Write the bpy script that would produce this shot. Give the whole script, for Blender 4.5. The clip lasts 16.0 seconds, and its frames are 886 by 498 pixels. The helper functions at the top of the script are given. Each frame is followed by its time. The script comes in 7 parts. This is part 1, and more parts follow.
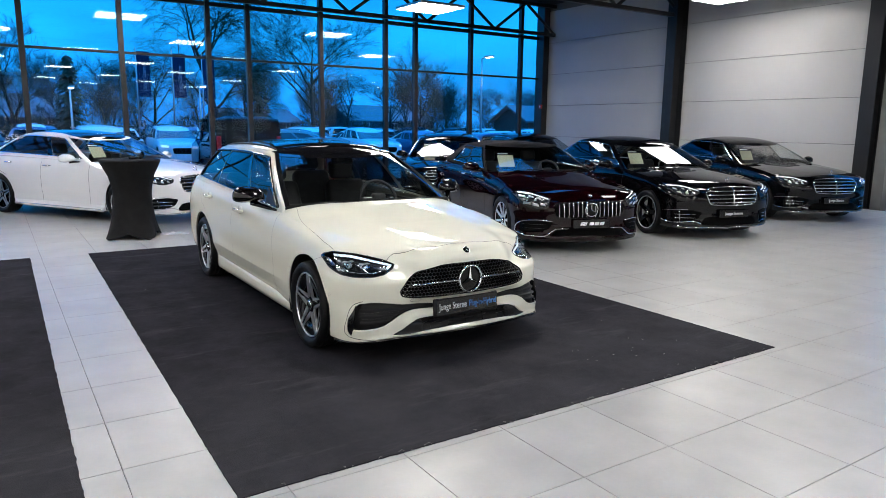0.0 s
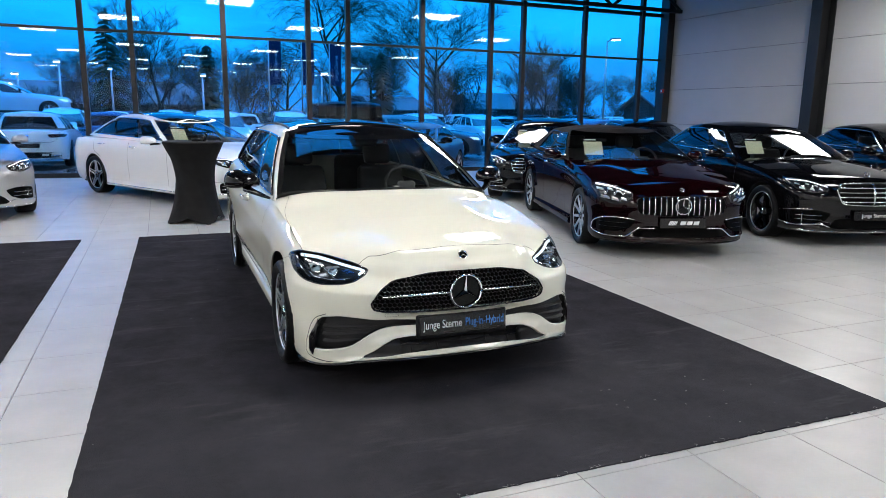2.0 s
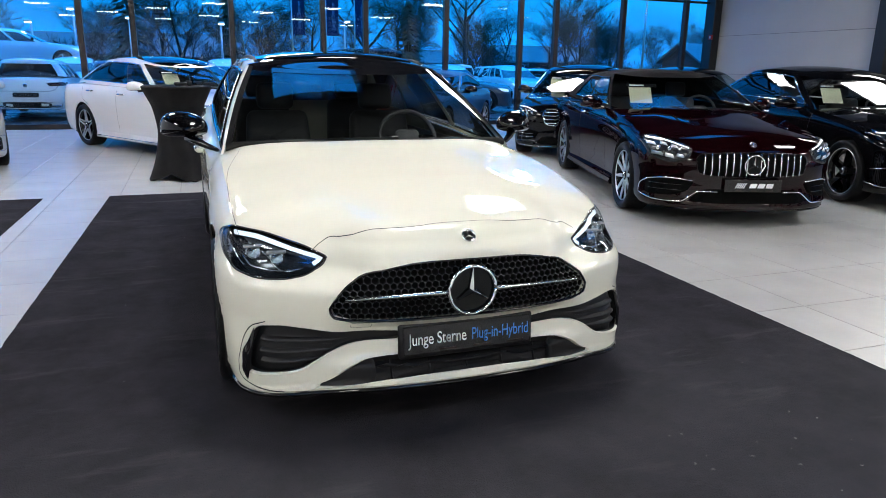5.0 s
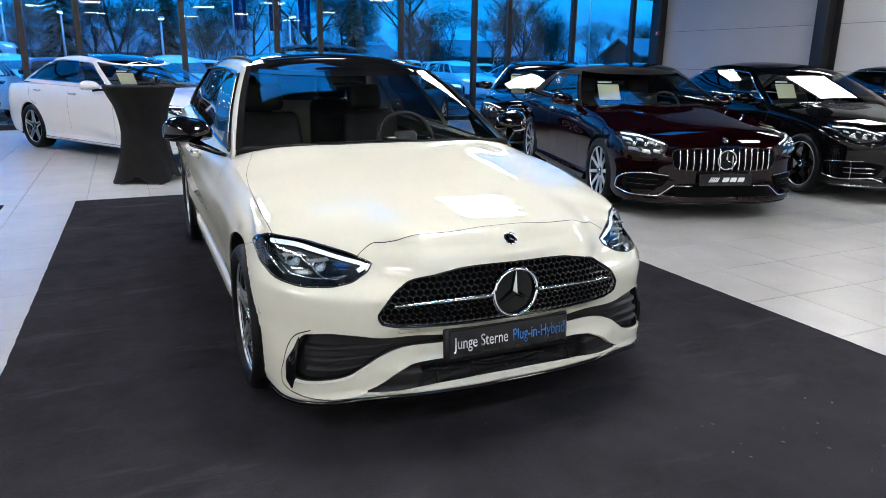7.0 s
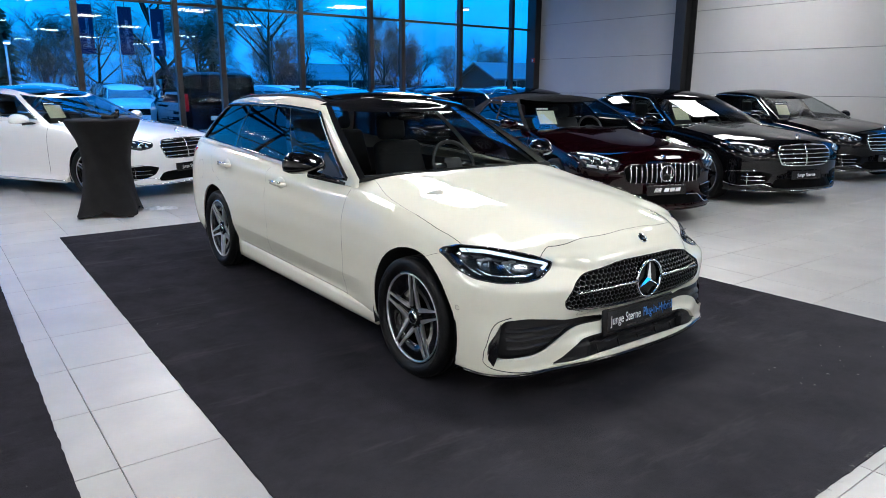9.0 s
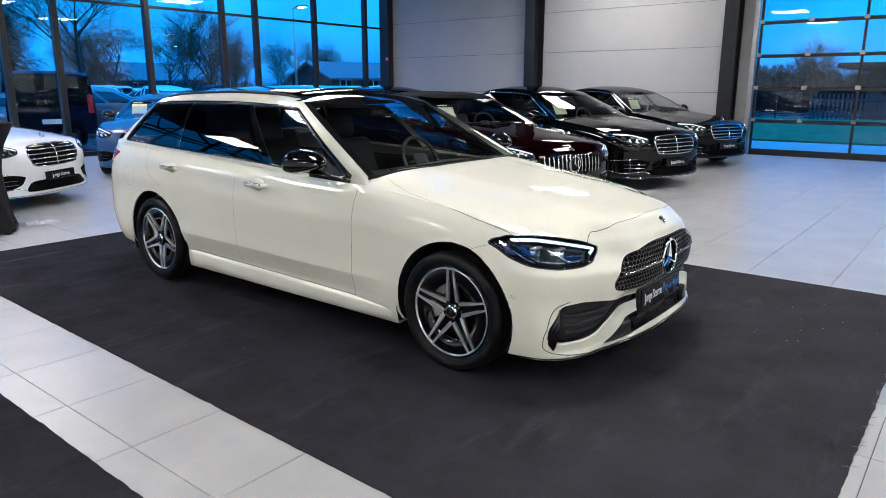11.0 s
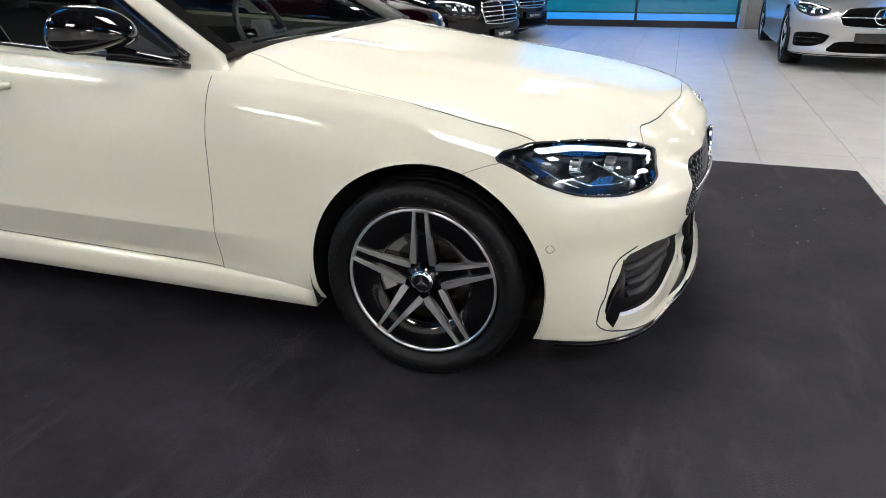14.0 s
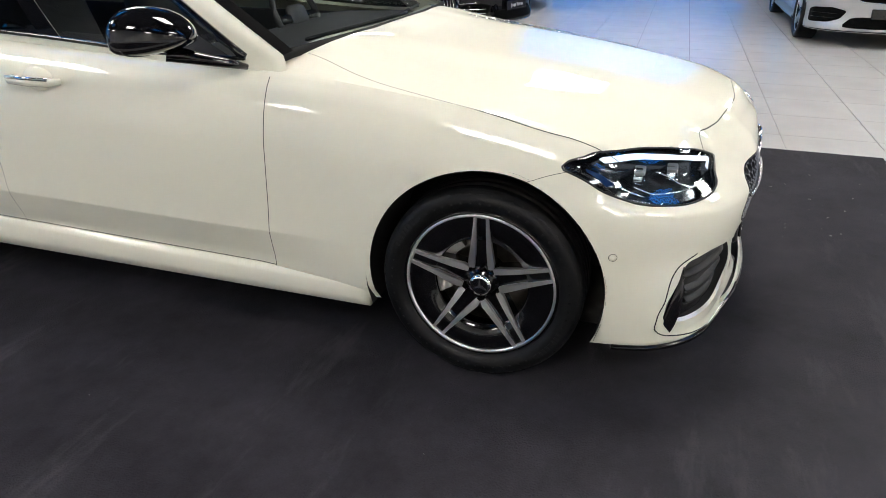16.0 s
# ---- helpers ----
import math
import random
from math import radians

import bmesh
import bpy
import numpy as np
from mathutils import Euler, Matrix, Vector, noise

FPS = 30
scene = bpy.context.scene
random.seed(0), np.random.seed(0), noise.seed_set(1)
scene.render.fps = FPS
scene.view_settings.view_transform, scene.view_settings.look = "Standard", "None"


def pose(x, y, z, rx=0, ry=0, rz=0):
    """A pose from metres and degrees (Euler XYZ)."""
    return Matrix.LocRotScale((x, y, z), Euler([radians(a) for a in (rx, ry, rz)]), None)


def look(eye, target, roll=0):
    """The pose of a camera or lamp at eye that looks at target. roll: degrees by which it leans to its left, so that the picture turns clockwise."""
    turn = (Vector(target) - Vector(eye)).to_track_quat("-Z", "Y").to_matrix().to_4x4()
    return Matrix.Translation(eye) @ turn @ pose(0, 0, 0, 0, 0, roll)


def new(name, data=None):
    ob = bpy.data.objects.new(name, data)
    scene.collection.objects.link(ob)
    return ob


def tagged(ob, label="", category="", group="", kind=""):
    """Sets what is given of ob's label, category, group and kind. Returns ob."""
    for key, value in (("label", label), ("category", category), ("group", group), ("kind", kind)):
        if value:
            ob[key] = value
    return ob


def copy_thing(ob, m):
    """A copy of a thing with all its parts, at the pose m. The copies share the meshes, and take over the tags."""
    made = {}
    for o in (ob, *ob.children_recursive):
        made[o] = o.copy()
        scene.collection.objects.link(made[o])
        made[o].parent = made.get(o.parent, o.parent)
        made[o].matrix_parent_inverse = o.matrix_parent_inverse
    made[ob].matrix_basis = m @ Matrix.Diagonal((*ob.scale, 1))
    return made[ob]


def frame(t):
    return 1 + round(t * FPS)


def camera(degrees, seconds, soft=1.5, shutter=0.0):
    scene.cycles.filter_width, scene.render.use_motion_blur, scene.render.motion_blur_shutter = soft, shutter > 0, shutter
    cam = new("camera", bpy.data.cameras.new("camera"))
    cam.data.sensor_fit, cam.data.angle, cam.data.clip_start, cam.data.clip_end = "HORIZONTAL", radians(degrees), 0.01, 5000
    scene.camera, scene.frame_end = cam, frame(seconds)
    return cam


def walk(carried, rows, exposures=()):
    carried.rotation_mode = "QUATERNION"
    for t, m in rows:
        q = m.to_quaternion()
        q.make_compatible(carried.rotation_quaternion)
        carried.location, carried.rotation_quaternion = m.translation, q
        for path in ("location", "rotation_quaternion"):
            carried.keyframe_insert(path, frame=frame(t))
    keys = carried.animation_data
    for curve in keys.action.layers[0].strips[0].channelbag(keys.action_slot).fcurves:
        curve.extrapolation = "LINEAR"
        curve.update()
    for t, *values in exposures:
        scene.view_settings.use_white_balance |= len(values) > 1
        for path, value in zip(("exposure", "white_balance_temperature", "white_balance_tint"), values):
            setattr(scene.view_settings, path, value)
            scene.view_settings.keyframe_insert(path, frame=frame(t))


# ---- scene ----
cam = camera(65.8, 16.0, soft=0.9)
PATH = [
    (0, (-2.728, -4.624, 1.618), (-1.65, -2.977, 1.268), 0.7),
    (0.5, (-2.414, -4.613, 1.645), (-1.429, -2.912, 1.28), 0.8),
    (1, (-2.098, -4.474, 1.601), (-1.199, -2.727, 1.228), 0.8),
    (1.5, (-1.8, -4.296, 1.566), (-0.986, -2.509, 1.186), 0.8),
    (2, (-1.515, -4.155, 1.535), (-0.77, -2.34, 1.149), 0.9),
    (2.5, (-1.285, -4.018, 1.506), (-0.593, -2.183, 1.112), 0.9),
    (3, (-1.15, -3.794, 1.449), (-0.493, -1.95, 1.042), 1.0),
    (3.5, (-1.035, -3.56, 1.402), (-0.402, -1.713, 0.969), 1.0),
    (4, (-0.954, -3.336, 1.371), (-0.325, -1.496, 0.905), 1.1),
    (4.2, (-0.929, -3.272, 1.376), (-0.298, -1.435, 0.897), 1.1),
    (6.5, (-1.029, -2.851, 1.367), (-0.27, -1.079, 0.836), 0.9),
    (7, (-1.276, -2.929, 1.407), (-0.471, -1.174, 0.885), 0.8),
    (7.5, (-1.59, -2.923, 1.434), (-0.723, -1.193, 0.93), 0.9),
    (8, (-1.901, -2.883, 1.484), (-0.969, -1.186, 0.981), 0.5),
    (8.2, (-2.087, -2.879, 1.49), (-1.108, -1.208, 0.994), 0.4),
    (10.3, (-3.523, -2.467, 1.499), (-2.108, -1.121, 1.069), 0.2),
    (10.5, (-3.556, -2.38, 1.491), (-2.113, -1.065, 1.056), 0.1),
    (11, (-3.559, -2.093, 1.463), (-2.038, -0.878, 1.004), -0.0),
    (11.5, (-3.373, -1.727, 1.409), (-1.772, -0.632, 0.92), -0.2),
    (12, (-3.19, -1.439, 1.364), (-1.524, -0.467, 0.834), -0.2),
    (12.5, (-3.059, -1.177, 1.334), (-1.346, -0.321, 0.758), -0.3),
    (13, (-2.865, -0.949, 1.289), (-1.12, -0.206, 0.654), -0.3),
    (13.5, (-2.713, -0.787, 1.254), (-0.958, -0.135, 0.551), -0.3),
    (14, (-2.658, -0.664, 1.221), (-0.905, -0.08, 0.455), -0.4),
    (14.5, (-2.655, -0.59, 1.208), (-0.905, -0.065, 0.394), -0.4),
    (15, (-2.666, -0.547, 1.217), (-0.919, -0.061, 0.372), -0.2),
    (15.5, (-2.68, -0.511, 1.242), (-0.94, -0.024, 0.383), 0.1),
    (16, (-2.688, -0.467, 1.337), (-0.97, 0.089, 0.478), 0.2),
]
walk(cam, [(t, look(eye, target, roll)) for t, eye, target, roll in PATH], [(0, 0.0, 6550, 10), (2, 0.05, 6450, 10), (6.5, 0.08, 6400, 10), (8.2, 0.08, 6300, 10), (11.5, 0.14, 6540, 10), (13, 0.26, 6720, 10), (15, 0.30, 6800, 10), (16, 0.30, 6780, 10)])

# strength of the sky, the ceiling lights and their height
SKY, LAMP, LAMP_Z = 2.0, 29.0, 4.48

# ---- light ----
world = bpy.data.worlds.new("dusk_sky")
scene.world = world
world.use_nodes = True
wn, wl = world.node_tree.nodes, world.node_tree.links
wn.clear()
w_out, w_bg = wn.new("ShaderNodeOutputWorld"), wn.new("ShaderNodeBackground")
w_co, w_sep, w_ramp = wn.new("ShaderNodeTexCoord"), wn.new("ShaderNodeSeparateXYZ"), wn.new("ShaderNodeValToRGB")
w_noise, w_map, w_mix = wn.new("ShaderNodeTexNoise"), wn.new("ShaderNodeMapping"), wn.new("ShaderNodeMix")
w_mix.data_type, w_mix.blend_type = "RGBA", "MULTIPLY"
w_ramp.color_ramp.elements[0].position, w_ramp.color_ramp.elements[0].color = 0.0, (0.010, 0.22, 0.66, 1)
w_ramp.color_ramp.elements[1].position, w_ramp.color_ramp.elements[1].color = 0.95, (0.05, 0.95, 2.8, 1)
w_ramp.color_ramp.elements.new(0.45).color = (0.002, 0.20, 0.75, 1)
e_mid = w_ramp.color_ramp.elements.new(0.12)
e_mid.color = (0.008, 0.36, 0.90, 1)
w_map.inputs["Scale"].default_value = (2.0, 2.0, 9.0)
w_noise.inputs["Scale"].default_value, w_noise.inputs["Detail"].default_value = 1.6, 6.0
w_cloud = wn.new("ShaderNodeMapRange")
w_cloud.inputs["From Min"].default_value, w_cloud.inputs["From Max"].default_value = 0.3, 0.7
w_cloud.inputs["To Min"].default_value, w_cloud.inputs["To Max"].default_value = 0.55, 1.15
w_mix.inputs["Factor"].default_value = 1.0
wl.new(w_co.outputs["Generated"], w_sep.inputs[0])
wl.new(w_sep.outputs["Z"], w_ramp.inputs["Fac"])
wl.new(w_co.outputs["Generated"], w_map.inputs["Vector"])
wl.new(w_map.outputs[0], w_noise.inputs["Vector"])
wl.new(w_noise.outputs["Fac"], w_cloud.inputs["Value"])
wl.new(w_ramp.outputs["Color"], w_mix.inputs["A"])
wl.new(w_cloud.outputs[0], w_mix.inputs["B"])
wl.new(w_mix.outputs["Result"], w_bg.inputs["Color"])
w_bg.inputs["Strength"].default_value = SKY
wl.new(w_bg.outputs[0], w_out.inputs[0])


# ---- materials ----
def mat(name, color, rough=0.5, metal=0.0, coat=0.0, var=0.0, scale=4.0, bump=0.0, bscale=150.0, spec=0.5, emit=0.0, rvar=0.0, rand=0.0, where="Object"):
    m = bpy.data.materials.new(name)
    m.use_nodes = True
    n, l = m.node_tree.nodes, m.node_tree.links
    b = n["Principled BSDF"]
    b.inputs["Base Color"].default_value = (*color, 1)
    b.inputs["Roughness"].default_value, b.inputs["Metallic"].default_value = rough, metal
    b.inputs["Coat Weight"].default_value, b.inputs["Coat Roughness"].default_value = coat, 0.02
    b.inputs["Specular IOR Level"].default_value = spec
    if emit:
        b.inputs["Emission Color"].default_value = (*color, 1)
        b.inputs["Emission Strength"].default_value = emit
    if var or bump or rvar or rand:
        co = n.new("ShaderNodeTexCoord")
        big, small = n.new("ShaderNodeTexNoise"), n.new("ShaderNodeTexNoise")
        big.inputs["Scale"].default_value, big.inputs["Detail"].default_value = scale, 5.0
        small.inputs["Scale"].default_value, small.inputs["Detail"].default_value = bscale, 3.0
        place = n.new("ShaderNodeNewGeometry").outputs["Position"] if where == "World" else co.outputs["Object"]
        l.new(place, big.inputs["Vector"])
        l.new(place, small.inputs["Vector"])
        if var or rand:
            hsv = n.new("ShaderNodeHueSaturation")
            hsv.inputs["Color"].default_value = (*color, 1)
            rng = n.new("ShaderNodeMapRange")
            rng.inputs["From Min"].default_value, rng.inputs["From Max"].default_value = 0.3, 0.7
            rng.inputs["To Min"].default_value, rng.inputs["To Max"].default_value = 1 - var, 1 + var
            l.new(big.outputs["Fac"], rng.inputs["Value"])
            fine = n.new("ShaderNodeMath")
            fine.operation = "MULTIPLY_ADD"
            fine.inputs[1].default_value, fine.inputs[2].default_value = var * 0.6, -var * 0.3
            l.new(small.outputs["Fac"], fine.inputs[0])
            add = n.new("ShaderNodeMath")
            l.new(rng.outputs[0], add.inputs[0])
            l.new(fine.outputs[0], add.inputs[1])
            last = add
            if rand:
                info, k, add2 = n.new("ShaderNodeObjectInfo"), n.new("ShaderNodeMath"), n.new("ShaderNodeMath")
                k.operation = "MULTIPLY_ADD"
                k.inputs[1].default_value, k.inputs[2].default_value = rand, -rand / 2
                l.new(info.outputs["Random"], k.inputs[0])
                l.new(add.outputs[0], add2.inputs[0])
                l.new(k.outputs[0], add2.inputs[1])
                last = add2
            l.new(last.outputs[0], hsv.inputs["Value"])
            l.new(hsv.outputs[0], b.inputs["Base Color"])
        if rvar:
            rr = n.new("ShaderNodeMapRange")
            rr.inputs["From Min"].default_value, rr.inputs["From Max"].default_value = 0.3, 0.7
            rr.inputs["To Min"].default_value, rr.inputs["To Max"].default_value = max(rough - rvar, 0), rough + rvar
            l.new(big.outputs["Fac"], rr.inputs["Value"])
            l.new(rr.outputs[0], b.inputs["Roughness"])
        if bump:
            bp = n.new("ShaderNodeBump")
            bp.inputs["Strength"].default_value, bp.inputs["Distance"].default_value = bump, 0.004
            l.new(small.outputs["Fac"], bp.inputs["Height"])
            l.new(bp.outputs[0], b.inputs["Normal"])
    return m


def glass(name, tint, ior=1.5, rough=0.0):
    m = bpy.data.materials.new(name)
    m.use_nodes = True
    n, l = m.node_tree.nodes, m.node_tree.links
    n.clear()
    out, mix, tr, gl, fr = (n.new("ShaderNode" + k) for k in ("OutputMaterial", "MixShader", "BsdfTransparent", "BsdfGlossy", "LayerWeight"))
    pw, sc = n.new("ShaderNodeMath"), n.new("ShaderNodeMath")
    pw.operation, sc.operation = "POWER", "MULTIPLY_ADD"
    f0 = ((ior - 1) / (ior + 1)) ** 2 * 1.6
    pw.inputs[1].default_value, sc.inputs[1].default_value, sc.inputs[2].default_value = 5.0, 1 - f0, f0
    tr.inputs["Color"].default_value = (*tint, 1)
    gl.inputs["Roughness"].default_value = rough
    fr.inputs["Blend"].default_value = 0.5
    l.new(fr.outputs["Facing"], pw.inputs[0])
    l.new(pw.outputs[0], sc.inputs[0])
    l.new(sc.outputs[0], mix.inputs[0])
    l.new(tr.outputs[0], mix.inputs[1])
    l.new(gl.outputs[0], mix.inputs[2])
    l.new(mix.outputs[0], out.inputs[0])
    return m


M = {
    "white": mat("white_car_paint", (0.69, 0.682, 0.575), 0.6, 0, 1.0, spec=0.0),
    "white_s": mat("diamond_white_paint", (0.76, 0.76, 0.76), 0.35, 0, 1.0),
    "black_paint": mat("obsidian_black_paint", (0.003, 0.003, 0.004), 0.6, 0.0, 0.78, spec=0.0),
    # blue in the base colour stands for the sky mirrored in black paint
    "compact_blue": mat("sky_tinted_black_paint", (0.004, 0.065, 0.20), 0.45, 0.0, 1.0),
    "ruby": mat("dark_ruby_paint", (0.0055, 0.0004, 0.0010), 0.6, 0.0, 0.82, spec=0.0),
    "silver": mat("silver_car_paint", (0.50, 0.50, 0.51), 0.28, 0.75, 1.0),
    "grey_paint": mat("graphite_car_paint", (0.10, 0.11, 0.12), 0.3, 0.5, 1.0),
    "blue_paint": mat("blue_car_paint", (0.03, 0.10, 0.22), 0.3, 0.4, 1.0),
    "gloss_black": mat("gloss_black_trim", (0.004, 0.004, 0.005), 0.06, 0, 0.9, spec=0.1),
    "matt_black": mat("matt_black_plastic", (0.010, 0.010, 0.011), 0.45, spec=0.3, var=0.2, bump=0.15, bscale=500),
    "liner": mat("wheel_arch_felt", (0.006, 0.006, 0.006), 0.95),
    "rubber": mat("tyre_rubber", (0.0055, 0.0056, 0.0062), 0.44, var=0.25, scale=30, bump=0.22, bscale=260, spec=0.18),
    "rubber_mark": mat("raised_rubber_marking", (0.014, 0.014, 0.015), 0.6, spec=0.15),
    "brake_steel": mat("brake_disc_steel", (0.16, 0.145, 0.13), 0.4, 1.0, var=0.2, scale=40),
    "machined": mat("machined_alloy", (0.80, 0.80, 0.81), 0.36, 1.0, 0.0, var=0.05, bscale=700, bump=0.01),
    "dark_alloy": mat("black_alloy", (0.002, 0.002, 0.0025), 0.2, 0.0, 0.9, spec=0.1),
    "satin_chrome": mat("satin_chrome", (0.62, 0.63, 0.64), 0.22, 1.0),
    "chrome": mat("chrome", (0.86, 0.87, 0.88), 0.06, 1.0),
    "steel": mat("brake_steel", (0.07, 0.06, 0.055), 0.45, 1.0, var=0.15, scale=20),
    "caliper": mat("silver_caliper", (0.48, 0.47, 0.45), 0.45, 0.2),
    "grille": mat("grille_mesh", (0.002, 0.002, 0.002), 0.7, 0.0, 0.0, spec=0.05),
    "lamp_lens": mat("headlamp_inner_black", (0.014, 0.018, 0.024), 0.22, 0.3, 0.3),
    "drl": mat("daytime_lamp_white", (0.80, 0.85, 0.90), 0.15, 0, 1.0, emit=0.9),
    "tail_dark": mat("smoked_tail_lamp", (0.060, 0.006, 0.008), 0.12, 0, 1.0),
    "tail": mat("tail_lamp_red", (0.35, 0.008, 0.012), 0.12, 0, 1.0, emit=0.15),
    "interior": mat("black_leather", (0.032, 0.032, 0.034), 0.5, var=0.25, scale=12, bump=0.3, bscale=220),
    "lamp_glass": glass("clear_lamp_cover", (0.86, 0.92, 0.97)),
    "emblem_black": mat("dark_emblem_face", (0.002, 0.003, 0.003), 0.12, 0.0, 0.0, spec=0.25),
    "grille_net": mat("black_grille_net", (0.004, 0.004, 0.004), 0.3, spec=0.3),
    "lamp_blue": mat("blue_lamp_insert", (0.010, 0.045, 0.14), 0.15, 0.2, 1.0),
    "star_tips": mat("grey_grille_stars", (0.28, 0.28, 0.29), 0.3, 0.6),
    "car_glass": glass("tinted_car_glass", (0.70, 0.74, 0.74)),
    "priv_glass": glass("privacy_car_glass", (0.12, 0.13, 0.14)),
    "plate": mat("black_plate", (0.008, 0.008, 0.009), 0.25, var=0.1),
    "ink_white": mat("white_print", (0.80, 0.80, 0.80), 0.5),
    "ink_pale": mat("pale_blue_print", (0.30, 0.36, 0.45), 0.7),
    "ink_blue": mat("blue_print", (0.05, 0.22, 0.62), 0.5),
    "paper": mat("pale_yellow_price_sheet", (0.78, 0.76, 0.52), 0.7, var=0.03),
    "softtop": mat("black_canvas_roof", (0.006, 0.0055, 0.006), 0.9, spec=0.15, var=0.2, scale=60, bump=0.5, bscale=600),
    "tile": mat("grey_porcelain_tile", (0.388, 0.384, 0.364), 0.31, var=0.10, scale=2.6, bump=0.03, bscale=45, rand=0.06, where="World"),
    "grout": mat("dark_grout", (0.11, 0.105, 0.10), 0.9, var=0.2, scale=30),
    "carpet": mat("black_needle_felt_carpet", (0.0228, 0.0216, 0.0262), 0.95, var=0.42, scale=2.4, bump=0.9, bscale=170, spec=0.03),
    "fluff": mat("white_lint", (0.24, 0.24, 0.23), 0.95),
    "panel": mat("white_grey_wall_panel", (0.47, 0.47, 0.465), 0.34, var=0.03, scale=1.0, bump=0.03, bscale=80),
    "casing": mat("grey_zinc_casing", (0.30, 0.30, 0.29), 0.45, 0.3, var=0.08, scale=3),
    "panel_joint": mat("panel_joint", (0.16, 0.16, 0.16), 0.8),
    "anthracite": mat("anthracite_frame", (0.011, 0.012, 0.014), 0.4, 0.1, var=0.12, scale=3),
    "ceiling": mat("dark_ceiling_deck", (0.020, 0.021, 0.024), 0.85, var=0.15),
    # finish of the unseen walls, whitened to bounce light onto the car
    "wall_back": mat("pale_bounce_wall", (0.84, 0.83, 0.80), 0.8, var=0.05),
    "facade_glass": glass("facade_glass", (0.80, 0.90, 0.95), 1.36),
    "gate_glass": glass("gate_acrylic", (0.80, 0.90, 0.94), 1.45),
    "led": mat("led_panel", (1.0, 0.975, 0.94), 0.5, emit=LAMP),
    "alu": mat("brushed_aluminium", (0.45, 0.45, 0.46), 0.35, 1.0, var=0.06),
    "stretch": mat("black_stretch_cloth", (0.010, 0.0095, 0.010), 0.85, var=0.2, scale=9, bump=0.3, bscale=900, spec=0.2),
    "asphalt": mat("wet_asphalt", (0.05, 0.05, 0.052), 0.30, var=0.3, scale=0.8, bump=0.3, bscale=40, rvar=0.2),
    "grass": mat("winter_grass", (0.07, 0.13, 0.04), 0.9, var=0.4, scale=1.5, bump=0.6, bscale=30),
    "bark": mat("dark_bark", (0.035, 0.028, 0.022), 0.9, var=0.3, scale=8),
    "needles": mat("conifer_needles", (0.018, 0.038, 0.020), 0.85, var=0.4, scale=4),
    "weathered_wood": mat("weathered_wood", (0.075, 0.08, 0.085), 0.85, var=0.25, scale=3.0),
    "far_brush": mat("far_winter_brush", (0.030, 0.040, 0.045), 0.9, var=0.4, scale=0.6, spec=0.1),
    "thicket": mat("dark_thicket", (0.030, 0.036, 0.034), 0.9, var=0.4, scale=3, spec=0.1),
    "hedge": mat("hedge_leaves", (0.025, 0.045, 0.020), 0.85, var=0.4, scale=4),
    "concrete": mat("pale_concrete_paving", (0.38, 0.38, 0.37), 0.6, var=0.12, scale=1.5, bump=0.2, bscale=60),
    "brick": mat("red_brown_brick", (0.09, 0.045, 0.032), 0.85, var=0.2, scale=20),
    "roof_tile": mat("wet_roof_tiles", (0.13, 0.13, 0.135), 0.45, var=0.2),
    "plaster_wall": mat("grey_render", (0.035, 0.037, 0.042), 0.85, var=0.1),
    "flag": mat("navy_banner", (0.008, 0.014, 0.055), 0.75, var=0.1),
    "lot_glass": mat("dark_lot_glass", (0.01, 0.012, 0.014), 0.05, 0, 0.5),
    "plastic": mat("clear_wrap", (0.62, 0.62, 0.63), 0.3, var=0.2, scale=20, bump=1.0, bscale=40),
    "alarm_red": mat("red_alarm_plastic", (0.45, 0.02, 0.02), 0.4),
    "yellow": mat("yellow_switch_box", (0.70, 0.55, 0.04), 0.45),
}
M["tile"].node_tree.nodes["Principled BSDF"].inputs["Specular IOR Level"].default_value = 0.5


# ---- mesh helpers ----
def mesh_of(bm, name, materials, smooth=True):
    me = bpy.data.meshes.new(name)
    bm.to_mesh(me)
    bm.free()
    for k in materials if isinstance(materials, (list, tuple)) else [materials]:
        me.materials.append(M[k])
    if smooth:
        me.polygons.foreach_set("use_smooth", [True] * len(me.polygons))
    return me


def part(name, bm, material, parent, label="", smooth=True):
    ob = new(name, mesh_of(bm, name, material, smooth))
    ob.parent = parent
    if label:
        tagged(ob, label)
    return ob


def thing(name, label, category, m=None, group="", kind=""):
    ob = new(name)
    if m is not None:
        ob.matrix_basis = m
    return tagged(ob, label, category, group, kind)


def solid(name, bm, material, label, category, group="", kind="", smooth=False):
    return tagged(new(name, mesh_of(bm, name, material, smooth)), label, category, group, kind)


def box(x0, x1, y0, y1, z0, z1, bevel=0.0, bm=None, seg=1):
    own = bmesh.new()
    bmesh.ops.create_cube(own, size=1)
    for v in own.verts:
        v.co = Vector((x0 + (v.co.x + 0.5) * (x1 - x0), y0 + (v.co.y + 0.5) * (y1 - y0), z0 + (v.co.z + 0.5) * (z1 - z0)))
    if bevel:
        bmesh.ops.bevel(own, geom=list(own.edges), offset=bevel, segments=seg, affect="EDGES", profile=0.5)
    return join(bm, own) if bm else own


def join(bm, other):
    me = bpy.data.meshes.new("tmp")
    other.to_mesh(me)
    other.free()
    bm.from_mesh(me)
    bpy.data.meshes.remove(me)
    return bm


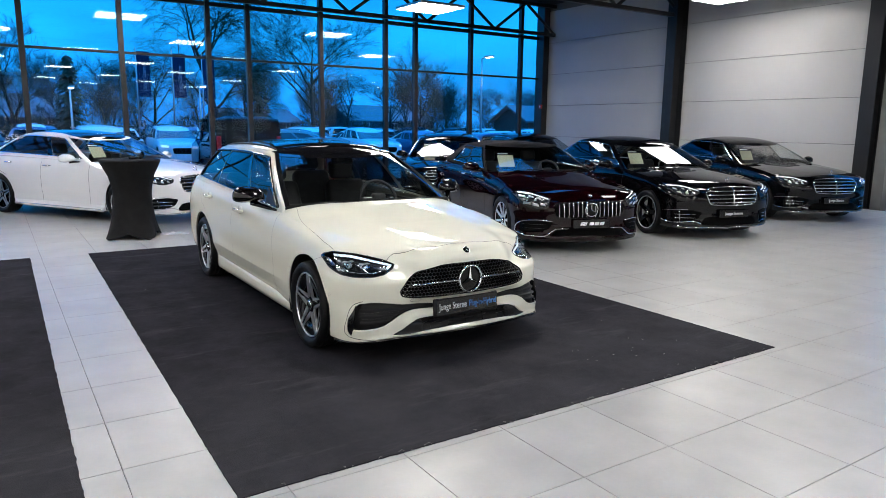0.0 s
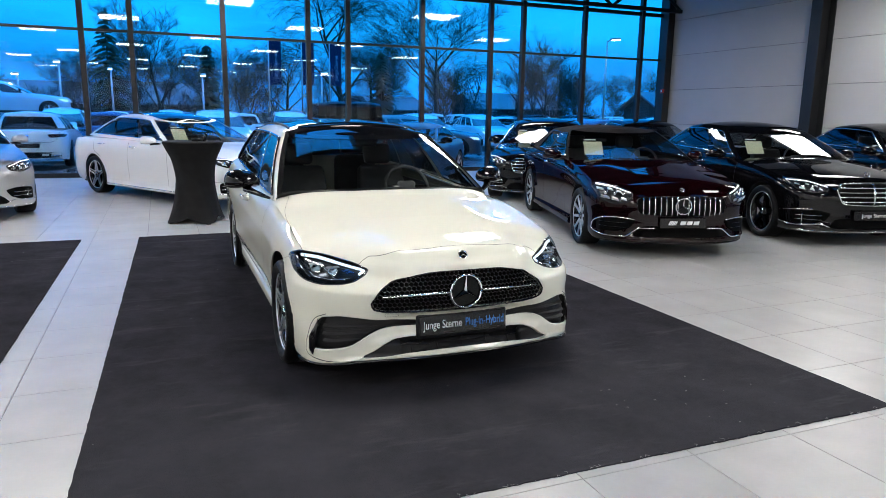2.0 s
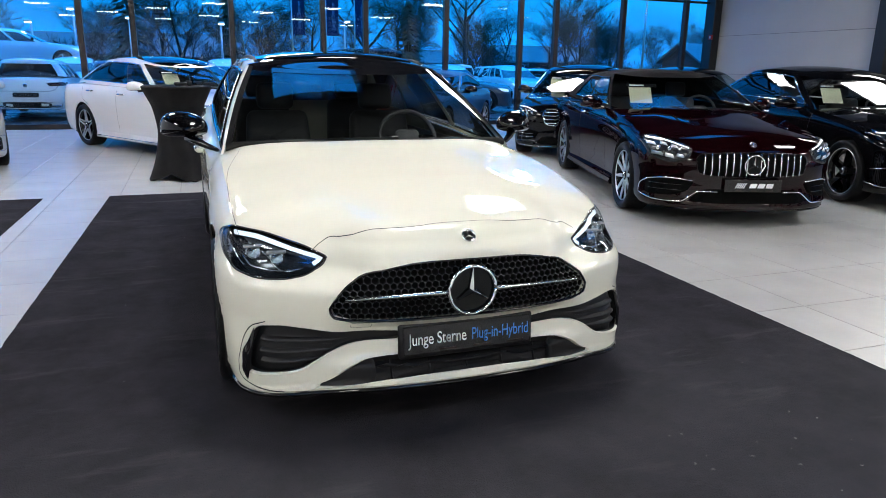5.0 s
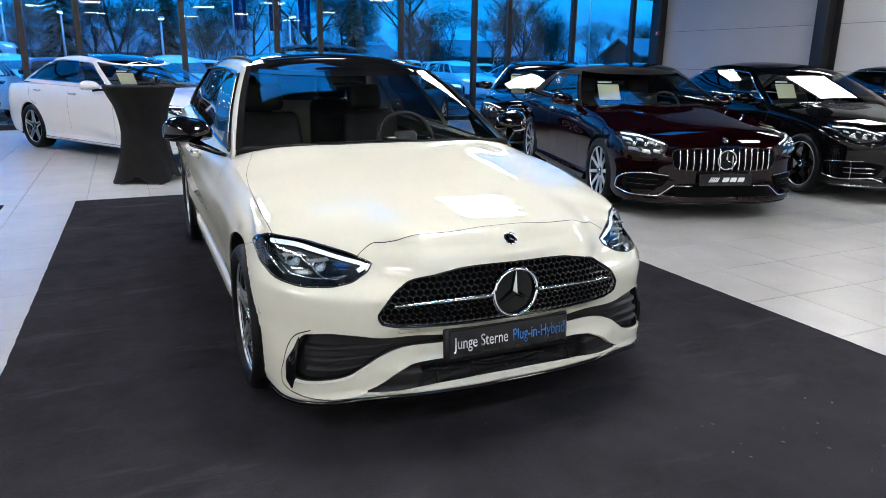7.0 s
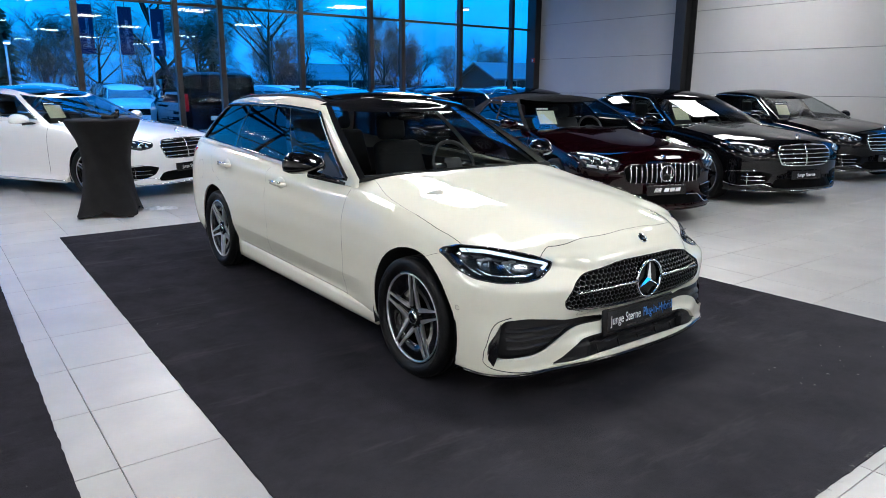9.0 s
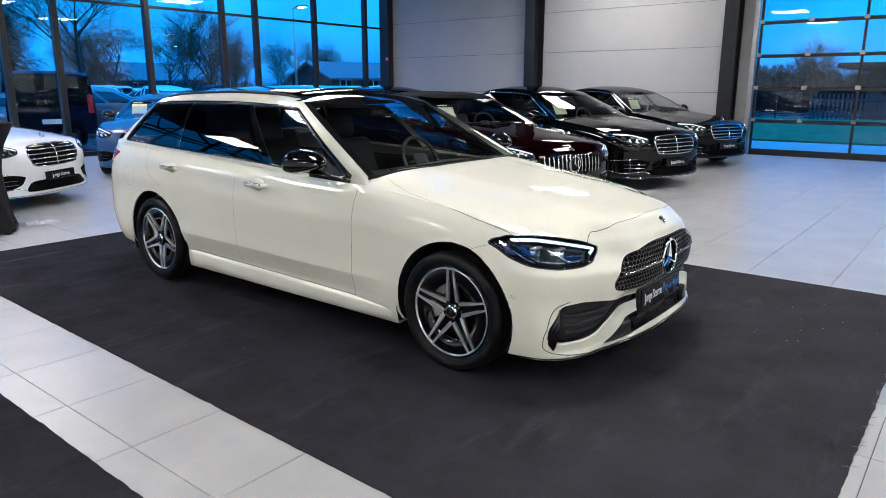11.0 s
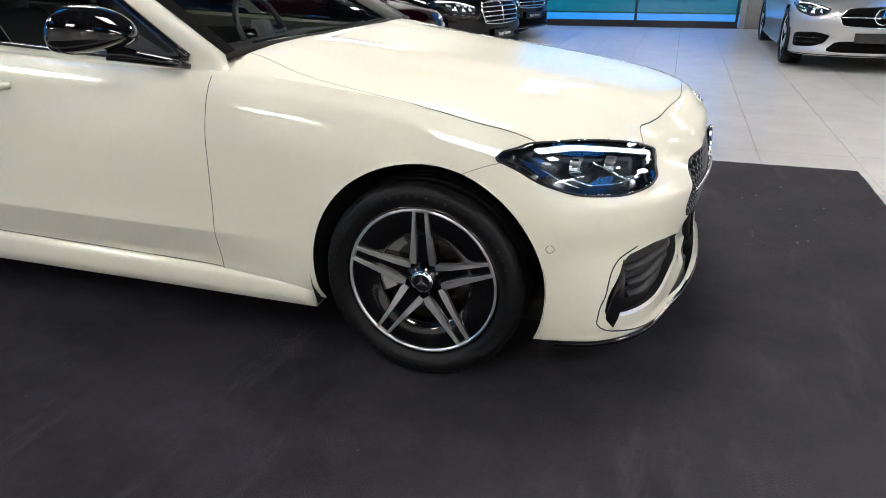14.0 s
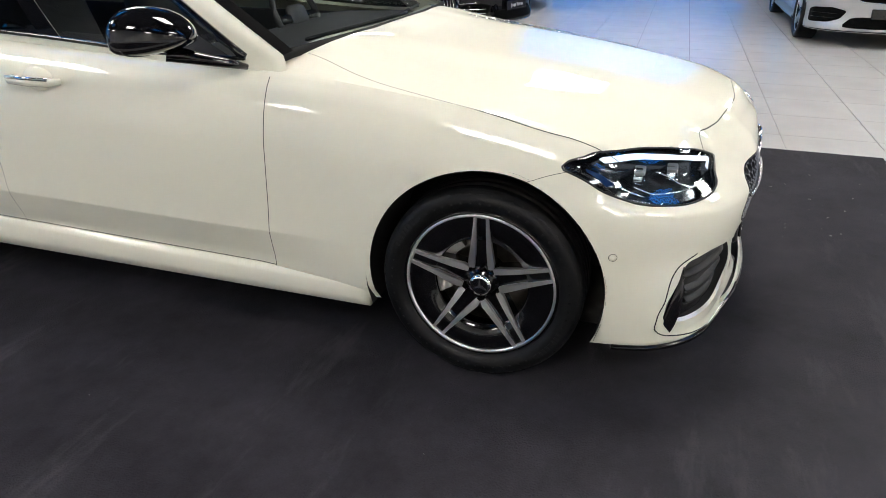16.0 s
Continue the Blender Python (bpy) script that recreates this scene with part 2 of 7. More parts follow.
def grid_mesh(P, skip=None, closed=False, bm=None):
    """A bmesh of quads over an array of points (rows, columns, 3)."""
    bm = bm or bmesh.new()
    P = np.asarray(P, float)
    vs = [[bm.verts.new(p) for p in row] for row in P]
    r, c = P.shape[:2]
    for i in range(r - 1):
        for j in range(c if closed else c - 1):
            if skip is None or not skip(i, j):
                k = (j + 1) % c
                q = [vs[i][j], vs[i][k], vs[i + 1][k], vs[i + 1][j]]
                try:
                    bm.faces.new(q)
                except ValueError:
                    pass
    loose = [v for v in bm.verts if not v.link_faces]
    bmesh.ops.delete(bm, geom=loose, context="VERTS")
    return bm


def revolve(profile, n=32, axis="x", bm=None):
    """Turns (along, radius) pairs round an axis."""
    a = np.linspace(0, 2 * math.pi, n, endpoint=False)
    rows = []
    for h, r in profile:
        c, s = r * np.cos(a), r * np.sin(a)
        t = np.full(n, h)
        rows.append(np.stack({"x": (t, c, s), "y": (c, t, s), "z": (c, s, t)}[axis], 1))
    return grid_mesh(np.array(rows), closed=True, bm=bm)


def tube(points, radius, n=6, bm=None):
    """A tube along a line; radius may be a list."""
    pts = [Vector(p) for p in points]
    rad = radius if isinstance(radius, (list, tuple)) else [radius] * len(pts)
    rows, up = [], Vector((0.13, 0.21, 0.97))
    for i, p in enumerate(pts):
        d = (pts[min(i + 1, len(pts) - 1)] - pts[max(i - 1, 0)]).normalized()
        if abs(d.dot(up)) > 0.97:
            up = Vector((0.97, 0.13, 0.21))
        a = d.cross(up).normalized()
        b = d.cross(a)
        rows.append([p + rad[i] * (math.cos(2 * math.pi * k / n) * a + math.sin(2 * math.pi * k / n) * b) for k in range(n)])
    bm = bm or bmesh.new()
    k0 = len(bm.verts)
    vs = [[bm.verts.new(p) for p in r] for r in rows]
    for i in range(len(vs) - 1):
        for k in range(n):
            bm.faces.new((vs[i][k], vs[i][(k + 1) % n], vs[i + 1][(k + 1) % n], vs[i + 1][k]))
    bm.faces.new(vs[0][::-1])
    bm.faces.new(vs[-1])
    return bm


def curve(*pairs):
    """A smooth monotone line through (x, y) pairs, for arrays."""
    xs, ys = np.array(pairs, float).T
    h, d = np.diff(xs), np.diff(ys) / np.diff(xs)
    m = np.concatenate(([d[0]], np.where(d[1:] * d[:-1] > 0, 2 * d[1:] * d[:-1] / np.where(d[1:] + d[:-1] == 0, 1, d[1:] + d[:-1]), 0), [d[-1]]))

    def f(x):
        x = np.clip(np.asarray(x, float), xs[0], xs[-1])
        i = np.clip(np.searchsorted(xs, x) - 1, 0, len(h) - 1)
        t = (x - xs[i]) / h[i]
        return ((2 * t - 3) * t * t + 1) * ys[i] + ((t - 1) ** 2 * t) * h[i] * m[i] + (3 - 2 * t) * t * t * ys[i + 1] + (t - 1) * t * t * h[i] * m[i + 1]
    return f


for node in M["carpet"].node_tree.nodes:
    if node.type == "TEX_NOISE" and node.inputs["Scale"].default_value < 10:
        node.inputs["Detail"].default_value, node.inputs["Roughness"].default_value = 10.0, 0.72
# dust trodden into the felt in long smears
c_n, c_l = M["carpet"].node_tree.nodes, M["carpet"].node_tree.links
c_b = c_n["Principled BSDF"]
c_old = c_b.inputs["Base Color"].links[0].from_socket
c_co, c_map, c_noise, c_rng, c_mix = (c_n.new("ShaderNode" + k) for k in ("TexCoord", "Mapping", "TexNoise", "MapRange", "Mix"))
c_map.inputs["Scale"].default_value, c_map.inputs["Rotation"].default_value = (0.55, 2.4, 1.0), (0, 0, 0.5)
c_noise.inputs["Scale"].default_value, c_noise.inputs["Detail"].default_value, c_noise.inputs["Roughness"].default_value = 2.2, 9.0, 0.68
c_rng.inputs["From Min"].default_value, c_rng.inputs["From Max"].default_value, c_rng.inputs["To Max"].default_value = 0.56, 0.80, 0.42
c_mix.data_type = "RGBA"
c_mix.inputs["B"].default_value = (0.098, 0.096, 0.101, 1)
c_l.new(c_co.outputs["Object"], c_map.inputs["Vector"])
c_l.new(c_map.outputs[0], c_noise.inputs["Vector"])
c_l.new(c_noise.outputs["Fac"], c_rng.inputs["Value"])
# and a pale tone growing from y 0.3 to -1.3, broken by noise
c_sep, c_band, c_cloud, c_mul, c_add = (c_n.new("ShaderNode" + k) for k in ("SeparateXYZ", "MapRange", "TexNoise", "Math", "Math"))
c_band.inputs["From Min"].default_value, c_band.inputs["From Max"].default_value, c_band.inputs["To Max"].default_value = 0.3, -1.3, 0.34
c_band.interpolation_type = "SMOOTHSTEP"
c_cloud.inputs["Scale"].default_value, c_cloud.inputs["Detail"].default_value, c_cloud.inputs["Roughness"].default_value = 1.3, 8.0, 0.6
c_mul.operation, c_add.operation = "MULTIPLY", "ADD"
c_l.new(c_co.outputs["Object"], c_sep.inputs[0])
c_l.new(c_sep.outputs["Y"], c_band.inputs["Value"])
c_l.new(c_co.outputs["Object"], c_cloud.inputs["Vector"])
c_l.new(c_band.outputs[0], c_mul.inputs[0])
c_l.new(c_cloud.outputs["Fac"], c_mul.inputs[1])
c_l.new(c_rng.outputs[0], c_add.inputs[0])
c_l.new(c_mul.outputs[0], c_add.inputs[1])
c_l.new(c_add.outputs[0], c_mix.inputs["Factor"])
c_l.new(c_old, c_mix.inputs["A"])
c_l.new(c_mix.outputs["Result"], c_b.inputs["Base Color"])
M["carpet"].node_tree.nodes["Principled BSDF"].inputs["Sheen Weight"].default_value = 0.0


# ---- hall ----
GLASS_Y, WALL_X, WALL_L, BACK_Y, TOP = 13.42, 13.0, -10.3, -30.0, 5.6
PITCH, TX, TY = 0.607, 0.088, -0.062

floor = solid("floor", box(WALL_L, WALL_X + 0.3, BACK_Y, GLASS_Y + 0.1, -0.30, -0.006), "grout", "dark grout bed under the grey tiles", "floor", kind="structure")


def tile_mesh():
    bm = box(-PITCH / 2 + 0.002, PITCH / 2 - 0.002, -PITCH / 2 + 0.002, PITCH / 2 - 0.002, -0.008, 0.0)
    bmesh.ops.bevel(bm, geom=[e for e in bm.edges if all(v.co.z > -0.001 for v in e.verts)], offset=0.0012, segments=1, affect="EDGES")
    return bm


def wall_box(name, x0, x1, y0, y1, z0, z1, m, label):
    return solid(name, box(x0, x1, y0, y1, z0, z1), m, label, "wall", kind="structure")


# right wall: bays of horizontal panels between columns
COLUMNS = (-28.1, -22.95, -17.8, -12.65, -7.5, -2.35, 2.8, 7.95)
wall_east = tagged(new("wall_east"), "light grey metal sandwich panels in horizontal courses", "wall", kind="structure")
for y0, y1 in ((8.2, 13.4), (3.05, 7.7), (-7.25, -2.6), (-12.4, -7.75), (-17.55, -12.9), (-22.7, -18.05), (-29.9, -23.2)):
    for k in range(6):
        z0 = 0.345 + (k - 1) * 1.01 if k else 0.0
        z1 = min(0.345 + k * 1.01, TOP)
        part("panel", box(WALL_X, WALL_X + 0.12, y0, y1, z0 + 0.006, z1 - 0.006, 0.004), "panel", wall_east, smooth=False)
part("joint_backing", box(WALL_X + 0.03, WALL_X + 0.2, -29.9, -2.2, 0, TOP), "panel_joint", wall_east, smooth=False)
part("joint_backing", box(WALL_X + 0.03, WALL_X + 0.2, 2.6, 13.5, 0, TOP), "panel_joint", wall_east, smooth=False)
part("lintel_panel", box(WALL_X, WALL_X + 0.2, -2.2, 2.6, 4.35, TOP), "panel", wall_east, smooth=False)
for y in COLUMNS:
    col = thing("steel_column", "anthracite steel column with flanges against the wall", "column", pose(WALL_X, y, 0), "columns along the wall", "structure")
    part("flange", box(-0.32, -0.30, -0.15, 0.15, 0, TOP, 0.002), "anthracite", col, smooth=False)
    part("web", box(-0.30, -0.02, -0.10, 0.10, 0, TOP), "anthracite", col, smooth=False)
    part("wall_flange", box(-0.02, -0.002, -0.25, 0.25, 0, TOP, 0.002), "anthracite", col, smooth=False)

# unseen closing walls; the west one stands near as a pale reflector
wall_box("wall_south", WALL_L - 0.2, WALL_X + 0.2, BACK_Y - 0.2, BACK_Y, 0, TOP, "wall_back", "unseen pale wall added to close the hall at the back")
wall_box("wall_west", WALL_L - 0.2, WALL_L, BACK_Y, GLASS_Y + 0.1, 0, TOP, "wall_back", "unseen side wall, set close and pale to bounce light")
# dark deck with rooflights between the lamps
LIGHTS_Y = (5.2, -5.1, -15.4)
LIGHTS_X = (-5.6, 0.42, 6.5)
own = bmesh.new()
last = BACK_Y - 0.2
for y in sorted(LIGHTS_Y):
    box(WALL_L - 0.2, WALL_X + 0.2, last, y - 1.2, TOP, TOP + 0.2, bm=own)
    edge = WALL_L - 0.2
    for x in LIGHTS_X:
        box(edge, x - 0.9, y - 1.2, y + 1.2, TOP, TOP + 0.2, bm=own)
        edge = x + 0.9
    box(edge, WALL_X + 0.2, y - 1.2, y + 1.2, TOP, TOP + 0.2, bm=own)
    last = y + 1.2
box(WALL_L - 0.2, WALL_X + 0.2, last, GLASS_Y + 0.2, TOP, TOP + 0.2, bm=own)
ceiling = solid("ceiling", own, "ceiling", "dark trapezoidal sheet ceiling with rooflights", "ceiling", kind="structure")
for y in LIGHTS_Y:
    for x in LIGHTS_X:
        roof_light = thing("rooflight", "clear rooflight in the dark ceiling", "rooflight", pose(x, y, TOP), "rooflights", "structure")
        for a, b in ((-0.9, -0.86), (0.86, 0.9)):
            part("curb", box(a, b, -1.2, 1.2, 0.0, 0.34), "anthracite", roof_light, smooth=False)
        for a, b in ((-1.2, -1.16), (1.16, 1.2)):
            part("curb", box(-0.86, 0.86, a, b, 0.0, 0.34), "anthracite", roof_light, smooth=False)
        part("pane", box(-0.86, 0.86, -1.16, 1.16, 0.312, 0.322), "facade_glass", roof_light, smooth=False).visible_shadow = False

# glass front: posts on a five metre grid split 2, 2, 1
posts = [x for k in range(-3, 3) for x in (5 * k, 5 * k + 2, 5 * k + 3) if WALL_L < x <= 13.0]
front = thing("window_1", "full-height glazed front with anthracite posts and rails", "window", kind="structure")
for x in posts:
    part("post", box(x - 0.0575, x + 0.0575, GLASS_Y - 0.10, GLASS_Y + 0.05, 0, TOP, 0.004), "anthracite", front, smooth=False)
for z, h in ((0.05, 0.10), (3.25, 0.055), (4.55, 0.10)):
    for a, b in zip(posts[:-1], posts[1:]):
        part("rail", box(a + 0.058, b - 0.058, GLASS_Y - 0.055, GLASS_Y + 0.045, z - h / 2, z + h / 2, 0.003), "anthracite", front, smooth=False)
for a, b in zip(posts[:-1], posts[1:]):
    for z0, z1 in ((0.10, 3.222), (3.278, 4.50), (4.60, TOP)):
        p = part("pane", box(a + 0.058, b - 0.058, GLASS_Y - 0.004, GLASS_Y + 0.004, z0, z1), "facade_glass", front, smooth=False)
        p.visible_shadow = False
corner = thing("corner_column", "anthracite corner column where glass meets panels", "column", pose(WALL_X - 0.02, GLASS_Y - 0.12, 0), kind="structure")
part("shaft", box(-0.24, 0.0, -0.18, 0.18, 0, TOP, 0.004), "anthracite", corner, smooth=False)


def truss(x0, x1, y, z0, z1, name="roof_truss"):
    t = thing(name, "anthracite steel lattice truss under the ceiling", "truss", pose(0, y, 0), "roof trusses", "structure")
    part("bottom_chord", box(x0, x1, -0.06, 0.06, z0 - 0.05, z0 + 0.05, 0.006), "anthracite", t, smooth=False)
    part("top_chord", box(x0, x1, -0.06, 0.06, z1 - 0.05, z1 + 0.05, 0.006), "anthracite", t, smooth=False)
    n = round((x1 - x0) / 1.25)
    for i in range(n):
        a, b = x0 + (x1 - x0) * i / n, x0 + (x1 - x0) * (i + 1) / n
        za, zb = (z0, z1) if i % 2 else (z1, z0)
        part("diagonal", tube([(a, 0, za), (b, 0, zb)], 0.045, 8), "anthracite", t)
    return t


for y in (12.9, 7.95, 2.8, -2.35, -7.5, -12.65, -17.8, -22.95):
    truss(WALL_L, WALL_X, y, 4.62, 5.5)

# sectional gate with clear fields
gate = thing("sectional_gate", "anthracite sectional gate with clear glazed fields, closed", "gate", pose(WALL_X, 0.25, 0), kind="structure")
part("track", box(-0.14, 0.0, 2.02, 2.12, 0, 4.3, 0.004), "alu", gate, "galvanised guide rail", smooth=False)
part("track", box(-0.14, 0.0, -2.12, -2.02, 0, 4.3, 0.004), "alu", gate, "galvanised guide rail", smooth=False)
part("side_casing", box(-0.10, 0.0, -2.44, -2.13, 0, 4.3, 0.004), "casing", gate, smooth=False)
part("side_casing", box(-0.10, 0.0, 2.13, 2.36, 0, 4.3, 0.004), "casing", gate, smooth=False)
part("bottom_beam", box(-0.06, -0.01, -2.0, 2.0, 0.0, 0.13, 0.006), "anthracite", gate, smooth=False)
for k in range(6):
    z0, z1 = max(0.13, 0.075 + 0.695 * k), 0.075 + 0.695 * (k + 1)
    sec = part("section", box(-0.06, -0.01, -2.0, 2.0, z1 - 0.07, z1 - 0.005, 0.004), "anthracite", gate, smooth=False)
    part("hinge_line", box(-0.066, -0.055, -2.0, 2.0, z1 - 0.004, z1 + 0.004), "gloss_black", sec, smooth=False)
    for y0, y1 in ((-2.0, -1.95), (-0.025, 0.025), (1.95, 2.0)):
        part("stile", box(-0.06, -0.01, y0, y1, z0, z1 - 0.07), "anthracite", sec, smooth=False)
    for y0, y1 in ((-1.95, -0.025), (0.025, 1.95)):
        p = part("pane", box(-0.038, -0.030, y0, y1, z0, z1 - 0.07), "gate_glass", sec, smooth=False)
        p.visible_shadow = False
    for y in (-1.97, -1.0, 0, 1.0, 1.97):
        part("hinge", box(-0.085, -0.060, y - 0.05, y + 0.05, z1 - 0.045, z1 + 0.035, 0.006), "alu", sec, smooth=False)
    for y in (-2.06, 2.06):
        part("roller", revolve([(-0.03, 0.0), (-0.03, 0.03), (0.03, 0.03), (0.03, 0.0)], 12, "y"), "alu", sec).location = (-0.12, y, z1)
control = thing("gate_control_box", "yellow and grey gate switch box on the wall", "switch box", pose(WALL_X - 0.06, -2.32, 1.45))
part("housing", box(-0.05, 0.05, -0.09, 0.09, -0.18, 0.18, 0.01), "anthracite", control, smooth=False)
part("cover", box(-0.062, -0.05, -0.075, 0.075, -0.05, 0.16, 0.004), "yellow", control, "yellow cover", smooth=False)
part("button", revolve([(-0.075, 0.0), (-0.075, 0.02), (-0.05, 0.02)], 12), "gloss_black", control).location = (0, 0, -0.11)
part("conduit", tube([(0.02, 0, -0.18), (0.02, 0, -1.4)], 0.012), "matt_black", control)

# ceiling lights
light = thing("ceiling_light", "square white LED panel light hung under the ceiling", "ceiling light", pose(0, 0, 0), "ceiling lights")
part("frame", box(-0.62, 0.62, -0.62, 0.62, 0.012, 0.07, 0.006), "alu", light, smooth=False)
part("diffuser", box(-0.60, 0.60, -0.60, 0.60, 0.0, 0.011), "led", light, smooth=False)
for sx in (-0.45, 0.45):
    part("wire", tube([(sx, 0, 0.07), (sx, 0, TOP - LAMP_Z)], 0.004, 4), "alu", light)
spots = [(0.5 + 3.05 * i if i < 3 else 11.0, 10.35 - 5.15 * j) for j in range(8) for i in range(-3, 4) if (i + j) % 2 == 0]
light.matrix_basis = pose(spots[0][0], spots[0][1], LAMP_Z)
for x, y in spots[1:]:
    copy_thing(light, pose(x, y, LAMP_Z))

# carpets
def carpet(name, x0, x1, y0, y1, label, lean=0.0):
    rng = random.Random(5)
    c = thing(name, label, "carpet")
    n, m = round((x1 - x0) / 0.04), round((y1 - y0) / 0.04)
    edge = [(x0 + (x1 - x0) * i / n, y0) for i in range(n)] + [(x1, y0 + (y1 - y0) * i / m) for i in range(m)]
    edge += [(x1 - (x1 - x0) * i / n, y1) for i in range(n)] + [(x0, y1 - (y1 - y0) * i / m) for i in range(m)]
    # not laid quite square: the aisle side runs off by lean
    side = x0 if x0 > -2 else x1
    edge = [(x + rng.gauss(0, 0.0016) + lean * (y - 0.3) * max(0, 1 - abs(x - side) / 0.6), y + rng.gauss(0, 0.0016)) for x, y in edge]
    bm = bmesh.new()
    top = [bm.verts.new((x, y, 0.007)) for x, y in edge]
    low = [bm.verts.new((x, y, 0.0005)) for x, y in edge]
    bm.faces.new(top)
    for i in range(len(top)):
        j = (i + 1) % len(top)
        bm.faces.new((low[i], low[j], top[j], top[i]))
    part("felt", bm, "carpet", c, smooth=False)
    bm = bmesh.new()
    for i in range(105):
        x, y = edge[rng.randrange(0, n)] if i < 45 else (rng.gauss(1.1, 0.35), rng.gauss(-1.35, 0.25)) if i < 65 and x0 > -2 else (rng.uniform(x0, x1), rng.uniform(y0, y1))
        a, s = rng.uniform(0, 6.3), rng.uniform(0.006, 0.022) * (1 if i < 45 else 0.45 if i < 58 else 0.13)
        tube([(x, y, 0.008), (x + s * math.cos(a), y + s * math.sin(a), 0.010), (x + s * 1.6 * math.cos(a + 0.8), y + s * 1.6 * math.sin(a + 0.8), 0.008)], 0.0011, 3, bm)
    tagged(part("lint", bm, "fluff", c), "loose white fibres and crumbs", kind="stuff")


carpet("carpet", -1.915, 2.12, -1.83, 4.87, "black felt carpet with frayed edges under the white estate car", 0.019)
carpet("carpet", -6.5, -2.502, -1.85, 4.88, "black felt carpet beside the tiled aisle, empty", 0.010)

# tall table in a stretch cover
def bistro_table(x, y):
    t = thing("bar_table", "round bar table in a black stretch cover on the tiles", "table", pose(x, y, 0, 0, 0, 20))
    rows = []
    prof = curve((0.0, 0.415), (0.06, 0.385), (0.30, 0.305), (0.6, 0.258), (0.85, 0.292), (1.02, 0.368), (1.09, 0.400))
    for z in np.linspace(0.012, 1.09, 36):
        a = np.linspace(0, 2 * math.pi, 96, endpoint=False)
        k = np.clip((0.55 - z) / 0.55, 0, 1) ** 1.3
        lobe = np.abs(np.cos(2 * a)) ** 3
        r = prof(z) * (1 - k * 0.24 * (1 - lobe)) + 0.004 * np.sin(9 * a + 8 * z)
        zz = z + 0.085 * (1 - np.abs(np.cos(2 * a)) ** 0.8) * np.clip(1 - z / 0.3, 0, 1)
        rows.append(np.stack((r * np.cos(a), r * np.sin(a), zz), 1))
    for r_, z in ((0.404, 1.10), (0.400, 1.112), (0.382, 1.118), (0.0, 1.118)):
        a = np.linspace(0, 2 * math.pi, 96, endpoint=False)
        rows.append(np.stack((r_ * np.cos(a), r_ * np.sin(a), np.full(96, z)), 1))
    part("stretch_cover", grid_mesh(np.array(rows), closed=True), "stretch", t)
    for k in range(4):
        a = k * math.pi / 2
        part("foot", revolve([(0.0, 0.0), (0.0, 0.035), (0.02, 0.03), (0.02, 0.0)], 12, "z"), "matt_black", t).location = (0.375 * math.cos(a), 0.375 * math.sin(a), 0.001)
    return t


bistro_table(-1.10, 6.02)


# crumpled wrap beside the table and a small black thing on it
r2 = random.Random(3)
own = bmesh.new()
rows = []
for i in range(14):
    rows.append([(0.46 * i / 13 - 0.23 + r2.uniform(-0.012, 0.012), 0.20 * j / 9 - 0.10 + r2.uniform(-0.01, 0.01), 0.012 + 0.05 * abs(r2.gauss(0, 0.5)) * (0.3 + 0.7 * math.sin(math.pi * i / 13) * math.sin(math.pi * j / 9))) for j in range(10)])
wrap = solid("plastic_wrap", grid_mesh(np.array(rows)), "plastic", "crumpled pale plastic wrap lying on the tiles", "plastic wrap")
wrap.matrix_basis = pose(-0.58, 6.02, -0.008, 0, 0, -12)
hold = thing("phone_gimbal", "small black folded camera holder lying on the bar table", "camera holder", pose(-1.02, 6.00, 1.118, 0, 0, 30))
part("handle", tube([(-0.11, 0, 0.022), (0.06, 0.0, 0.022)], 0.021, 10), "matt_black", hold)
part("joint", box(0.04, 0.10, -0.035, 0.035, 0.0, 0.06, 0.012), "matt_black", hold)
part("clamp", box(0.085, 0.13, -0.02, 0.02, 0.02, 0.105, 0.008), "gloss_black", hold)

# fire alarm point on the corner column
alarm = thing("fire_alarm", "small red fire alarm box on the corner column", "alarm box", pose(12.70, 13.12, 2.33))
part("housing", box(-0.035, 0.03, -0.055, 0.055, -0.06, 0.06, 0.006), "alarm_red", alarm, smooth=False)
part("glass", box(-0.038, -0.034, -0.03, 0.03, -0.035, 0.03), "ink_white", alarm, smooth=False)


# ---- cars ----
from mathutils.bvhtree import BVHTree


def sup(t, n):
    """A quarter of a rounded corner: t from 0 to 1 gives (across, along)."""
    a = np.asarray(t) * math.pi / 2
    return np.sin(a) ** (2 / n), 1 - np.cos(a) ** (2 / n)


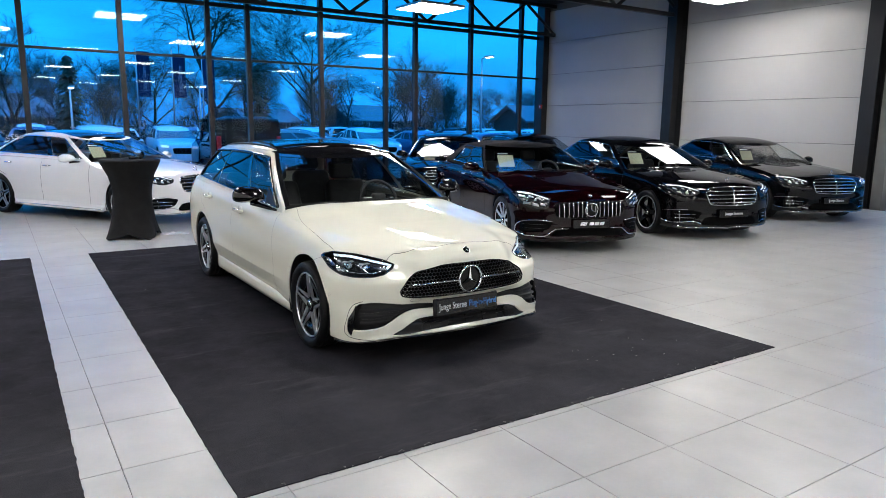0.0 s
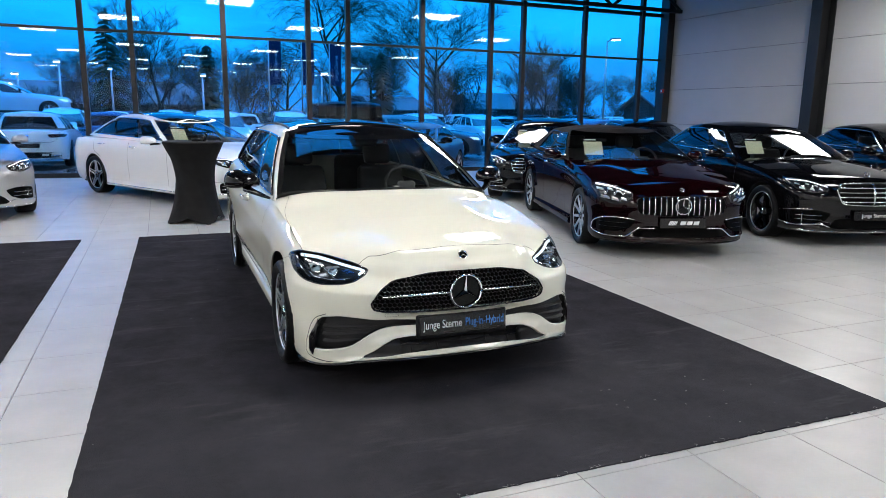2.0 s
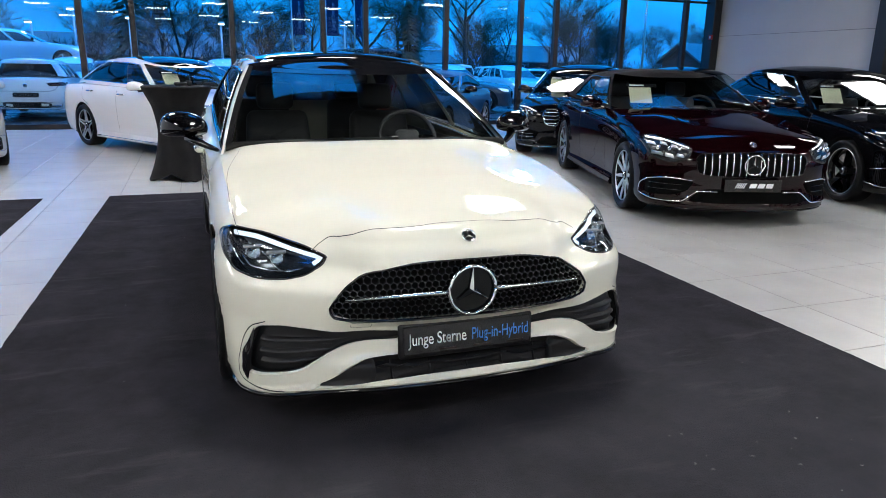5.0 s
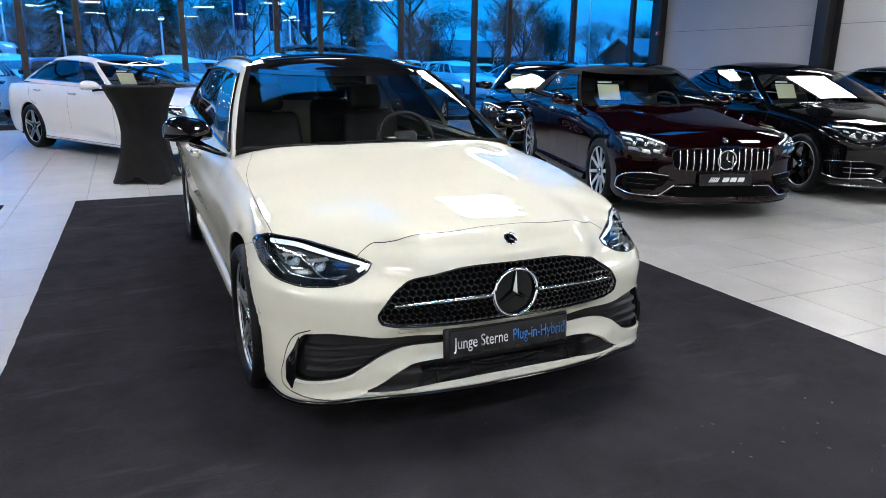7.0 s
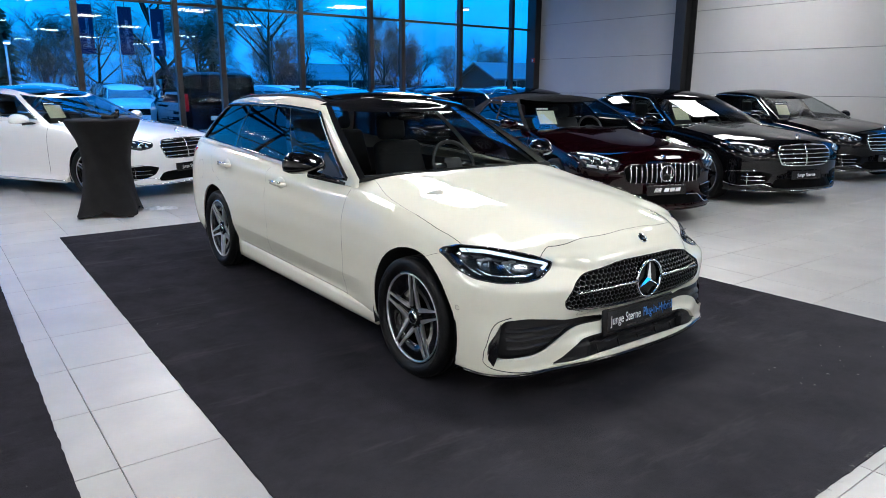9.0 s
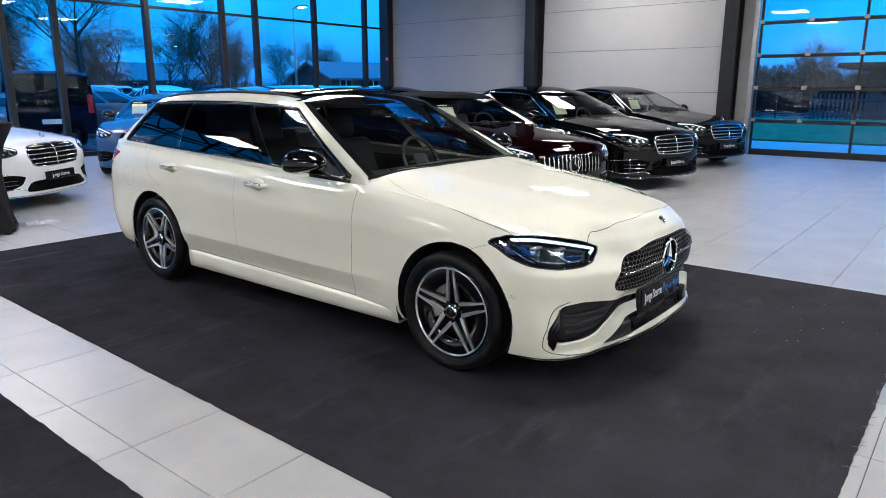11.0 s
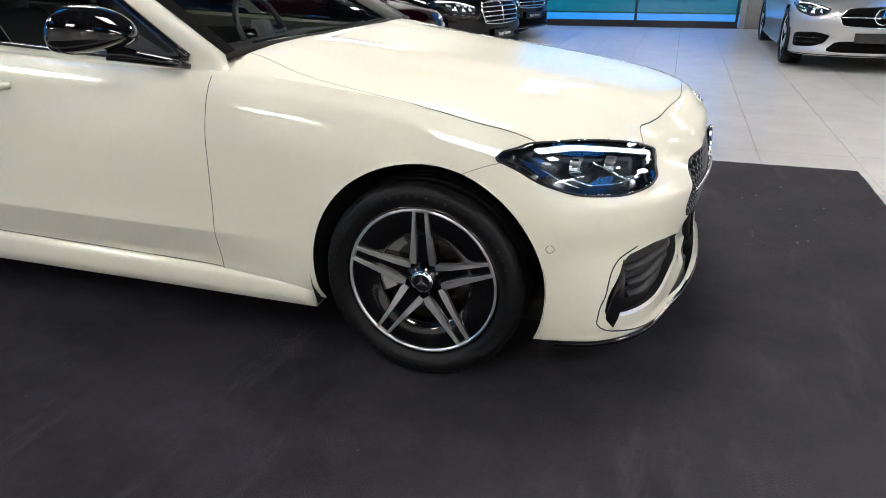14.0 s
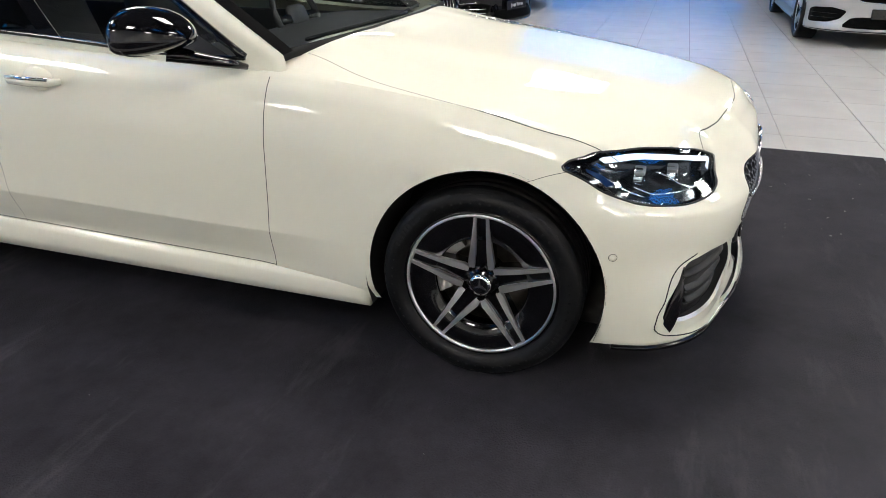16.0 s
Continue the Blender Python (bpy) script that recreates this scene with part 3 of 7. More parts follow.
class Body:
    """A car body as two smooth shells: the lower one from sill to shoulder with bonnet and boot, the upper one from belt to roof."""

    def __init__(s, spec):
        s.p = p = spec
        nf, step = p["nf"], p["step"]
        tf = np.linspace(0, 1, nf)
        s.ns = ns = int((p["yr"] - p["dr"] - p["yf"] - p["df"]) / step)
        side = np.linspace(p["yf"] + p["df"], p["yr"] - p["dr"], ns + 2)[1:-1]
        ax, ay = sup(tf, p["en"])
        rx, ry = sup(tf[::-1], p["er"])
        s.bx = np.concatenate((ax, np.ones(ns), rx)) * p["hw"]
        s.by = np.concatenate((p["yf"] + p["df"] * ay, side, p["yr"] - p["dr"] * ry))
        s.bx *= p["plan"](s.by)
        tx, ty = np.gradient(s.bx), np.gradient(s.by)
        ln = np.hypot(tx, ty)
        s.nx, s.ny = ty / ln, -tx / ln
        s.nx[0], s.ny[0], s.nx[-1], s.ny[-1] = 0, -1, 0, 1
        s.front = np.clip((p["yf"] + p["df"] - s.by) / p["df"], 0, 1) ** 0.8
        s.rear = np.clip((s.by - p["yr"] + p["dr"]) / p["dr"], 0, 1) ** 0.8
        # heights and insets
        v = np.sort(np.concatenate((np.linspace(0, 1, p["nv"]), p.get("creases", ()))))
        zt, zl = p["shoulder"](s.by), p["low"](s.by)
        s.rows = []
        for k in v:
            z = zl + k * (zt - zl)
            d = p["d_side"](k) * (1 - s.front - s.rear) + p["d_front"](k) * s.front + p["d_rear"](k) * s.rear
            d = d + p["crease"](k, s.by) * (1 - s.front - s.rear)
            s.rows.append(np.stack((np.maximum(s.bx - s.nx * d, 0), s.by - s.ny * d, z), 1))
        edge = s.rows[-1]
        # bonnet and boot close over to the middle line
        s.i_cowl = int(np.argmin(np.abs(edge[:, 1] - p["cowl_side"]) + 9 * (np.arange(len(edge)) < nf)))
        s.i_deck = int(np.argmin(np.abs(edge[:, 1] - p["deck_side"]) + 9 * (np.arange(len(edge)) < nf)))
        s.top = []
        w = np.linspace(0, 1, p["nw"])
        n = len(edge)
        for k in w[1:]:
            q = edge.copy()
            sh = np.interp(edge[:, 1], (edge[0, 1], p["cowl_side"]), (p["lip"], p["cowl"] - p["cowl_side"]))
            sh2 = np.interp(edge[:, 1], (p["deck_side"], edge[-1, 1]), (p["deck"] - p["deck_side"], -p["lip"]))
            sh = np.where(np.arange(n) < n // 2, sh, sh2)
            q[:, 0] = edge[:, 0] * (1 - k)
            q[:, 1] = edge[:, 1] + sh * (1 - (1 - k) ** 2)
            zc = p["spine"](edge[:, 1] + sh)
            q[:, 2] = edge[:, 2] + (zc - edge[:, 2]) * (1 - (1 - k) ** p["crown"]) + p["dome"](k, q[:, 1])
            s.top.append(q)
        if "warp" in p:
            s.rows, s.top = [p["warp"](q) for q in s.rows], [p["warp"](q) for q in s.top]
        # upper shell
        s.gf, gs = p["gf"], p["gs"]
        t = np.linspace(0, 1, s.gf)
        u = np.linspace(0, 1, gs + 2)[1:-1]
        fx, fy = sup(t, p["ge"])
        qx, qy = sup(t[::-1], p["ger"])

        def ring(hw, y0, d0, y1, d1, zf):
            x = np.concatenate((fx, np.ones(gs), qx)) * hw
            y = np.concatenate((y0 + d0 * fy, y0 + d0 + (y1 - d1 - y0 - d0) * u, y1 - d1 * qy))
            return np.stack((x, y, zf(y)), 1)
        s.B, s.R = ring(*p["belt"]), ring(*p["roof"])
        s.B[:, 0] *= p["gplan"](s.B[:, 1])
        s.R[:, 0] *= p["gplan"](s.R[:, 1])
        s.up = []
        for k in np.linspace(0, 1, p["ng"]):
            q = s.B * (1 - k) + s.R * k
            b = p["bulge"] * 4 * k * (1 - k)
            tx, ty = np.gradient(q[:, 0]), np.gradient(q[:, 1])
            ln = np.hypot(tx, ty) + 1e-9
            q[:, 0] += b * ty / ln
            q[:, 1] -= b * tx / ln
            q[0, 0] = q[-1, 0] = 0
            s.up.append(q)
        s.lid = []
        for k in np.linspace(0, 1, p["nr"])[1:]:
            q = s.R.copy()
            q[:, 0] *= 1 - k
            sh = np.interp(q[:, 1], (s.R[0, 1], (s.R[0, 1] + s.R[-1, 1]) / 2, s.R[-1, 1]), (0.05, 0, -0.05))
            q[:, 1] += sh * (1 - (1 - k) ** 2)
            q[:, 2] += (p["rspine"](q[:, 1]) - q[:, 2]) * (1 - (1 - k) ** 2.2)
            s.lid.append(q)
        s.nf = nf


def both(bm):
    """Mirrors a half shell and welds the seam."""
    me = bpy.data.meshes.new("tmp")
    bm.to_mesh(me)
    old = set(bm.verts)
    bm.from_mesh(me)
    bpy.data.meshes.remove(me)
    for v in bm.verts:
        if v not in old:
            v.co.x = -v.co.x
    bmesh.ops.reverse_faces(bm, faces=[f for f in bm.faces if f.verts[0] not in old])
    bmesh.ops.remove_doubles(bm, verts=[v for v in bm.verts if abs(v.co.x) < 1e-4], dist=2e-4)
    return bm


def cut_arch(bm, cy, cz, r, flange=0.009):
    """Opens a round wheel arch in the sides and turns its edge in."""
    gone = [f for f in bm.faces if abs(f.calc_center_median().x) > 0.5 and (f.calc_center_median().y - cy) ** 2 + (f.calc_center_median().z - cz) ** 2 < r * r]
    seen = {v for f in gone for v in f.verts}
    floor_z = min(v.co.z for v in seen)
    bmesh.ops.delete(bm, geom=gone, context="FACES")
    rim = []
    for v in seen:
        if v.is_valid and v.is_boundary:
            d = math.hypot(v.co.y - cy, v.co.z - cz)
            if v.co.z < floor_z + 0.03:
                v.co.y = cy + math.copysign(math.sqrt(max(r * r - (v.co.z - cz) ** 2, 0.01)), v.co.y - cy)
            else:
                v.co.y, v.co.z = cy + (v.co.y - cy) * r / d, cz + (v.co.z - cz) * r / d
            rim.append(v)
    keep = set(rim)
    edges = [e for e in bm.edges if e.is_boundary and e.verts[0] in keep and e.verts[1] in keep]
    out = bmesh.ops.extrude_edge_only(bm, edges=edges)
    for v in [g for g in out["geom"] if isinstance(g, bmesh.types.BMVert)]:
        v.co.x -= math.copysign(flange, v.co.x)
        d = math.hypot(v.co.y - cy, v.co.z - cz)
        v.co.y, v.co.z = cy + (v.co.y - cy) * (r + 0.006) / d, cz + (v.co.z - cz) * (r + 0.006) / d


def smooth_loop(pts, n=64):
    """A closed rounded line through corner points given as (x, y, softness)."""
    out = []
    k = len(pts)
    for i in range(k):
        a, b, c = np.array(pts[i - 1][:2], float), np.array(pts[i][:2], float), np.array(pts[(i + 1) % k][:2], float)
        s_ = pts[i][2] if len(pts[i]) > 2 else 0.3
        p0, p1 = b + (a - b) * s_ / 2, b + (c - b) * s_ / 2
        for t in np.linspace(0, 1, 7):
            out.append((1 - t) ** 2 * p0 + 2 * t * (1 - t) * b + t * t * p1)
    out = np.array(out)
    seg = np.hypot(*np.diff(np.vstack((out, out[:1])), axis=0).T)
    acc = np.concatenate(([0], np.cumsum(seg)))
    at = np.linspace(0, acc[-1], n, endpoint=False)
    closed = np.vstack((out, out[:1]))
    return np.stack((np.interp(at, acc, closed[:, 0]), np.interp(at, acc, closed[:, 1])), 1)


class Skin:
    """Lays patches, lines and things onto a finished shell."""

    def __init__(s, bm):
        s.tree = BVHTree.FromBMesh(bm)

    def put(s, a, b, way, off):
        if way == "front":
            o, d = Vector((a, -4, b)), Vector((0, 1, 0))
        elif way == "rear":
            o, d = Vector((a, 9, b)), Vector((0, -1, 0))
        elif way == "top":
            o, d = Vector((a, b, 4)), Vector((0, 0, -1))
        else:
            sg = 1 if way == "left" else -1
            o, d = Vector((sg * 4, a, b)), Vector((-sg, 0, 0))
        loc, nor, _, _ = s.tree.ray_cast(o, d)
        if loc is None:
            near = s.tree.find_nearest(o + d * 3.2)
            loc, nor = near[0], near[1]
        if nor.dot(d) > 0:
            nor = -nor
        return loc + nor * off

    def patch(s, loop, way, off=0.003, rings=6, depth=0.02, centre=None, dish=0.0, mirror=False):
        """A sheet inside a closed line, lying on the shell, with its edge turned in."""
        loop = np.asarray(loop)
        if mirror:
            loop = loop * np.array((-1, 1)) if way in ("front", "rear", "top") else loop
        c = np.array(centre if centre is not None else loop.mean(0))
        if mirror and centre is not None:
            c = c * np.array((-1, 1))
        rows = [[s.put(*(p), way, off - depth) for p in loop]]
        for k in np.linspace(0, 1, rings, endpoint=False):
            rows.append([s.put(*(p + (c - p) * k), way, off - dish * min(1, k * 4)) for p in loop])
        bm = grid_mesh(np.array([[tuple(v) for v in r] for r in rows]), closed=True)
        bm.verts.ensure_lookup_table()
        last = sorted(bm.verts, key=lambda v: v.index)[-len(loop):]
        mid = bm.verts.new(s.put(*c, way, off - dish))
        for i in range(len(last)):
            try:
                bm.faces.new((last[i], last[(i + 1) % len(last)], mid))
            except ValueError:
                pass
        bmesh.ops.recalc_face_normals(bm, faces=bm.faces)
        return bm

    def line(s, pts, way, width=0.005, off=0.0012, bm=None):
        """A narrow strip along the shell."""
        pts = np.asarray(pts, float)
        bm = bm or bmesh.new()
        tang = np.gradient(pts, axis=0)
        nor = np.stack((-tang[:, 1], tang[:, 0]), 1) / (np.hypot(tang[:, 0], tang[:, 1])[:, None] + 1e-9)
        a = [bm.verts.new(s.put(*(p + q * width / 2), way, off)) for p, q in zip(pts, nor)]
        b = [bm.verts.new(s.put(*(p - q * width / 2), way, off)) for p, q in zip(pts, nor)]
        for i in range(len(a) - 1):
            bm.faces.new((a[i], a[i + 1], b[i + 1], b[i]))
        return bm

    def rod(s, pts, way, radius, off=0.002, n=6, bm=None):
        return tube([s.put(*p, way, off) for p in pts], radius, n, bm)


def spaced(pts, n=30):
    pts = np.asarray(pts, float)
    d = np.concatenate(([0], np.cumsum(np.hypot(*np.diff(pts, axis=0).T))))
    f = [curve(*zip(d, pts[:, k])) for k in (0, 1)]
    t = np.linspace(0, d[-1], n)
    return np.stack((f[0](t), f[1](t)), 1)


# wheels, built round the x axis with the outer face towards -x
def wheel_meshes(radius, width, rim, style, detail=1):
    n = 72 if detail else 36
    parts = {}
    w, o = width / 2, radius
    tyre = [(-w * 0.78, rim), (-w * 0.92, rim + 0.012), (-w * 1.0, rim + (o - rim) * 0.45), (-w * 0.98, rim + (o - rim) * 0.72), (-w * 0.90, o - 0.012), (-w * 0.78, o - 0.003)]
    for g in (-0.5, -0.16, 0.16, 0.5):
        if detail:
            tyre += [(w * (g - 0.05), o), (w * (g - 0.045), o - 0.007), (w * (g + 0.045), o - 0.007), (w * (g + 0.05), o)]
    tyre += [(w * 0.78, o - 0.003), (w * 0.9, o - 0.012), (w, rim + (o - rim) * 0.5), (w * 0.8, rim)]
    parts["tyre"] = (revolve(tyre, n), "rubber")
    if detail:
        bm = bmesh.new()
        for k in range(60):
            a = 2 * math.pi * k / 60
            own = box(-w * 1.0, -w * 0.80, -0.003, 0.003, o - 0.042, o - 0.012)
            for v in own.verts:
                lean = (v.co.z - o + 0.042) / 0.03
                v.co.x += 0.012 * lean - 0.002
                v.co.y += 0.010 * (v.co.x + w) * 8
            bmesh.ops.rotate(own, verts=own.verts, cent=(0, 0, 0), matrix=Matrix.Rotation(a, 3, "X"))
            join(bm, own)
        parts["tread_edge"] = (bm, "rubber")
    f = -w * 0.80
    parts["rim_lip"] = (revolve([(f + 0.004, rim - 0.0150), (f - 0.003, rim - 0.0142), (f - 0.004, rim - 0.0068), (f - 0.001, rim - 0.006)], n), "machined")
    parts["rim_flange"] = (revolve([(f - 0.002, rim - 0.0058), (f - 0.003, rim), (f + 0.004, rim + 0.006), (f + 0.02, rim + 0.006)], n), "dark_alloy")
    if style == "star5" and detail:
        parts["aero_ring"] = (revolve([(f + 0.03, rim * 0.60), (f + 0.014, rim * 0.62), (f + 0.008, rim * 0.8), (f + 0.006, rim - 0.014)], n), "dark_alloy")
        marks = bmesh.new()
        for side in (-1.15, 1.99):
            for k in range(8):
                own = box(-w * 1.0 - 0.0008, -w * 0.99 + 0.004, -0.0045, 0.0045, rim + (o - rim) * 0.40, rim + (o - rim) * 0.62)
                bmesh.ops.rotate(own, verts=own.verts, cent=(0, 0, 0), matrix=Matrix.Rotation(side + 0.055 * k, 3, "X"))
                join(marks, own)
        parts["sidewall_marking"] = (marks, "rubber_mark")
    parts["rim_barrel"] = (revolve([(f + 0.010, rim - 0.014), (f + 0.03, rim - 0.030), (0.02, rim - 0.045), (w * 0.6, rim - 0.03), (w * 0.8, rim)], n), "dark_alloy")
    parts["brake_disc"] = (revolve([(0.015, 0.06), (0.012, rim * 0.34), (-0.012, rim * 0.36), (-0.012, rim * 0.66), (0.012, rim * 0.66)], n), "brake_steel")
    parts["hub_back"] = (revolve([(0.05, 0.0), (0.05, rim * 0.95)], 24), "liner")
    count = {"star5": 5, "multi10": 10, "star5b": 5}[style]
    arms, faces = bmesh.new(), bmesh.new()

    def bar(bm, a, r0, r1, h0, h1, x0, x1, dx, off=0.0):
        own = bmesh.new()
        vs = []
        for (r, h, xx) in ((r0, h0, x0), (r1, h1, x1)):
            for sy in (-1, 1):
                for d in (0, dx):
                    vs.append(own.verts.new((xx + d, off + sy * h, r)))
        for q in ((0, 2, 6, 4), (1, 5, 7, 3), (0, 4, 5, 1), (2, 3, 7, 6), (0, 1, 3, 2), (4, 6, 7, 5)):
            own.faces.new([vs[i] for i in q])
        bmesh.ops.rotate(own, verts=own.verts, cent=(0, 0, 0), matrix=Matrix.Rotation(a, 3, "X"))
        join(bm, own)
    a = 0.0
    if count == 5:
        bar(arms, a, 0.030, rim - 0.012, 0.040, 0.024, f + 0.030, f + 0.014, 0.045)
        for sy in (-1, 1):
            own = bmesh.new()
            vs = []
            for r, o0, o1, xx in ((0.052, 0.0225, 0.0378, f + 0.017), (0.070, 0.0200, 0.0420, f + 0.014), (0.100, 0.0180, 0.0375, f + 0.010), (rim * 0.62, 0.0160, 0.0300, f + 0.004), (rim - 0.012, 0.0140, 0.0225, f - 0.003)):
                for oo in (o0, o1):
                    for d in (0, 0.016):
                        vs.append(own.verts.new((xx + d, sy * oo, r)))
            for s_ in (0, 4, 8, 12):
                for q in ((0, 2, 6, 4), (1, 5, 7, 3), (0, 4, 5, 1), (2, 3, 7, 6)):
                    own.faces.new([vs[s_ + i] for i in q])
            own.faces.new([vs[i] for i in (16, 18, 19, 17)])
            bmesh.ops.recalc_face_normals(own, faces=own.faces)
            bmesh.ops.rotate(own, verts=own.verts, cent=(0, 0, 0), matrix=Matrix.Rotation(a, 3, "X"))
            join(faces, own)
        bar(faces, a, rim - 0.018, rim - 0.010, 0.0212, 0.0208, f + 0.000, f - 0.002, 0.012)
    else:
        bar(faces, a, 0.05, rim - 0.006, 0.017, 0.013, f + 0.02, f - 0.001, 0.02)
        bar(arms, a, 0.05, rim - 0.006, 0.022, 0.02, f + 0.03, f + 0.012, 0.03)
    bmesh.ops.recalc_face_normals(arms, faces=arms.faces)
    bmesh.ops.recalc_face_normals(faces, faces=faces.faces)
    parts["spoke"] = (arms, "dark_alloy")
    if style != "star5b":
        parts["spoke_face"] = (faces, "machined")
    else:
        faces.free()
    hub = revolve([(f + 0.05, 0.062), (f + 0.028, 0.056), (f + 0.018, 0.042), (f + 0.012, 0.034)], 30)
    parts["hub"] = (hub, "dark_alloy")
    cap = revolve([(f + 0.012, 0.035), (f + 0.004, 0.034), (f + 0.002, 0.026)], 30)
    parts["cap_ring"] = (cap, "chrome")
    parts["cap"] = (revolve([(f + 0.003, 0.027), (f + 0.001, 0.0)], 24), "gloss_black")
    if detail:
        star = bmesh.new()
        for k in range(3):
            bar(star, 2 * math.pi * k / 3, 0.0, 0.024, 0.004, 0.001, f - 0.002, f - 0.001, 0.003)
        parts["cap_emblem"] = (star, "chrome")
        bolts = bmesh.new()
        for k in range(5):
            a = 2 * math.pi * k / 5
            own = revolve([(f + 0.014, 0.0), (f + 0.014, 0.008), (f + 0.03, 0.009)], 8)
            bmesh.ops.translate(own, verts=own.verts, vec=(0, 0.050 * math.sin(a), 0.050 * math.cos(a)))
            join(bolts, own)
        parts["wheel_bolts"] = (bolts, "dark_alloy")
    rows = []
    for a in np.linspace(-0.72, 0.72, 11):
        rows.append([(xx, r * math.sin(1.30 - a), r * math.cos(1.30 - a)) for r, xx in ((rim * .48, .04), (rim * .48, -.03), (rim * .62, -.042), (rim * .80, -.03), (rim * .80, .04))])
    own = grid_mesh(np.array(rows), closed=True)
    for s_ in (0, -1):
        own.verts.ensure_lookup_table()
        vs = own.verts[:5] if s_ == 0 else own.verts[-5:]
        own.faces.new(vs)
    bmesh.ops.recalc_face_normals(own, faces=own.faces)
    parts["caliper"] = (own, "caliper")
    parts["count"] = count
    return {k: v if k == "count" else (mesh_of(v[0], k, v[1], k in ("tyre", "rim_lip", "rim_flange", "aero_ring", "rim_barrel", "hub", "cap_ring", "brake_disc", "cap")), v[1]) for k, v in parts.items()}


def add_wheel(car, meshes, x, y, z, spin, spoke_label):
    w = new("wheel")
    w.parent = car
    flip = x > 0
    w.matrix_basis = pose(x, y, z, 0, 0, 180 if flip else 0)
    for k, v in meshes.items():
        if k == "count":
            continue
        for i in range(meshes["count"] if k.startswith("spoke") else 1):
            ob = new(k, v[0])
            ob.parent = w
            if k not in ("caliper", "hub_back"):
                ob.rotation_euler = (radians(spin) + 2 * math.pi * i / meshes["count"], 0, 0)
            if k in ("tread_edge", "wheel_bolts", "sidewall_marking"):
                tagged(ob, kind="stuff")
    tagged(w, spoke_label)
    return w


def seat(car, x, y, z, m="interior", lean=18):
    s = new("seat")
    s.parent = car
    s.matrix_basis = pose(x, y, z)
    part("cushion", box(-0.26, 0.26, -0.26, 0.26, 0.0, 0.16, 0.05, seg=3), m, s)
    own = box(-0.25, 0.25, -0.07, 0.07, 0.0, 0.62, 0.055, seg=3)
    for v in own.verts:
        if abs(v.co.x) > 0.12:
            v.co.y -= 0.035
        v.co.x *= 1 - 0.18 * max(0, v.co.z - 0.35) / 0.27
    b = part("backrest", own, m, s)
    b.matrix_basis = pose(0, 0.26, 0.10, -lean)
    own = box(-0.13, 0.13, -0.05, 0.05, 0.0, 0.19, 0.045, seg=3)
    h = part("headrest", own, m, s)
    h.matrix_basis = pose(0, 0.26 + 0.62 * math.sin(radians(lean)) + 0.02, 0.10 + 0.62 * math.cos(radians(lean)) + 0.02, -lean + 4)


def cabin(car, p, rich=True):
    """Seats, dashboard, steering wheel and floor, dark inside."""
    hx = p["belt"][0] - 0.06
    y0, y1 = p["belt"][1], p["belt"][3]
    zb = 0.90
    part("cabin_floor", box(-hx, hx, y0 + 0.25, min(y1, y0 + 2.6), 0.28, 0.32), "liner", car)
    dash = bmesh.new()
    rows = []
    prof = ((0.30, 0.40), (0.62, 0.62), (0.66, 0.80), (0.60, 0.90), (0.40, p["dash_z"]), (0.05, p["dash_z"] + 0.015))
    for x in np.linspace(-hx, hx, 13):
        rows.append([(x, y0 + dy + 0.10 + (0.10 * (x / hx) ** 2), z) for dy, z in prof])
    part("dashboard", grid_mesh(np.array(rows), bm=dash), "interior", car)
    for sg in (-1, 1):
        part("door_card", box(sg * (hx - 0.02) - 0.012, sg * (hx - 0.02) + 0.012, y0 + 0.16, min(y1 - 0.5, y0 + 2.6), 0.32, zb + 0.02, 0.008), "interior", car)
    sw = new("steering_wheel")
    sw.parent = car
    sw.matrix_basis = pose(0.37, y0 + 0.68, p["dash_z"] + 0.005, -25)
    own = bmesh.new()
    tube([(0.185 * math.cos(a), 0, 0.185 * math.sin(a)) for a in np.linspace(0, 2 * math.pi, 33)], 0.015, 8, own)
    part("rim", own, "interior", sw)
    part("hub", box(-0.08, 0.08, -0.02, 0.02, -0.07, 0.06, 0.02), "interior", sw)
    part("spoke", box(-0.18, 0.18, -0.008, 0.008, -0.02, 0.02, 0.004), "gloss_black", sw)
    for x in (-0.37, 0.37):
        seat(car, x, y0 + 1.06, 0.36)
    if rich:
        for x in (-0.38, 0.38):
            seat(car, x, y0 + 2.02, 0.40)
        part("mirror_inside", box(-0.11, 0.11, -0.012, 0.012, -0.03, 0.03, 0.01), "gloss_black", car).location = (0, p["roof"][1] + 0.02, p["roof_z"] - 0.10)
    part("wiper", tube([(-0.55, y0 + 0.14, p["dash_z"] + 0.055), (0.0, y0 + 0.035, p["dash_z"] + 0.075), (0.12, y0 + 0.03, p["dash_z"] + 0.075)], 0.007, 5), "matt_black", car)
    part("wiper", tube([(0.02, y0 + 0.06, p["dash_z"] + 0.062), (0.62, y0 + 0.16, p["dash_z"] + 0.055)], 0.007, 5), "matt_black", car)


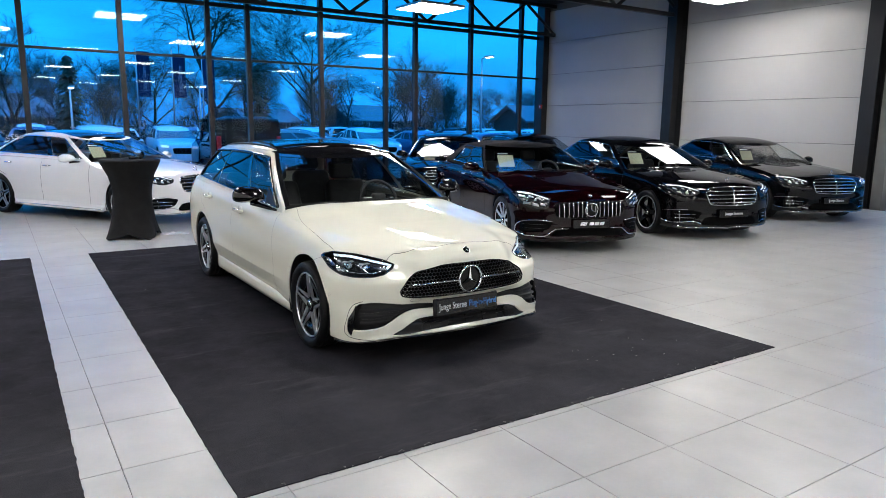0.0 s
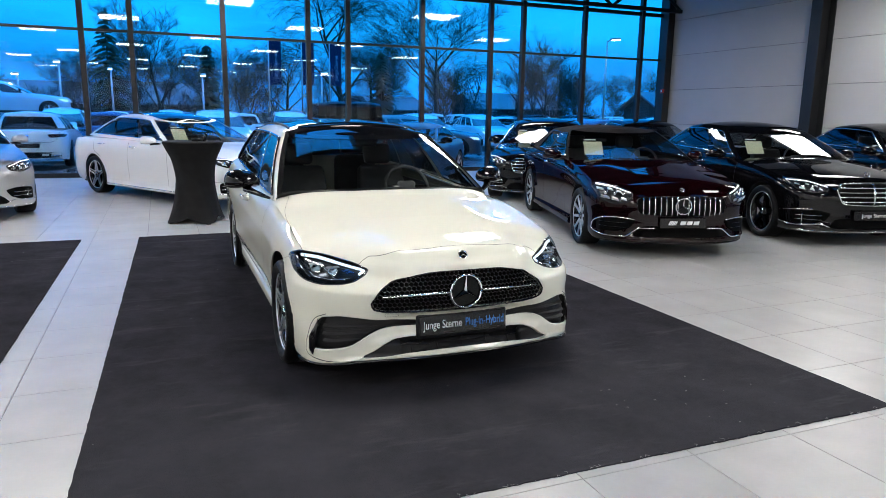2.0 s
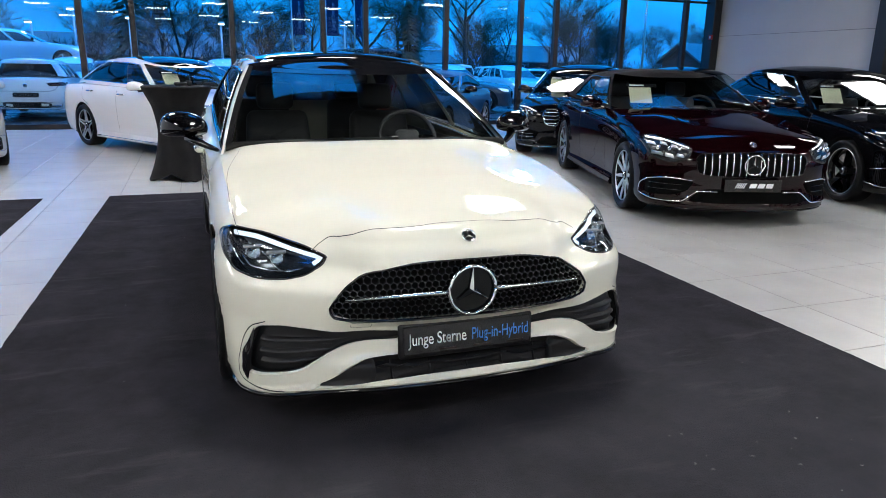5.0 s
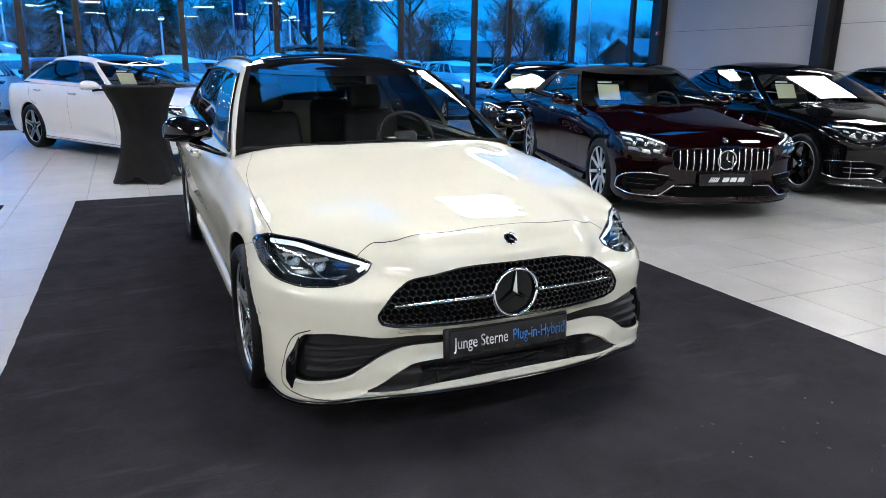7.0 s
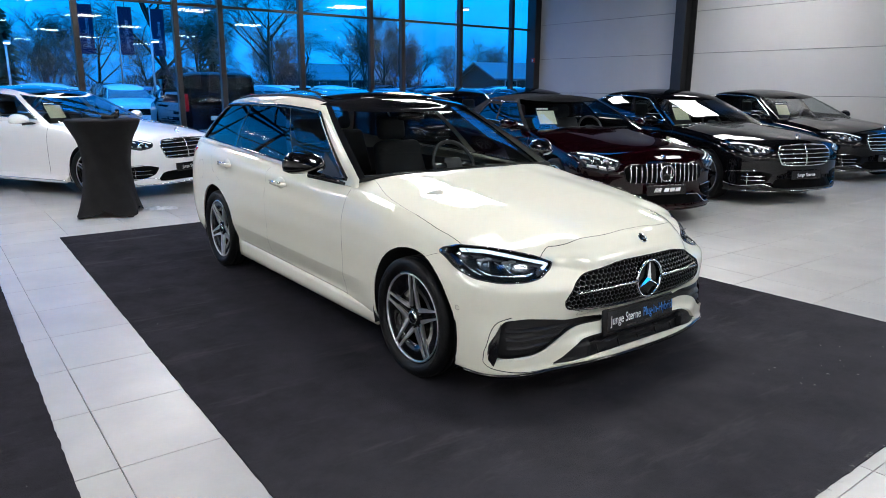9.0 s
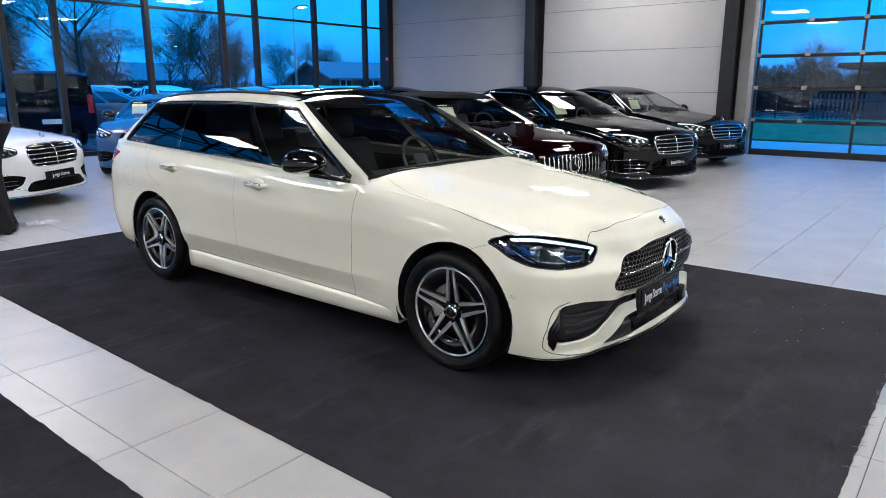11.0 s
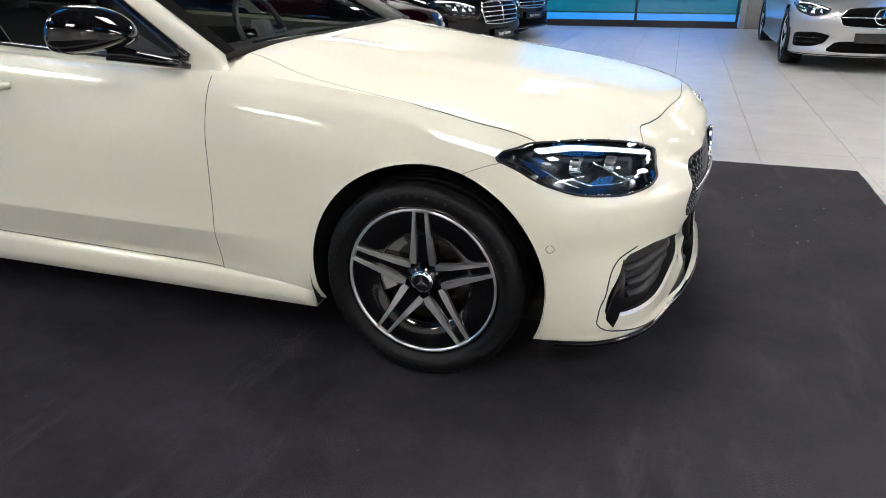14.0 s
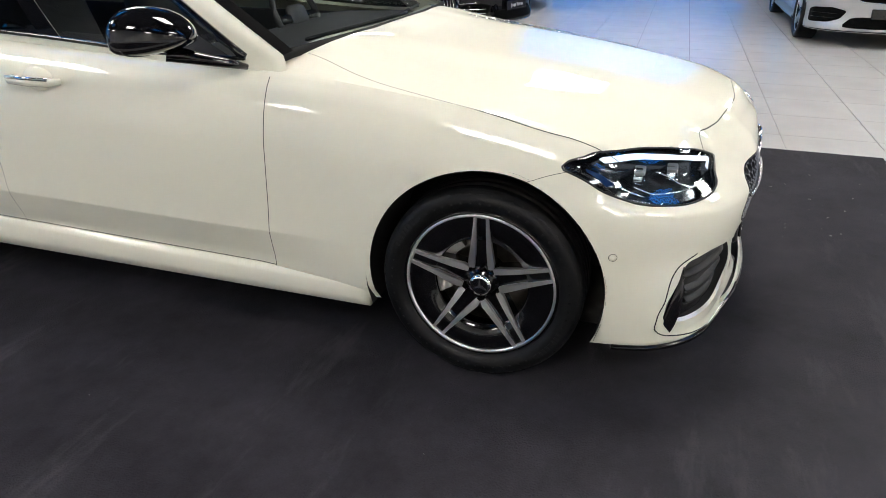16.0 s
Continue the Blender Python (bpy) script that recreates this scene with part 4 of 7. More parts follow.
def emblem(car, sk, x, z, r, way="front", off=0.012, flat=None):
    """A ring with three rays, as a plain shape."""
    c = Vector(flat) if flat else sk.put(x, z, way, off)
    e = new("emblem")
    e.parent = car
    e.location = c
    own = bmesh.new()
    tube([(r * math.cos(a), 0, r * math.sin(a)) for a in np.linspace(0, 2 * math.pi, 41)], r * (0.085 if r > 0.05 else 0.17), 8, own)
    part("ring", own, "chrome", e)
    own = bmesh.new()
    for k in range(3):
        a = math.pi / 2 + 2 * math.pi * k / 3
        d, q = Vector((math.cos(a), 0, math.sin(a))), Vector((-math.sin(a), 0, math.cos(a)))
        tip, s1, s2, mid = own.verts.new(d * r * 0.97), own.verts.new(q * r * 0.13 + d * r * 0.06), own.verts.new(-q * r * 0.13 + d * r * 0.06), own.verts.new(Vector((0, -r * 0.16, 0)))
        own.faces.new((tip, s1, mid))
        own.faces.new((mid, s2, tip))
    part("star", own, "chrome", e, smooth=False)
    if r > 0.05 or flat is None:
        own = revolve([(r * 0.10, r * 0.98), (r * 0.10, 0.0)], 40, "y")
        part("backing", own, "emblem_black", e)
    return e


def mirror(car, sk, p, side, m):
    """A rounded housing on a slim arm, the glass set into its back."""
    e = new("door_mirror")
    e.parent = car
    e.matrix_basis = pose(side * p["mirror"][0], p["mirror"][1], p["mirror"][2])
    rows = []
    a = np.linspace(0, 2 * math.pi, 28, endpoint=False)
    ca, sa = np.cos(a), np.sin(a)
    for t in list(np.linspace(0, 1, 12)) + [1.12, 1.22, 1.26]:
        k = max(0.06, math.sin(min(t, 1) * math.pi / 2) ** 0.62) if t <= 1 else 1 - 3.4 * (t - 1) ** 2
        y = -0.078 + 0.135 * t
        x = 0.124 * np.sign(ca) * np.abs(ca) ** 0.86 * k
        # taller towards the outer end, flat below
        z = np.where(sa > 0, 0.086 * np.abs(sa) ** 0.9, -0.046 * np.abs(sa) ** 0.5) * k * (1 + 0.14 * ca)
        rows.append(np.stack((side * (x + 0.012), np.full(28, y) + 0.030 * ca * k, z), 1))
    part("cap", grid_mesh(np.array(rows), closed=True), m, e)
    own = bmesh.new()
    own.faces.new([own.verts.new(Vector(v) * 0.96 + Vector((0, -0.008, 0))) for v in rows[-1]])
    part("mirror_glass", own, "chrome", e)
    seam = [tuple(Vector(v) * 1.004) for v in rows[9]]
    part("seam", tube([v for v in seam if v[2] < -0.012], 0.0022, 5), "matt_black", e)
    root = Vector((side * p["mirror_foot"][0], p["mirror_foot"][1], p["mirror_foot"][2])) - e.location
    own = bmesh.new()
    tube([root, root * 0.72 + Vector((0, 0.0, -0.012)), root * 0.35 + Vector((0, 0.01, -0.030)), Vector((-side * 0.01, 0.02, -0.047))], [0.010, 0.017, 0.022, 0.030], 10, own)
    for v in own.verts:
        v.co.z = (v.co.z + 0.05) * 0.92 - 0.05
    part("arm", own, "gloss_black", e)


def shell(car, b, paint, roof_paint, windows, p, roof_split=1, holes_front=()):
    """The painted shells and the panes. windows: (material, first column, last column, rows)."""
    low = grid_mesh(np.array(b.rows))
    n = len(b.bx)
    top = np.array([b.rows[-1]] + b.top)
    front = top[:, :b.i_cowl + 1]
    rear = top[:, b.i_deck:]
    grid_mesh(front, bm=low)
    if p["boot"]:
        grid_mesh(rear, bm=low)
    # the strip between shoulder and belt, and the cowl under the screen
    edge = b.rows[-1][b.i_cowl:(b.i_deck if p["boot"] else n - 1) + 1]
    inner = edge.copy()
    inner[:, 0] = np.maximum(inner[:, 0] - 0.075, 0)
    inner[:, 2] += 0.016
    if not p["boot"]:
        k = edge[:, 1] > p["belt"][3] - 0.1
        inner[k, 1] = np.minimum(inner[k, 1], p["belt"][3] - 0.02)
    grid_mesh(np.array([edge, inner]), bm=low)
    bmesh.ops.remove_doubles(low, verts=low.verts, dist=0.0008)
    both(low)
    bmesh.ops.recalc_face_normals(low, faces=low.faces)
    cut_arch(low, p.get("arch_y", 0), p["wz"], p["arch"])
    cut_arch(low, p["wb"], p["wz"], p["arch"])
    sk_bm = low.copy()
    up = np.array(b.up + b.lid)
    holes = {}
    for m, j0, j1, r0, r1 in windows:
        for i in range(r0, r1):
            for j in range(j0, j1):
                holes[i, j] = m
    ng = p["ng"] - 1
    black_front = lambda i, j: i >= ng and (i >= ng + roof_split or (p["dark_top"] and j < p["gf"] - 1))
    cab = grid_mesh(up, skip=lambda i, j: (i, j) in holes or black_front(i, j))
    both(cab)
    grid_mesh_all = grid_mesh(up)
    both(grid_mesh_all)
    bmesh.ops.recalc_face_normals(grid_mesh_all, faces=grid_mesh_all.faces)
    sk2 = Skin(grid_mesh_all)
    grid_mesh_all.free()
    bmesh.ops.recalc_face_normals(cab, faces=cab.faces)
    sk = Skin(sk_bm)
    sk_bm.free()
    for loop, depth in holes_front:
        cut_loop(low, sk, loop, depth)
    part("body", low, paint, car).data.set_sharp_from_angle(angle=radians(34))
    part("cabin_frame", cab, paint, car)
    lid = grid_mesh(up, skip=lambda i, j: not black_front(i, j))
    both(lid)
    part("roof", lid, roof_paint, car)
    for m, j0, j1, r0, r1 in windows:
        own = grid_mesh(up[r0:r1 + 1, j0:j1 + 1])
        if j0 == 0 or j1 == up.shape[1] - 1:
            both(own)
            halves = [own]
        else:
            other = own.copy()
            for v in other.verts:
                v.co.x = -v.co.x
            halves = [own, other]
        for h in halves:
            part("windscreen" if j0 == 0 else "window_pane", h, m, car)
    return sk, sk2, up


def cut_loop(bm, sk, loop, depth, shrink=0.0):
    """Opens a hole of the given outline in the front and turns its edge in."""
    loop = np.asarray(loop)
    k = len(loop)

    def within(x, z):
        hit = False
        for i in range(k):
            (x0, z0), (x1, z1) = loop[i], loop[(i + 1) % k]
            if (z0 > z) != (z1 > z) and x < (x1 - x0) * (z - z0) / (z1 - z0) + x0:
                hit = not hit
        return hit
    gone = []
    x0_, x1_, z0_, z1_ = loop[:, 0].min(), loop[:, 0].max(), loop[:, 1].min(), loop[:, 1].max()
    for f in bm.faces:
        c = f.calc_center_median()
        if c.y < -0.15 and x0_ < c.x < x1_ and z0_ < c.z < z1_ and f.normal.y < -0.05 and within(c.x, c.z):
            gone.append(f)
    seen = {v for f in gone for v in f.verts}
    bmesh.ops.delete(bm, geom=gone, context="FACES")
    rim = [v for v in seen if v.is_valid and v.is_boundary]
    for v in rim:
        best, where = 1e9, None
        for i in range(k):
            a, b = loop[i], loop[(i + 1) % k]
            ab = b - a
            t = np.clip(((v.co.x - a[0]) * ab[0] + (v.co.z - a[1]) * ab[1]) / (ab @ ab + 1e-12), 0, 1)
            q = a + t * ab
            d = (q[0] - v.co.x) ** 2 + (q[1] - v.co.z) ** 2
            if d < best:
                best, where = d, q
        v.co = sk.put(where[0], where[1], "front", 0.0)
    if not depth:
        return
    keep = set(rim)
    edges = [e for e in bm.edges if e.is_boundary and e.verts[0] in keep and e.verts[1] in keep]
    out = bmesh.ops.extrude_edge_only(bm, edges=edges)
    c = loop.mean(0)
    for v in [g for g in out["geom"] if isinstance(g, bmesh.types.BMVert)]:
        v.co.y += depth
        v.co.x += (c[0] - v.co.x) * 0.03
        v.co.z += (c[1] - v.co.z) * 0.06


def liners(car, p):
    for y in (0, p["wb"]):
        for sg in (-1, 1):
            rows = []
            for x in (p["hw"] - 0.03, p["hw"] - 0.42):
                a = np.linspace(-0.35, math.pi + 0.35, 24)
                rows.append(np.stack((np.full(24, sg * x), y + (p["arch"] + 0.012) * np.cos(a), p["wz"] + (p["arch"] + 0.012) * np.sin(a)), 1))
            own = grid_mesh(np.array(rows))
            a = np.linspace(0, 2 * math.pi, 24, endpoint=False)
            own.faces.new([own.verts.new((sg * (p["hw"] - 0.42), y + (p["arch"] + 0.012) * math.cos(t), max(0.16, p["wz"] + (p["arch"] + 0.012) * math.sin(t)))) for t in a])
            part("wheel_arch_liner", own, "liner", car)
    part("underbody", box(-p["hw"] + 0.16, p["hw"] - 0.16, p["yf"] + 0.42, p["yr"] - 0.42, 0.17, 0.26, 0.02), "liner", car)


def text_on(car, words, size, m, x, y, z, name="lettering", width=0.0):
    cu = bpy.data.curves.new(name, "FONT")
    cu.body, cu.size, cu.align_x, cu.extrude = words, size, "LEFT", 0.0006
    tmp = bpy.data.objects.new("tmp", cu)
    me = bpy.data.meshes.new_from_object(tmp)
    bpy.data.objects.remove(tmp)
    if width:
        xs = [v.co.x for v in me.vertices]
        k = width / (max(xs) - min(xs))
        for v in me.vertices:
            v.co.x = v.co.x * k
    me.materials.clear()
    me.materials.append(M[m])
    ob = new(name, me)
    ob.parent = car
    ob.matrix_basis = pose(x, y, z, 90, 0, 0)
    return ob


def ease(v, a, b):
    t = np.clip((v - a) / (b - a), 0, 1)
    return t * t * (3 - 2 * t)


def hero_nose(q):
    """Sweeps the lamps back, sets the plate recess in, brings the bonnet's tip forward, draws the wings in."""
    q = q.copy()
    x, y, z = np.abs(q[:, 0]), q[:, 1].copy(), q[:, 2]
    q[:, 1] += 0.084 * ease(z, 0.585, 0.675) * ease(x, 0.33, 0.52) * ease(y, -0.25, -0.55)
    q[:, 1] -= 0.045 * ease(z, 0.48, 0.32) * ease(x, 0.55, 0.80) * ease(y, -0.36, -0.48)
    q[:, 1] += 0.045 * ease(z, 0.30, 0.35) * ease(z, 0.49, 0.43) * ease(x, 0.56, 0.36)
    q[:, 1] -= 0.030 * ease(z, 0.66, 0.76) * ease(x, 0.35, 0.0) * ease(y, -0.45, -0.70)
    q[:, 0] *= 1 - 0.020 * ease(z, 0.50, 0.70) * ease(y, 0.30, -0.20)
    q[:, 2] += 0.020 * ease(y, 0.25, 0.64) * ease(x, 0.815, 0.71) * ease(x, 0.25, 0.62)
    return q


HERO = dict(
    warp=hero_nose, creases=(0.2795, 0.2845, 0.2855, 0.2905),
    nf=72, step=0.018, nv=56, nw=26, yf=-0.845, yr=3.91, df=0.62, dr=0.55, en=2.5, er=2.7, hw=0.912,
    plan=curve((-0.85, 1.0), (-0.2, 0.995), (0.6, 0.985), (1.5, 0.99), (2.8, 1.0), (3.9, 0.97)),
    shoulder=curve((-0.85, 0.760), (-0.6, 0.752), (-0.36, 0.775), (0.0, 0.848), (0.4, 0.902), (0.65, 0.922), (0.9, 0.920), (1.6, 0.948), (3.0, 1.002), (3.9, 1.032)),
    low=curve((-0.85, 0.228), (-0.80, 0.222), (-0.70, 0.202), (-0.5, 0.180), (-0.36, 0.176), (0, 0.205), (2.9, 0.21), (3.5, 0.25), (3.9, 0.30)),
    d_side=curve((0, 0.050), (0.08, 0.024), (0.2, 0.015), (0.45, 0.006), (0.7, 0.0), (0.82, 0.013), (0.93, 0.042), (1, 0.080)),
    d_front=curve((0, 0.030), (0.02, 0.024), (0.055, 0.036), (0.16, 0.036), (0.40, 0.040), (0.65, 0.030), (0.82, 0.046), (0.93, 0.075), (1, 0.115)),
    d_rear=curve((0, 0.06), (0.3, 0.0), (0.6, 0.02), (1, 0.10)),
    crease=lambda k, y: (0.034 * np.clip((0.285 - k) / 0.155, 0, 1) + 0.005 * np.exp(-((k - 0.40) / 0.10) ** 2)) * np.clip((y - 0.4) / 0.4, 0, 1) * np.clip((2.9 - y) / 0.5, 0, 1) - 0.017 * np.exp(-((k - 0.93) / 0.07) ** 2) * ease(y, 0.70, 1.15) * ease(y, 3.3, 2.7),
    cowl_side=0.70, cowl=0.60, deck_side=3.55, deck=3.6, lip=0.055, crown=3.4, boot=False,
    spine=curve((-0.74, 0.785), (-0.67, 0.812), (-0.5, 0.848), (0.0, 0.913), (0.4, 0.962), (0.62, 0.990), (3.9, 1.05)),
    dome=lambda k, y: 0.009 * ease(k, 0.34, 0.60) * np.clip((y + 0.55) / 0.4, 0, 1) * np.clip((0.75 - y) / 0.3, 0, 1),
    gf=22, gs=60, ge=2.3, ger=3.2, ng=17, nr=12, bulge=0.022,
    belt=(0.805, 0.575, 0.125, 3.72, 0.22, curve((0.56, 0.990), (0.60, 0.986), (0.64, 0.980), (0.68, 0.960), (0.73, 0.928), (0.9, 0.922), (1.6, 0.957), (3.0, 1.012), (3.8, 1.040))),
    roof=(0.60, 1.26, 0.24, 3.30, 0.16, curve((1.24, 1.345), (1.5, 1.380), (1.7, 1.400), (2.2, 1.412), (2.9, 1.397), (3.42, 1.35))),
    gplan=curve((0.6, 1.0), (1.5, 1.0), (2.6, 0.985), (3.7, 0.93)),
    rspine=curve((1.26, 1.36), (1.42, 1.418), (1.7, 1.465), (2.1, 1.482), (2.8, 1.47), (3.42, 1.40)),
    dark_top=True, arch_y=-0.008, wz=0.328, wb=2.865, arch=0.372, dash_z=0.925, roof_z=1.40,
    mirror=(0.975, 0.930, 1.036), mirror_foot=(0.822, 0.775, 0.928),
)


def even(half):
    """The closed line of the right half, given from top to bottom, and its mirror image."""
    return half + [(-x, z, r) for x, z, r in half[::-1]]


GRILLE = smooth_loop(even([(0.20, 0.694, 0.6), (0.385, 0.662, 0.5), (0.482, 0.600, 0.5), (0.528, 0.535, 0.5), (0.515, 0.497, 0.6), (0.440, 0.483, 0.5), (0.2, 0.474, 0.6)]), 110)
LOWER = smooth_loop(even([(0.30, 0.336, 0.5), (0.41, 0.328, 0.5), (0.465, 0.307, 0.5), (0.530, 0.256, 0.5), (0.595, 0.226, 0.15), (0.48, 0.231, 0.5), (0.34, 0.248, 0.5), (0.15, 0.257, 0.6)]), 110)


def side_loop(sg):
    return smooth_loop([(sg * x, z, r) for x, z, r in ((0.768, 0.446, 0.3), (0.684, 0.462, 0.5), (0.585, 0.455, 0.5), (0.483, 0.440, 0.5), (0.25, 0.424, 0.2), (0.25, 0.394, 0.2), (0.411, 0.394, 0.5), (0.477, 0.384, 0.5), (0.530, 0.360, 0.5), (0.617, 0.296, 0.5), (0.665, 0.280, 0.4), (0.785, 0.260, 0.3), (0.828, 0.268, 0.4), (0.826, 0.340, 0.5))], 110)


def lamp_loop(sg):
    return smooth_loop([(sg * x, z, r) for x, z, r in ((0.866, 0.724, 0.12), (0.852, 0.746, 0.5), (0.815, 0.767, 0.5), (0.69, 0.757, 0.6), (0.58, 0.732, 0.5), (0.508, 0.699, 0.2), (0.528, 0.670, 0.4), (0.586, 0.640, 0.6), (0.66, 0.625, 0.6), (0.76, 0.618, 0.6), (0.83, 0.628, 0.6), (0.862, 0.668, 0.6))], 90)


def hero_car():
    p = HERO
    car = thing("estate_car", "white estate car with black glass roof on the black carpet", "car")
    b = Body(p)
    gf, gs = p["gf"], p["gs"]
    ng = p["ng"]
    n = 2 * gf + gs

    def col(y, row):
        return int(np.argmin(np.abs(b.up[row][gf:gf + gs, 1] - y))) + gf
    wins = [("car_glass", 0, gf - 4, 0, ng - 1),
            ("car_glass", gf, col(1.72, 8), 1, ng - 3),
            ("priv_glass", col(1.80, 8), col(2.62, 8), 1, ng - 3),
            ("priv_glass", col(2.68, 8), col(3.30, 8), 1, ng - 3),
            ("priv_glass", n - gf + 6, n - 1, 1, ng - 2)]
    sk, sk2, up = shell(car, b, "white", "gloss_black", wins, p, 1, [(GRILLE, 0.022), (LOWER, 0.006)] + [(side_loop(sg), 0.008) for sg in (1, -1)] + [(lamp_loop(sg), 0.0) for sg in (1, -1)])
    liners(car, p)
    cabin(car, p)
    wm = wheel_meshes(0.321, 0.235, 0.245, "star5")
    for x in (-0.785, 0.785):
        for y in (0, p["wb"]):
            add_wheel(car, wm, x, y, 0.323, 176 if y else 0, "black five-double-spoke alloy wheel with polished faces")

    # screen edge bands and pillar trims
    for sg in (1, -1):
        f = np.array((sg, 1, 1))
        part("windscreen_edge", grid_mesh((up[0:ng, gf - 6:gf - 3] + np.array((0.0025, -0.0015, 0.002))) * f), "grille", car)
        # the pillar runs down into the wing
        foot = up[0, gf - 4:gf + 5]
        rows = [up[1, gf - 4:gf + 5], foot]
        for out, down in ((0.007, 0.014), (0.016, 0.032), (0.022, 0.060)):
            ahead = np.clip((0.76 - foot[:, 1]) / 0.12, 0, 1)
            rows.append(foot + np.stack((np.full(9, out * 0.8), -out * 1.4 * ahead, np.full(9, -down)), 1))
        part("pillar_foot", grid_mesh((np.array(rows) + np.array((0.001, 0, 0))) * f), "white", car)
    part("windscreen_header", both(grid_mesh(up[ng - 2:ng, 0:gf - 3] + np.array((0, -0.002, 0.002)))), "gloss_black", car)
    low = up[0, 0:gf - 3]
    rows = [low * 0.7 + up[1, 0:gf - 3] * 0.3 + np.array((0, -0.002, 0.002)), low + np.array((0, -0.003, 0.001)), low + np.array((0, 0.0, -0.02)), low + np.array((0, 0.06, -0.035))]
    part("cowl", both(grid_mesh(np.array(rows))), "liner", car)
    for sg in (1, -1):
        f = np.array((sg, 1, 1))
        for a, c in ((col(1.72, 8), col(1.80, 8)), (col(2.62, 8), col(2.68, 8))):
            own = grid_mesh(up[1:ng - 2, a:c + 1] * f + np.array((sg * 0.003, 0, 0)))
            part("pillar_trim", own, "gloss_black", car)
        # bright line round the side windows
        jj = range(gf, col(3.30, 8) + 1)
        loop = [up[1][j] * f + np.array((sg * 0.006, 0, 0.0)) for j in jj]
        part("window_trim", tube(loop, 0.008, 6), "gloss_black", car)
        loop = [up[r][col(3.30, 8)] * f for r in range(1, ng - 2)] + [up[ng - 3][j] * f for j in reversed(jj)] + [up[r][gf] * f for r in range(ng - 3, 0, -1)]
        part("window_trim", tube([v + np.array((sg * 0.004, 0, 0.002)) for v in loop], 0.0135, 6), "gloss_black", car)
        # roof rail
        j0, j1 = gf, gf + gs + 3
        rail = [up[ng][j] * f + np.array((-sg * 0.004, 0, 0.012 * math.sin(math.pi * min(1, max(0, (j - j0) / (j1 - 1 - j0)))) ** 0.3 - 0.004)) for j in range(j0, j1)]
        part("roof_rail", tube(rail, 0.011, 8), "matt_black", car)
        # sill skirt
        y = np.linspace(p["arch"] + 0.012, p["wb"] - p["arch"] - 0.012, 40)
        prof = ((-0.14, 0.176), (-0.050, 0.167), (-0.041, 0.171), (-0.036, 0.200), (-0.034, 0.236), (-0.038, 0.246), (-0.052, 0.253), (-0.08, 0.255))
        own = grid_mesh(np.array([[(sg * (p["hw"] * 0.985 + dx), t, z + max(0, z - 0.18) * 0.32 * (t - 0.4)) for dx, z in prof] for t in y]))
        for v_end in (own.verts[:len(prof)], own.verts[-len(prof):]) if own.verts.ensure_lookup_table() is None else ():
            own.faces.new(v_end)
        bmesh.ops.recalc_face_normals(own, faces=own.faces)
        part("side_skirt", own, "white", car)

    for way, sg in (("left", 1), ("right", -1)):
        for pts in ([(0.695, 0.93), (0.70, 0.7), (0.72, 0.45), (0.735, 0.262)], [(1.80, 0.985), (1.82, 0.7), (1.83, 0.45), (1.83, 0.262)], [(2.95, 1.02), (2.90, 0.85), (2.72, 0.75)], [(0.735, 0.267), (1.3, 0.280), (2.42, 0.304)], [(-0.262, 0.722), (-0.20, 0.706), (-0.13, 0.680)]):
            part("shut_line", sk.line(spaced(pts), way, 0.0026 if 0.6 < pts[0][0] < 0.8 else 0.0015), "matt_black", car)
        part("tail_light", sk.patch(smooth_loop([(3.36, 0.965, 0.3), (3.62, 0.985, 0.3), (3.80, 0.97, 0.3), (3.78, 0.87, 0.3), (3.55, 0.885, 0.3)], 32), way, 0.004, 4, 0.01), "tail", car)
        if sg < 0:
            part("fuel_flap", sk.line([(3.18 + 0.08 * math.cos(a), 0.80 + 0.08 * math.sin(a)) for a in np.linspace(0, 6.3, 30)], way, 0.0013), "matt_black", car)
        for y in (1.56, 2.56):
            h = new("door_handle")
            h.parent = car
            h.location = sk.put(y, 0.856 if y < 2 else 0.897, way, 0.0)
            h.scale = (1.1, 1.18, 1.18)
            own = bmesh.new()
            tube([(sg * 0.004, -0.085, 0.0), (sg * 0.032, -0.07, 0), (sg * 0.040, 0, 0.001), (sg * 0.032, 0.07, 0), (sg * 0.004, 0.085, 0.0)], [0.010, 0.013, 0.014, 0.013, 0.010], 8, own)
            part("grip", own, "white", h)
            own = bmesh.new()
            tube([(sg * 0.040, -0.075, 0.010), (sg * 0.050, 0, 0.011), (sg * 0.040, 0.075, 0.010)], 0.0055, 6, own)
            part("chrome_strip", own, "chrome", h, "chrome strip")
            own = revolve([(0.004 * sg, 0.0), (0.004 * sg, 0.052), (-0.004 * sg, 0.058)], 24)
            for v in own.verts:
                v.co.z *= 0.62
            part("recess", own, "white", h)
        own = sk.patch(smooth_loop([(-0.388 + 0.011 * math.cos(a), 0.482 + 0.011 * math.sin(a), 0.5) for a in np.linspace(0, 6.28, 9)[:-1]], 16), way, 0.001, 2, 0.004)
        part("parking_sensor", own, "white", car)
        own = sk.line([(-0.388 + 0.0115 * math.cos(a), 0.482 + 0.0115 * math.sin(a)) for a in np.linspace(0, 6.4, 20)], way, 0.0013)
        part("sensor_ring", own, "matt_black", car)
        mirror(car, sk, p, sg, "gloss_black")
        # triangle ahead of the front window
        own = bmesh.new()
        tri = [Vector(up[1][gf + 1]), Vector(up[1][gf + 7]), Vector(up[6][gf + 3])]
        own.faces.new([own.verts.new(Vector((sg * (v.x + 0.005), v.y, v.z))) for v in tri])
        part("mirror_triangle", own, "matt_black", car)

    # raised lip of the glass roof
    rows = []
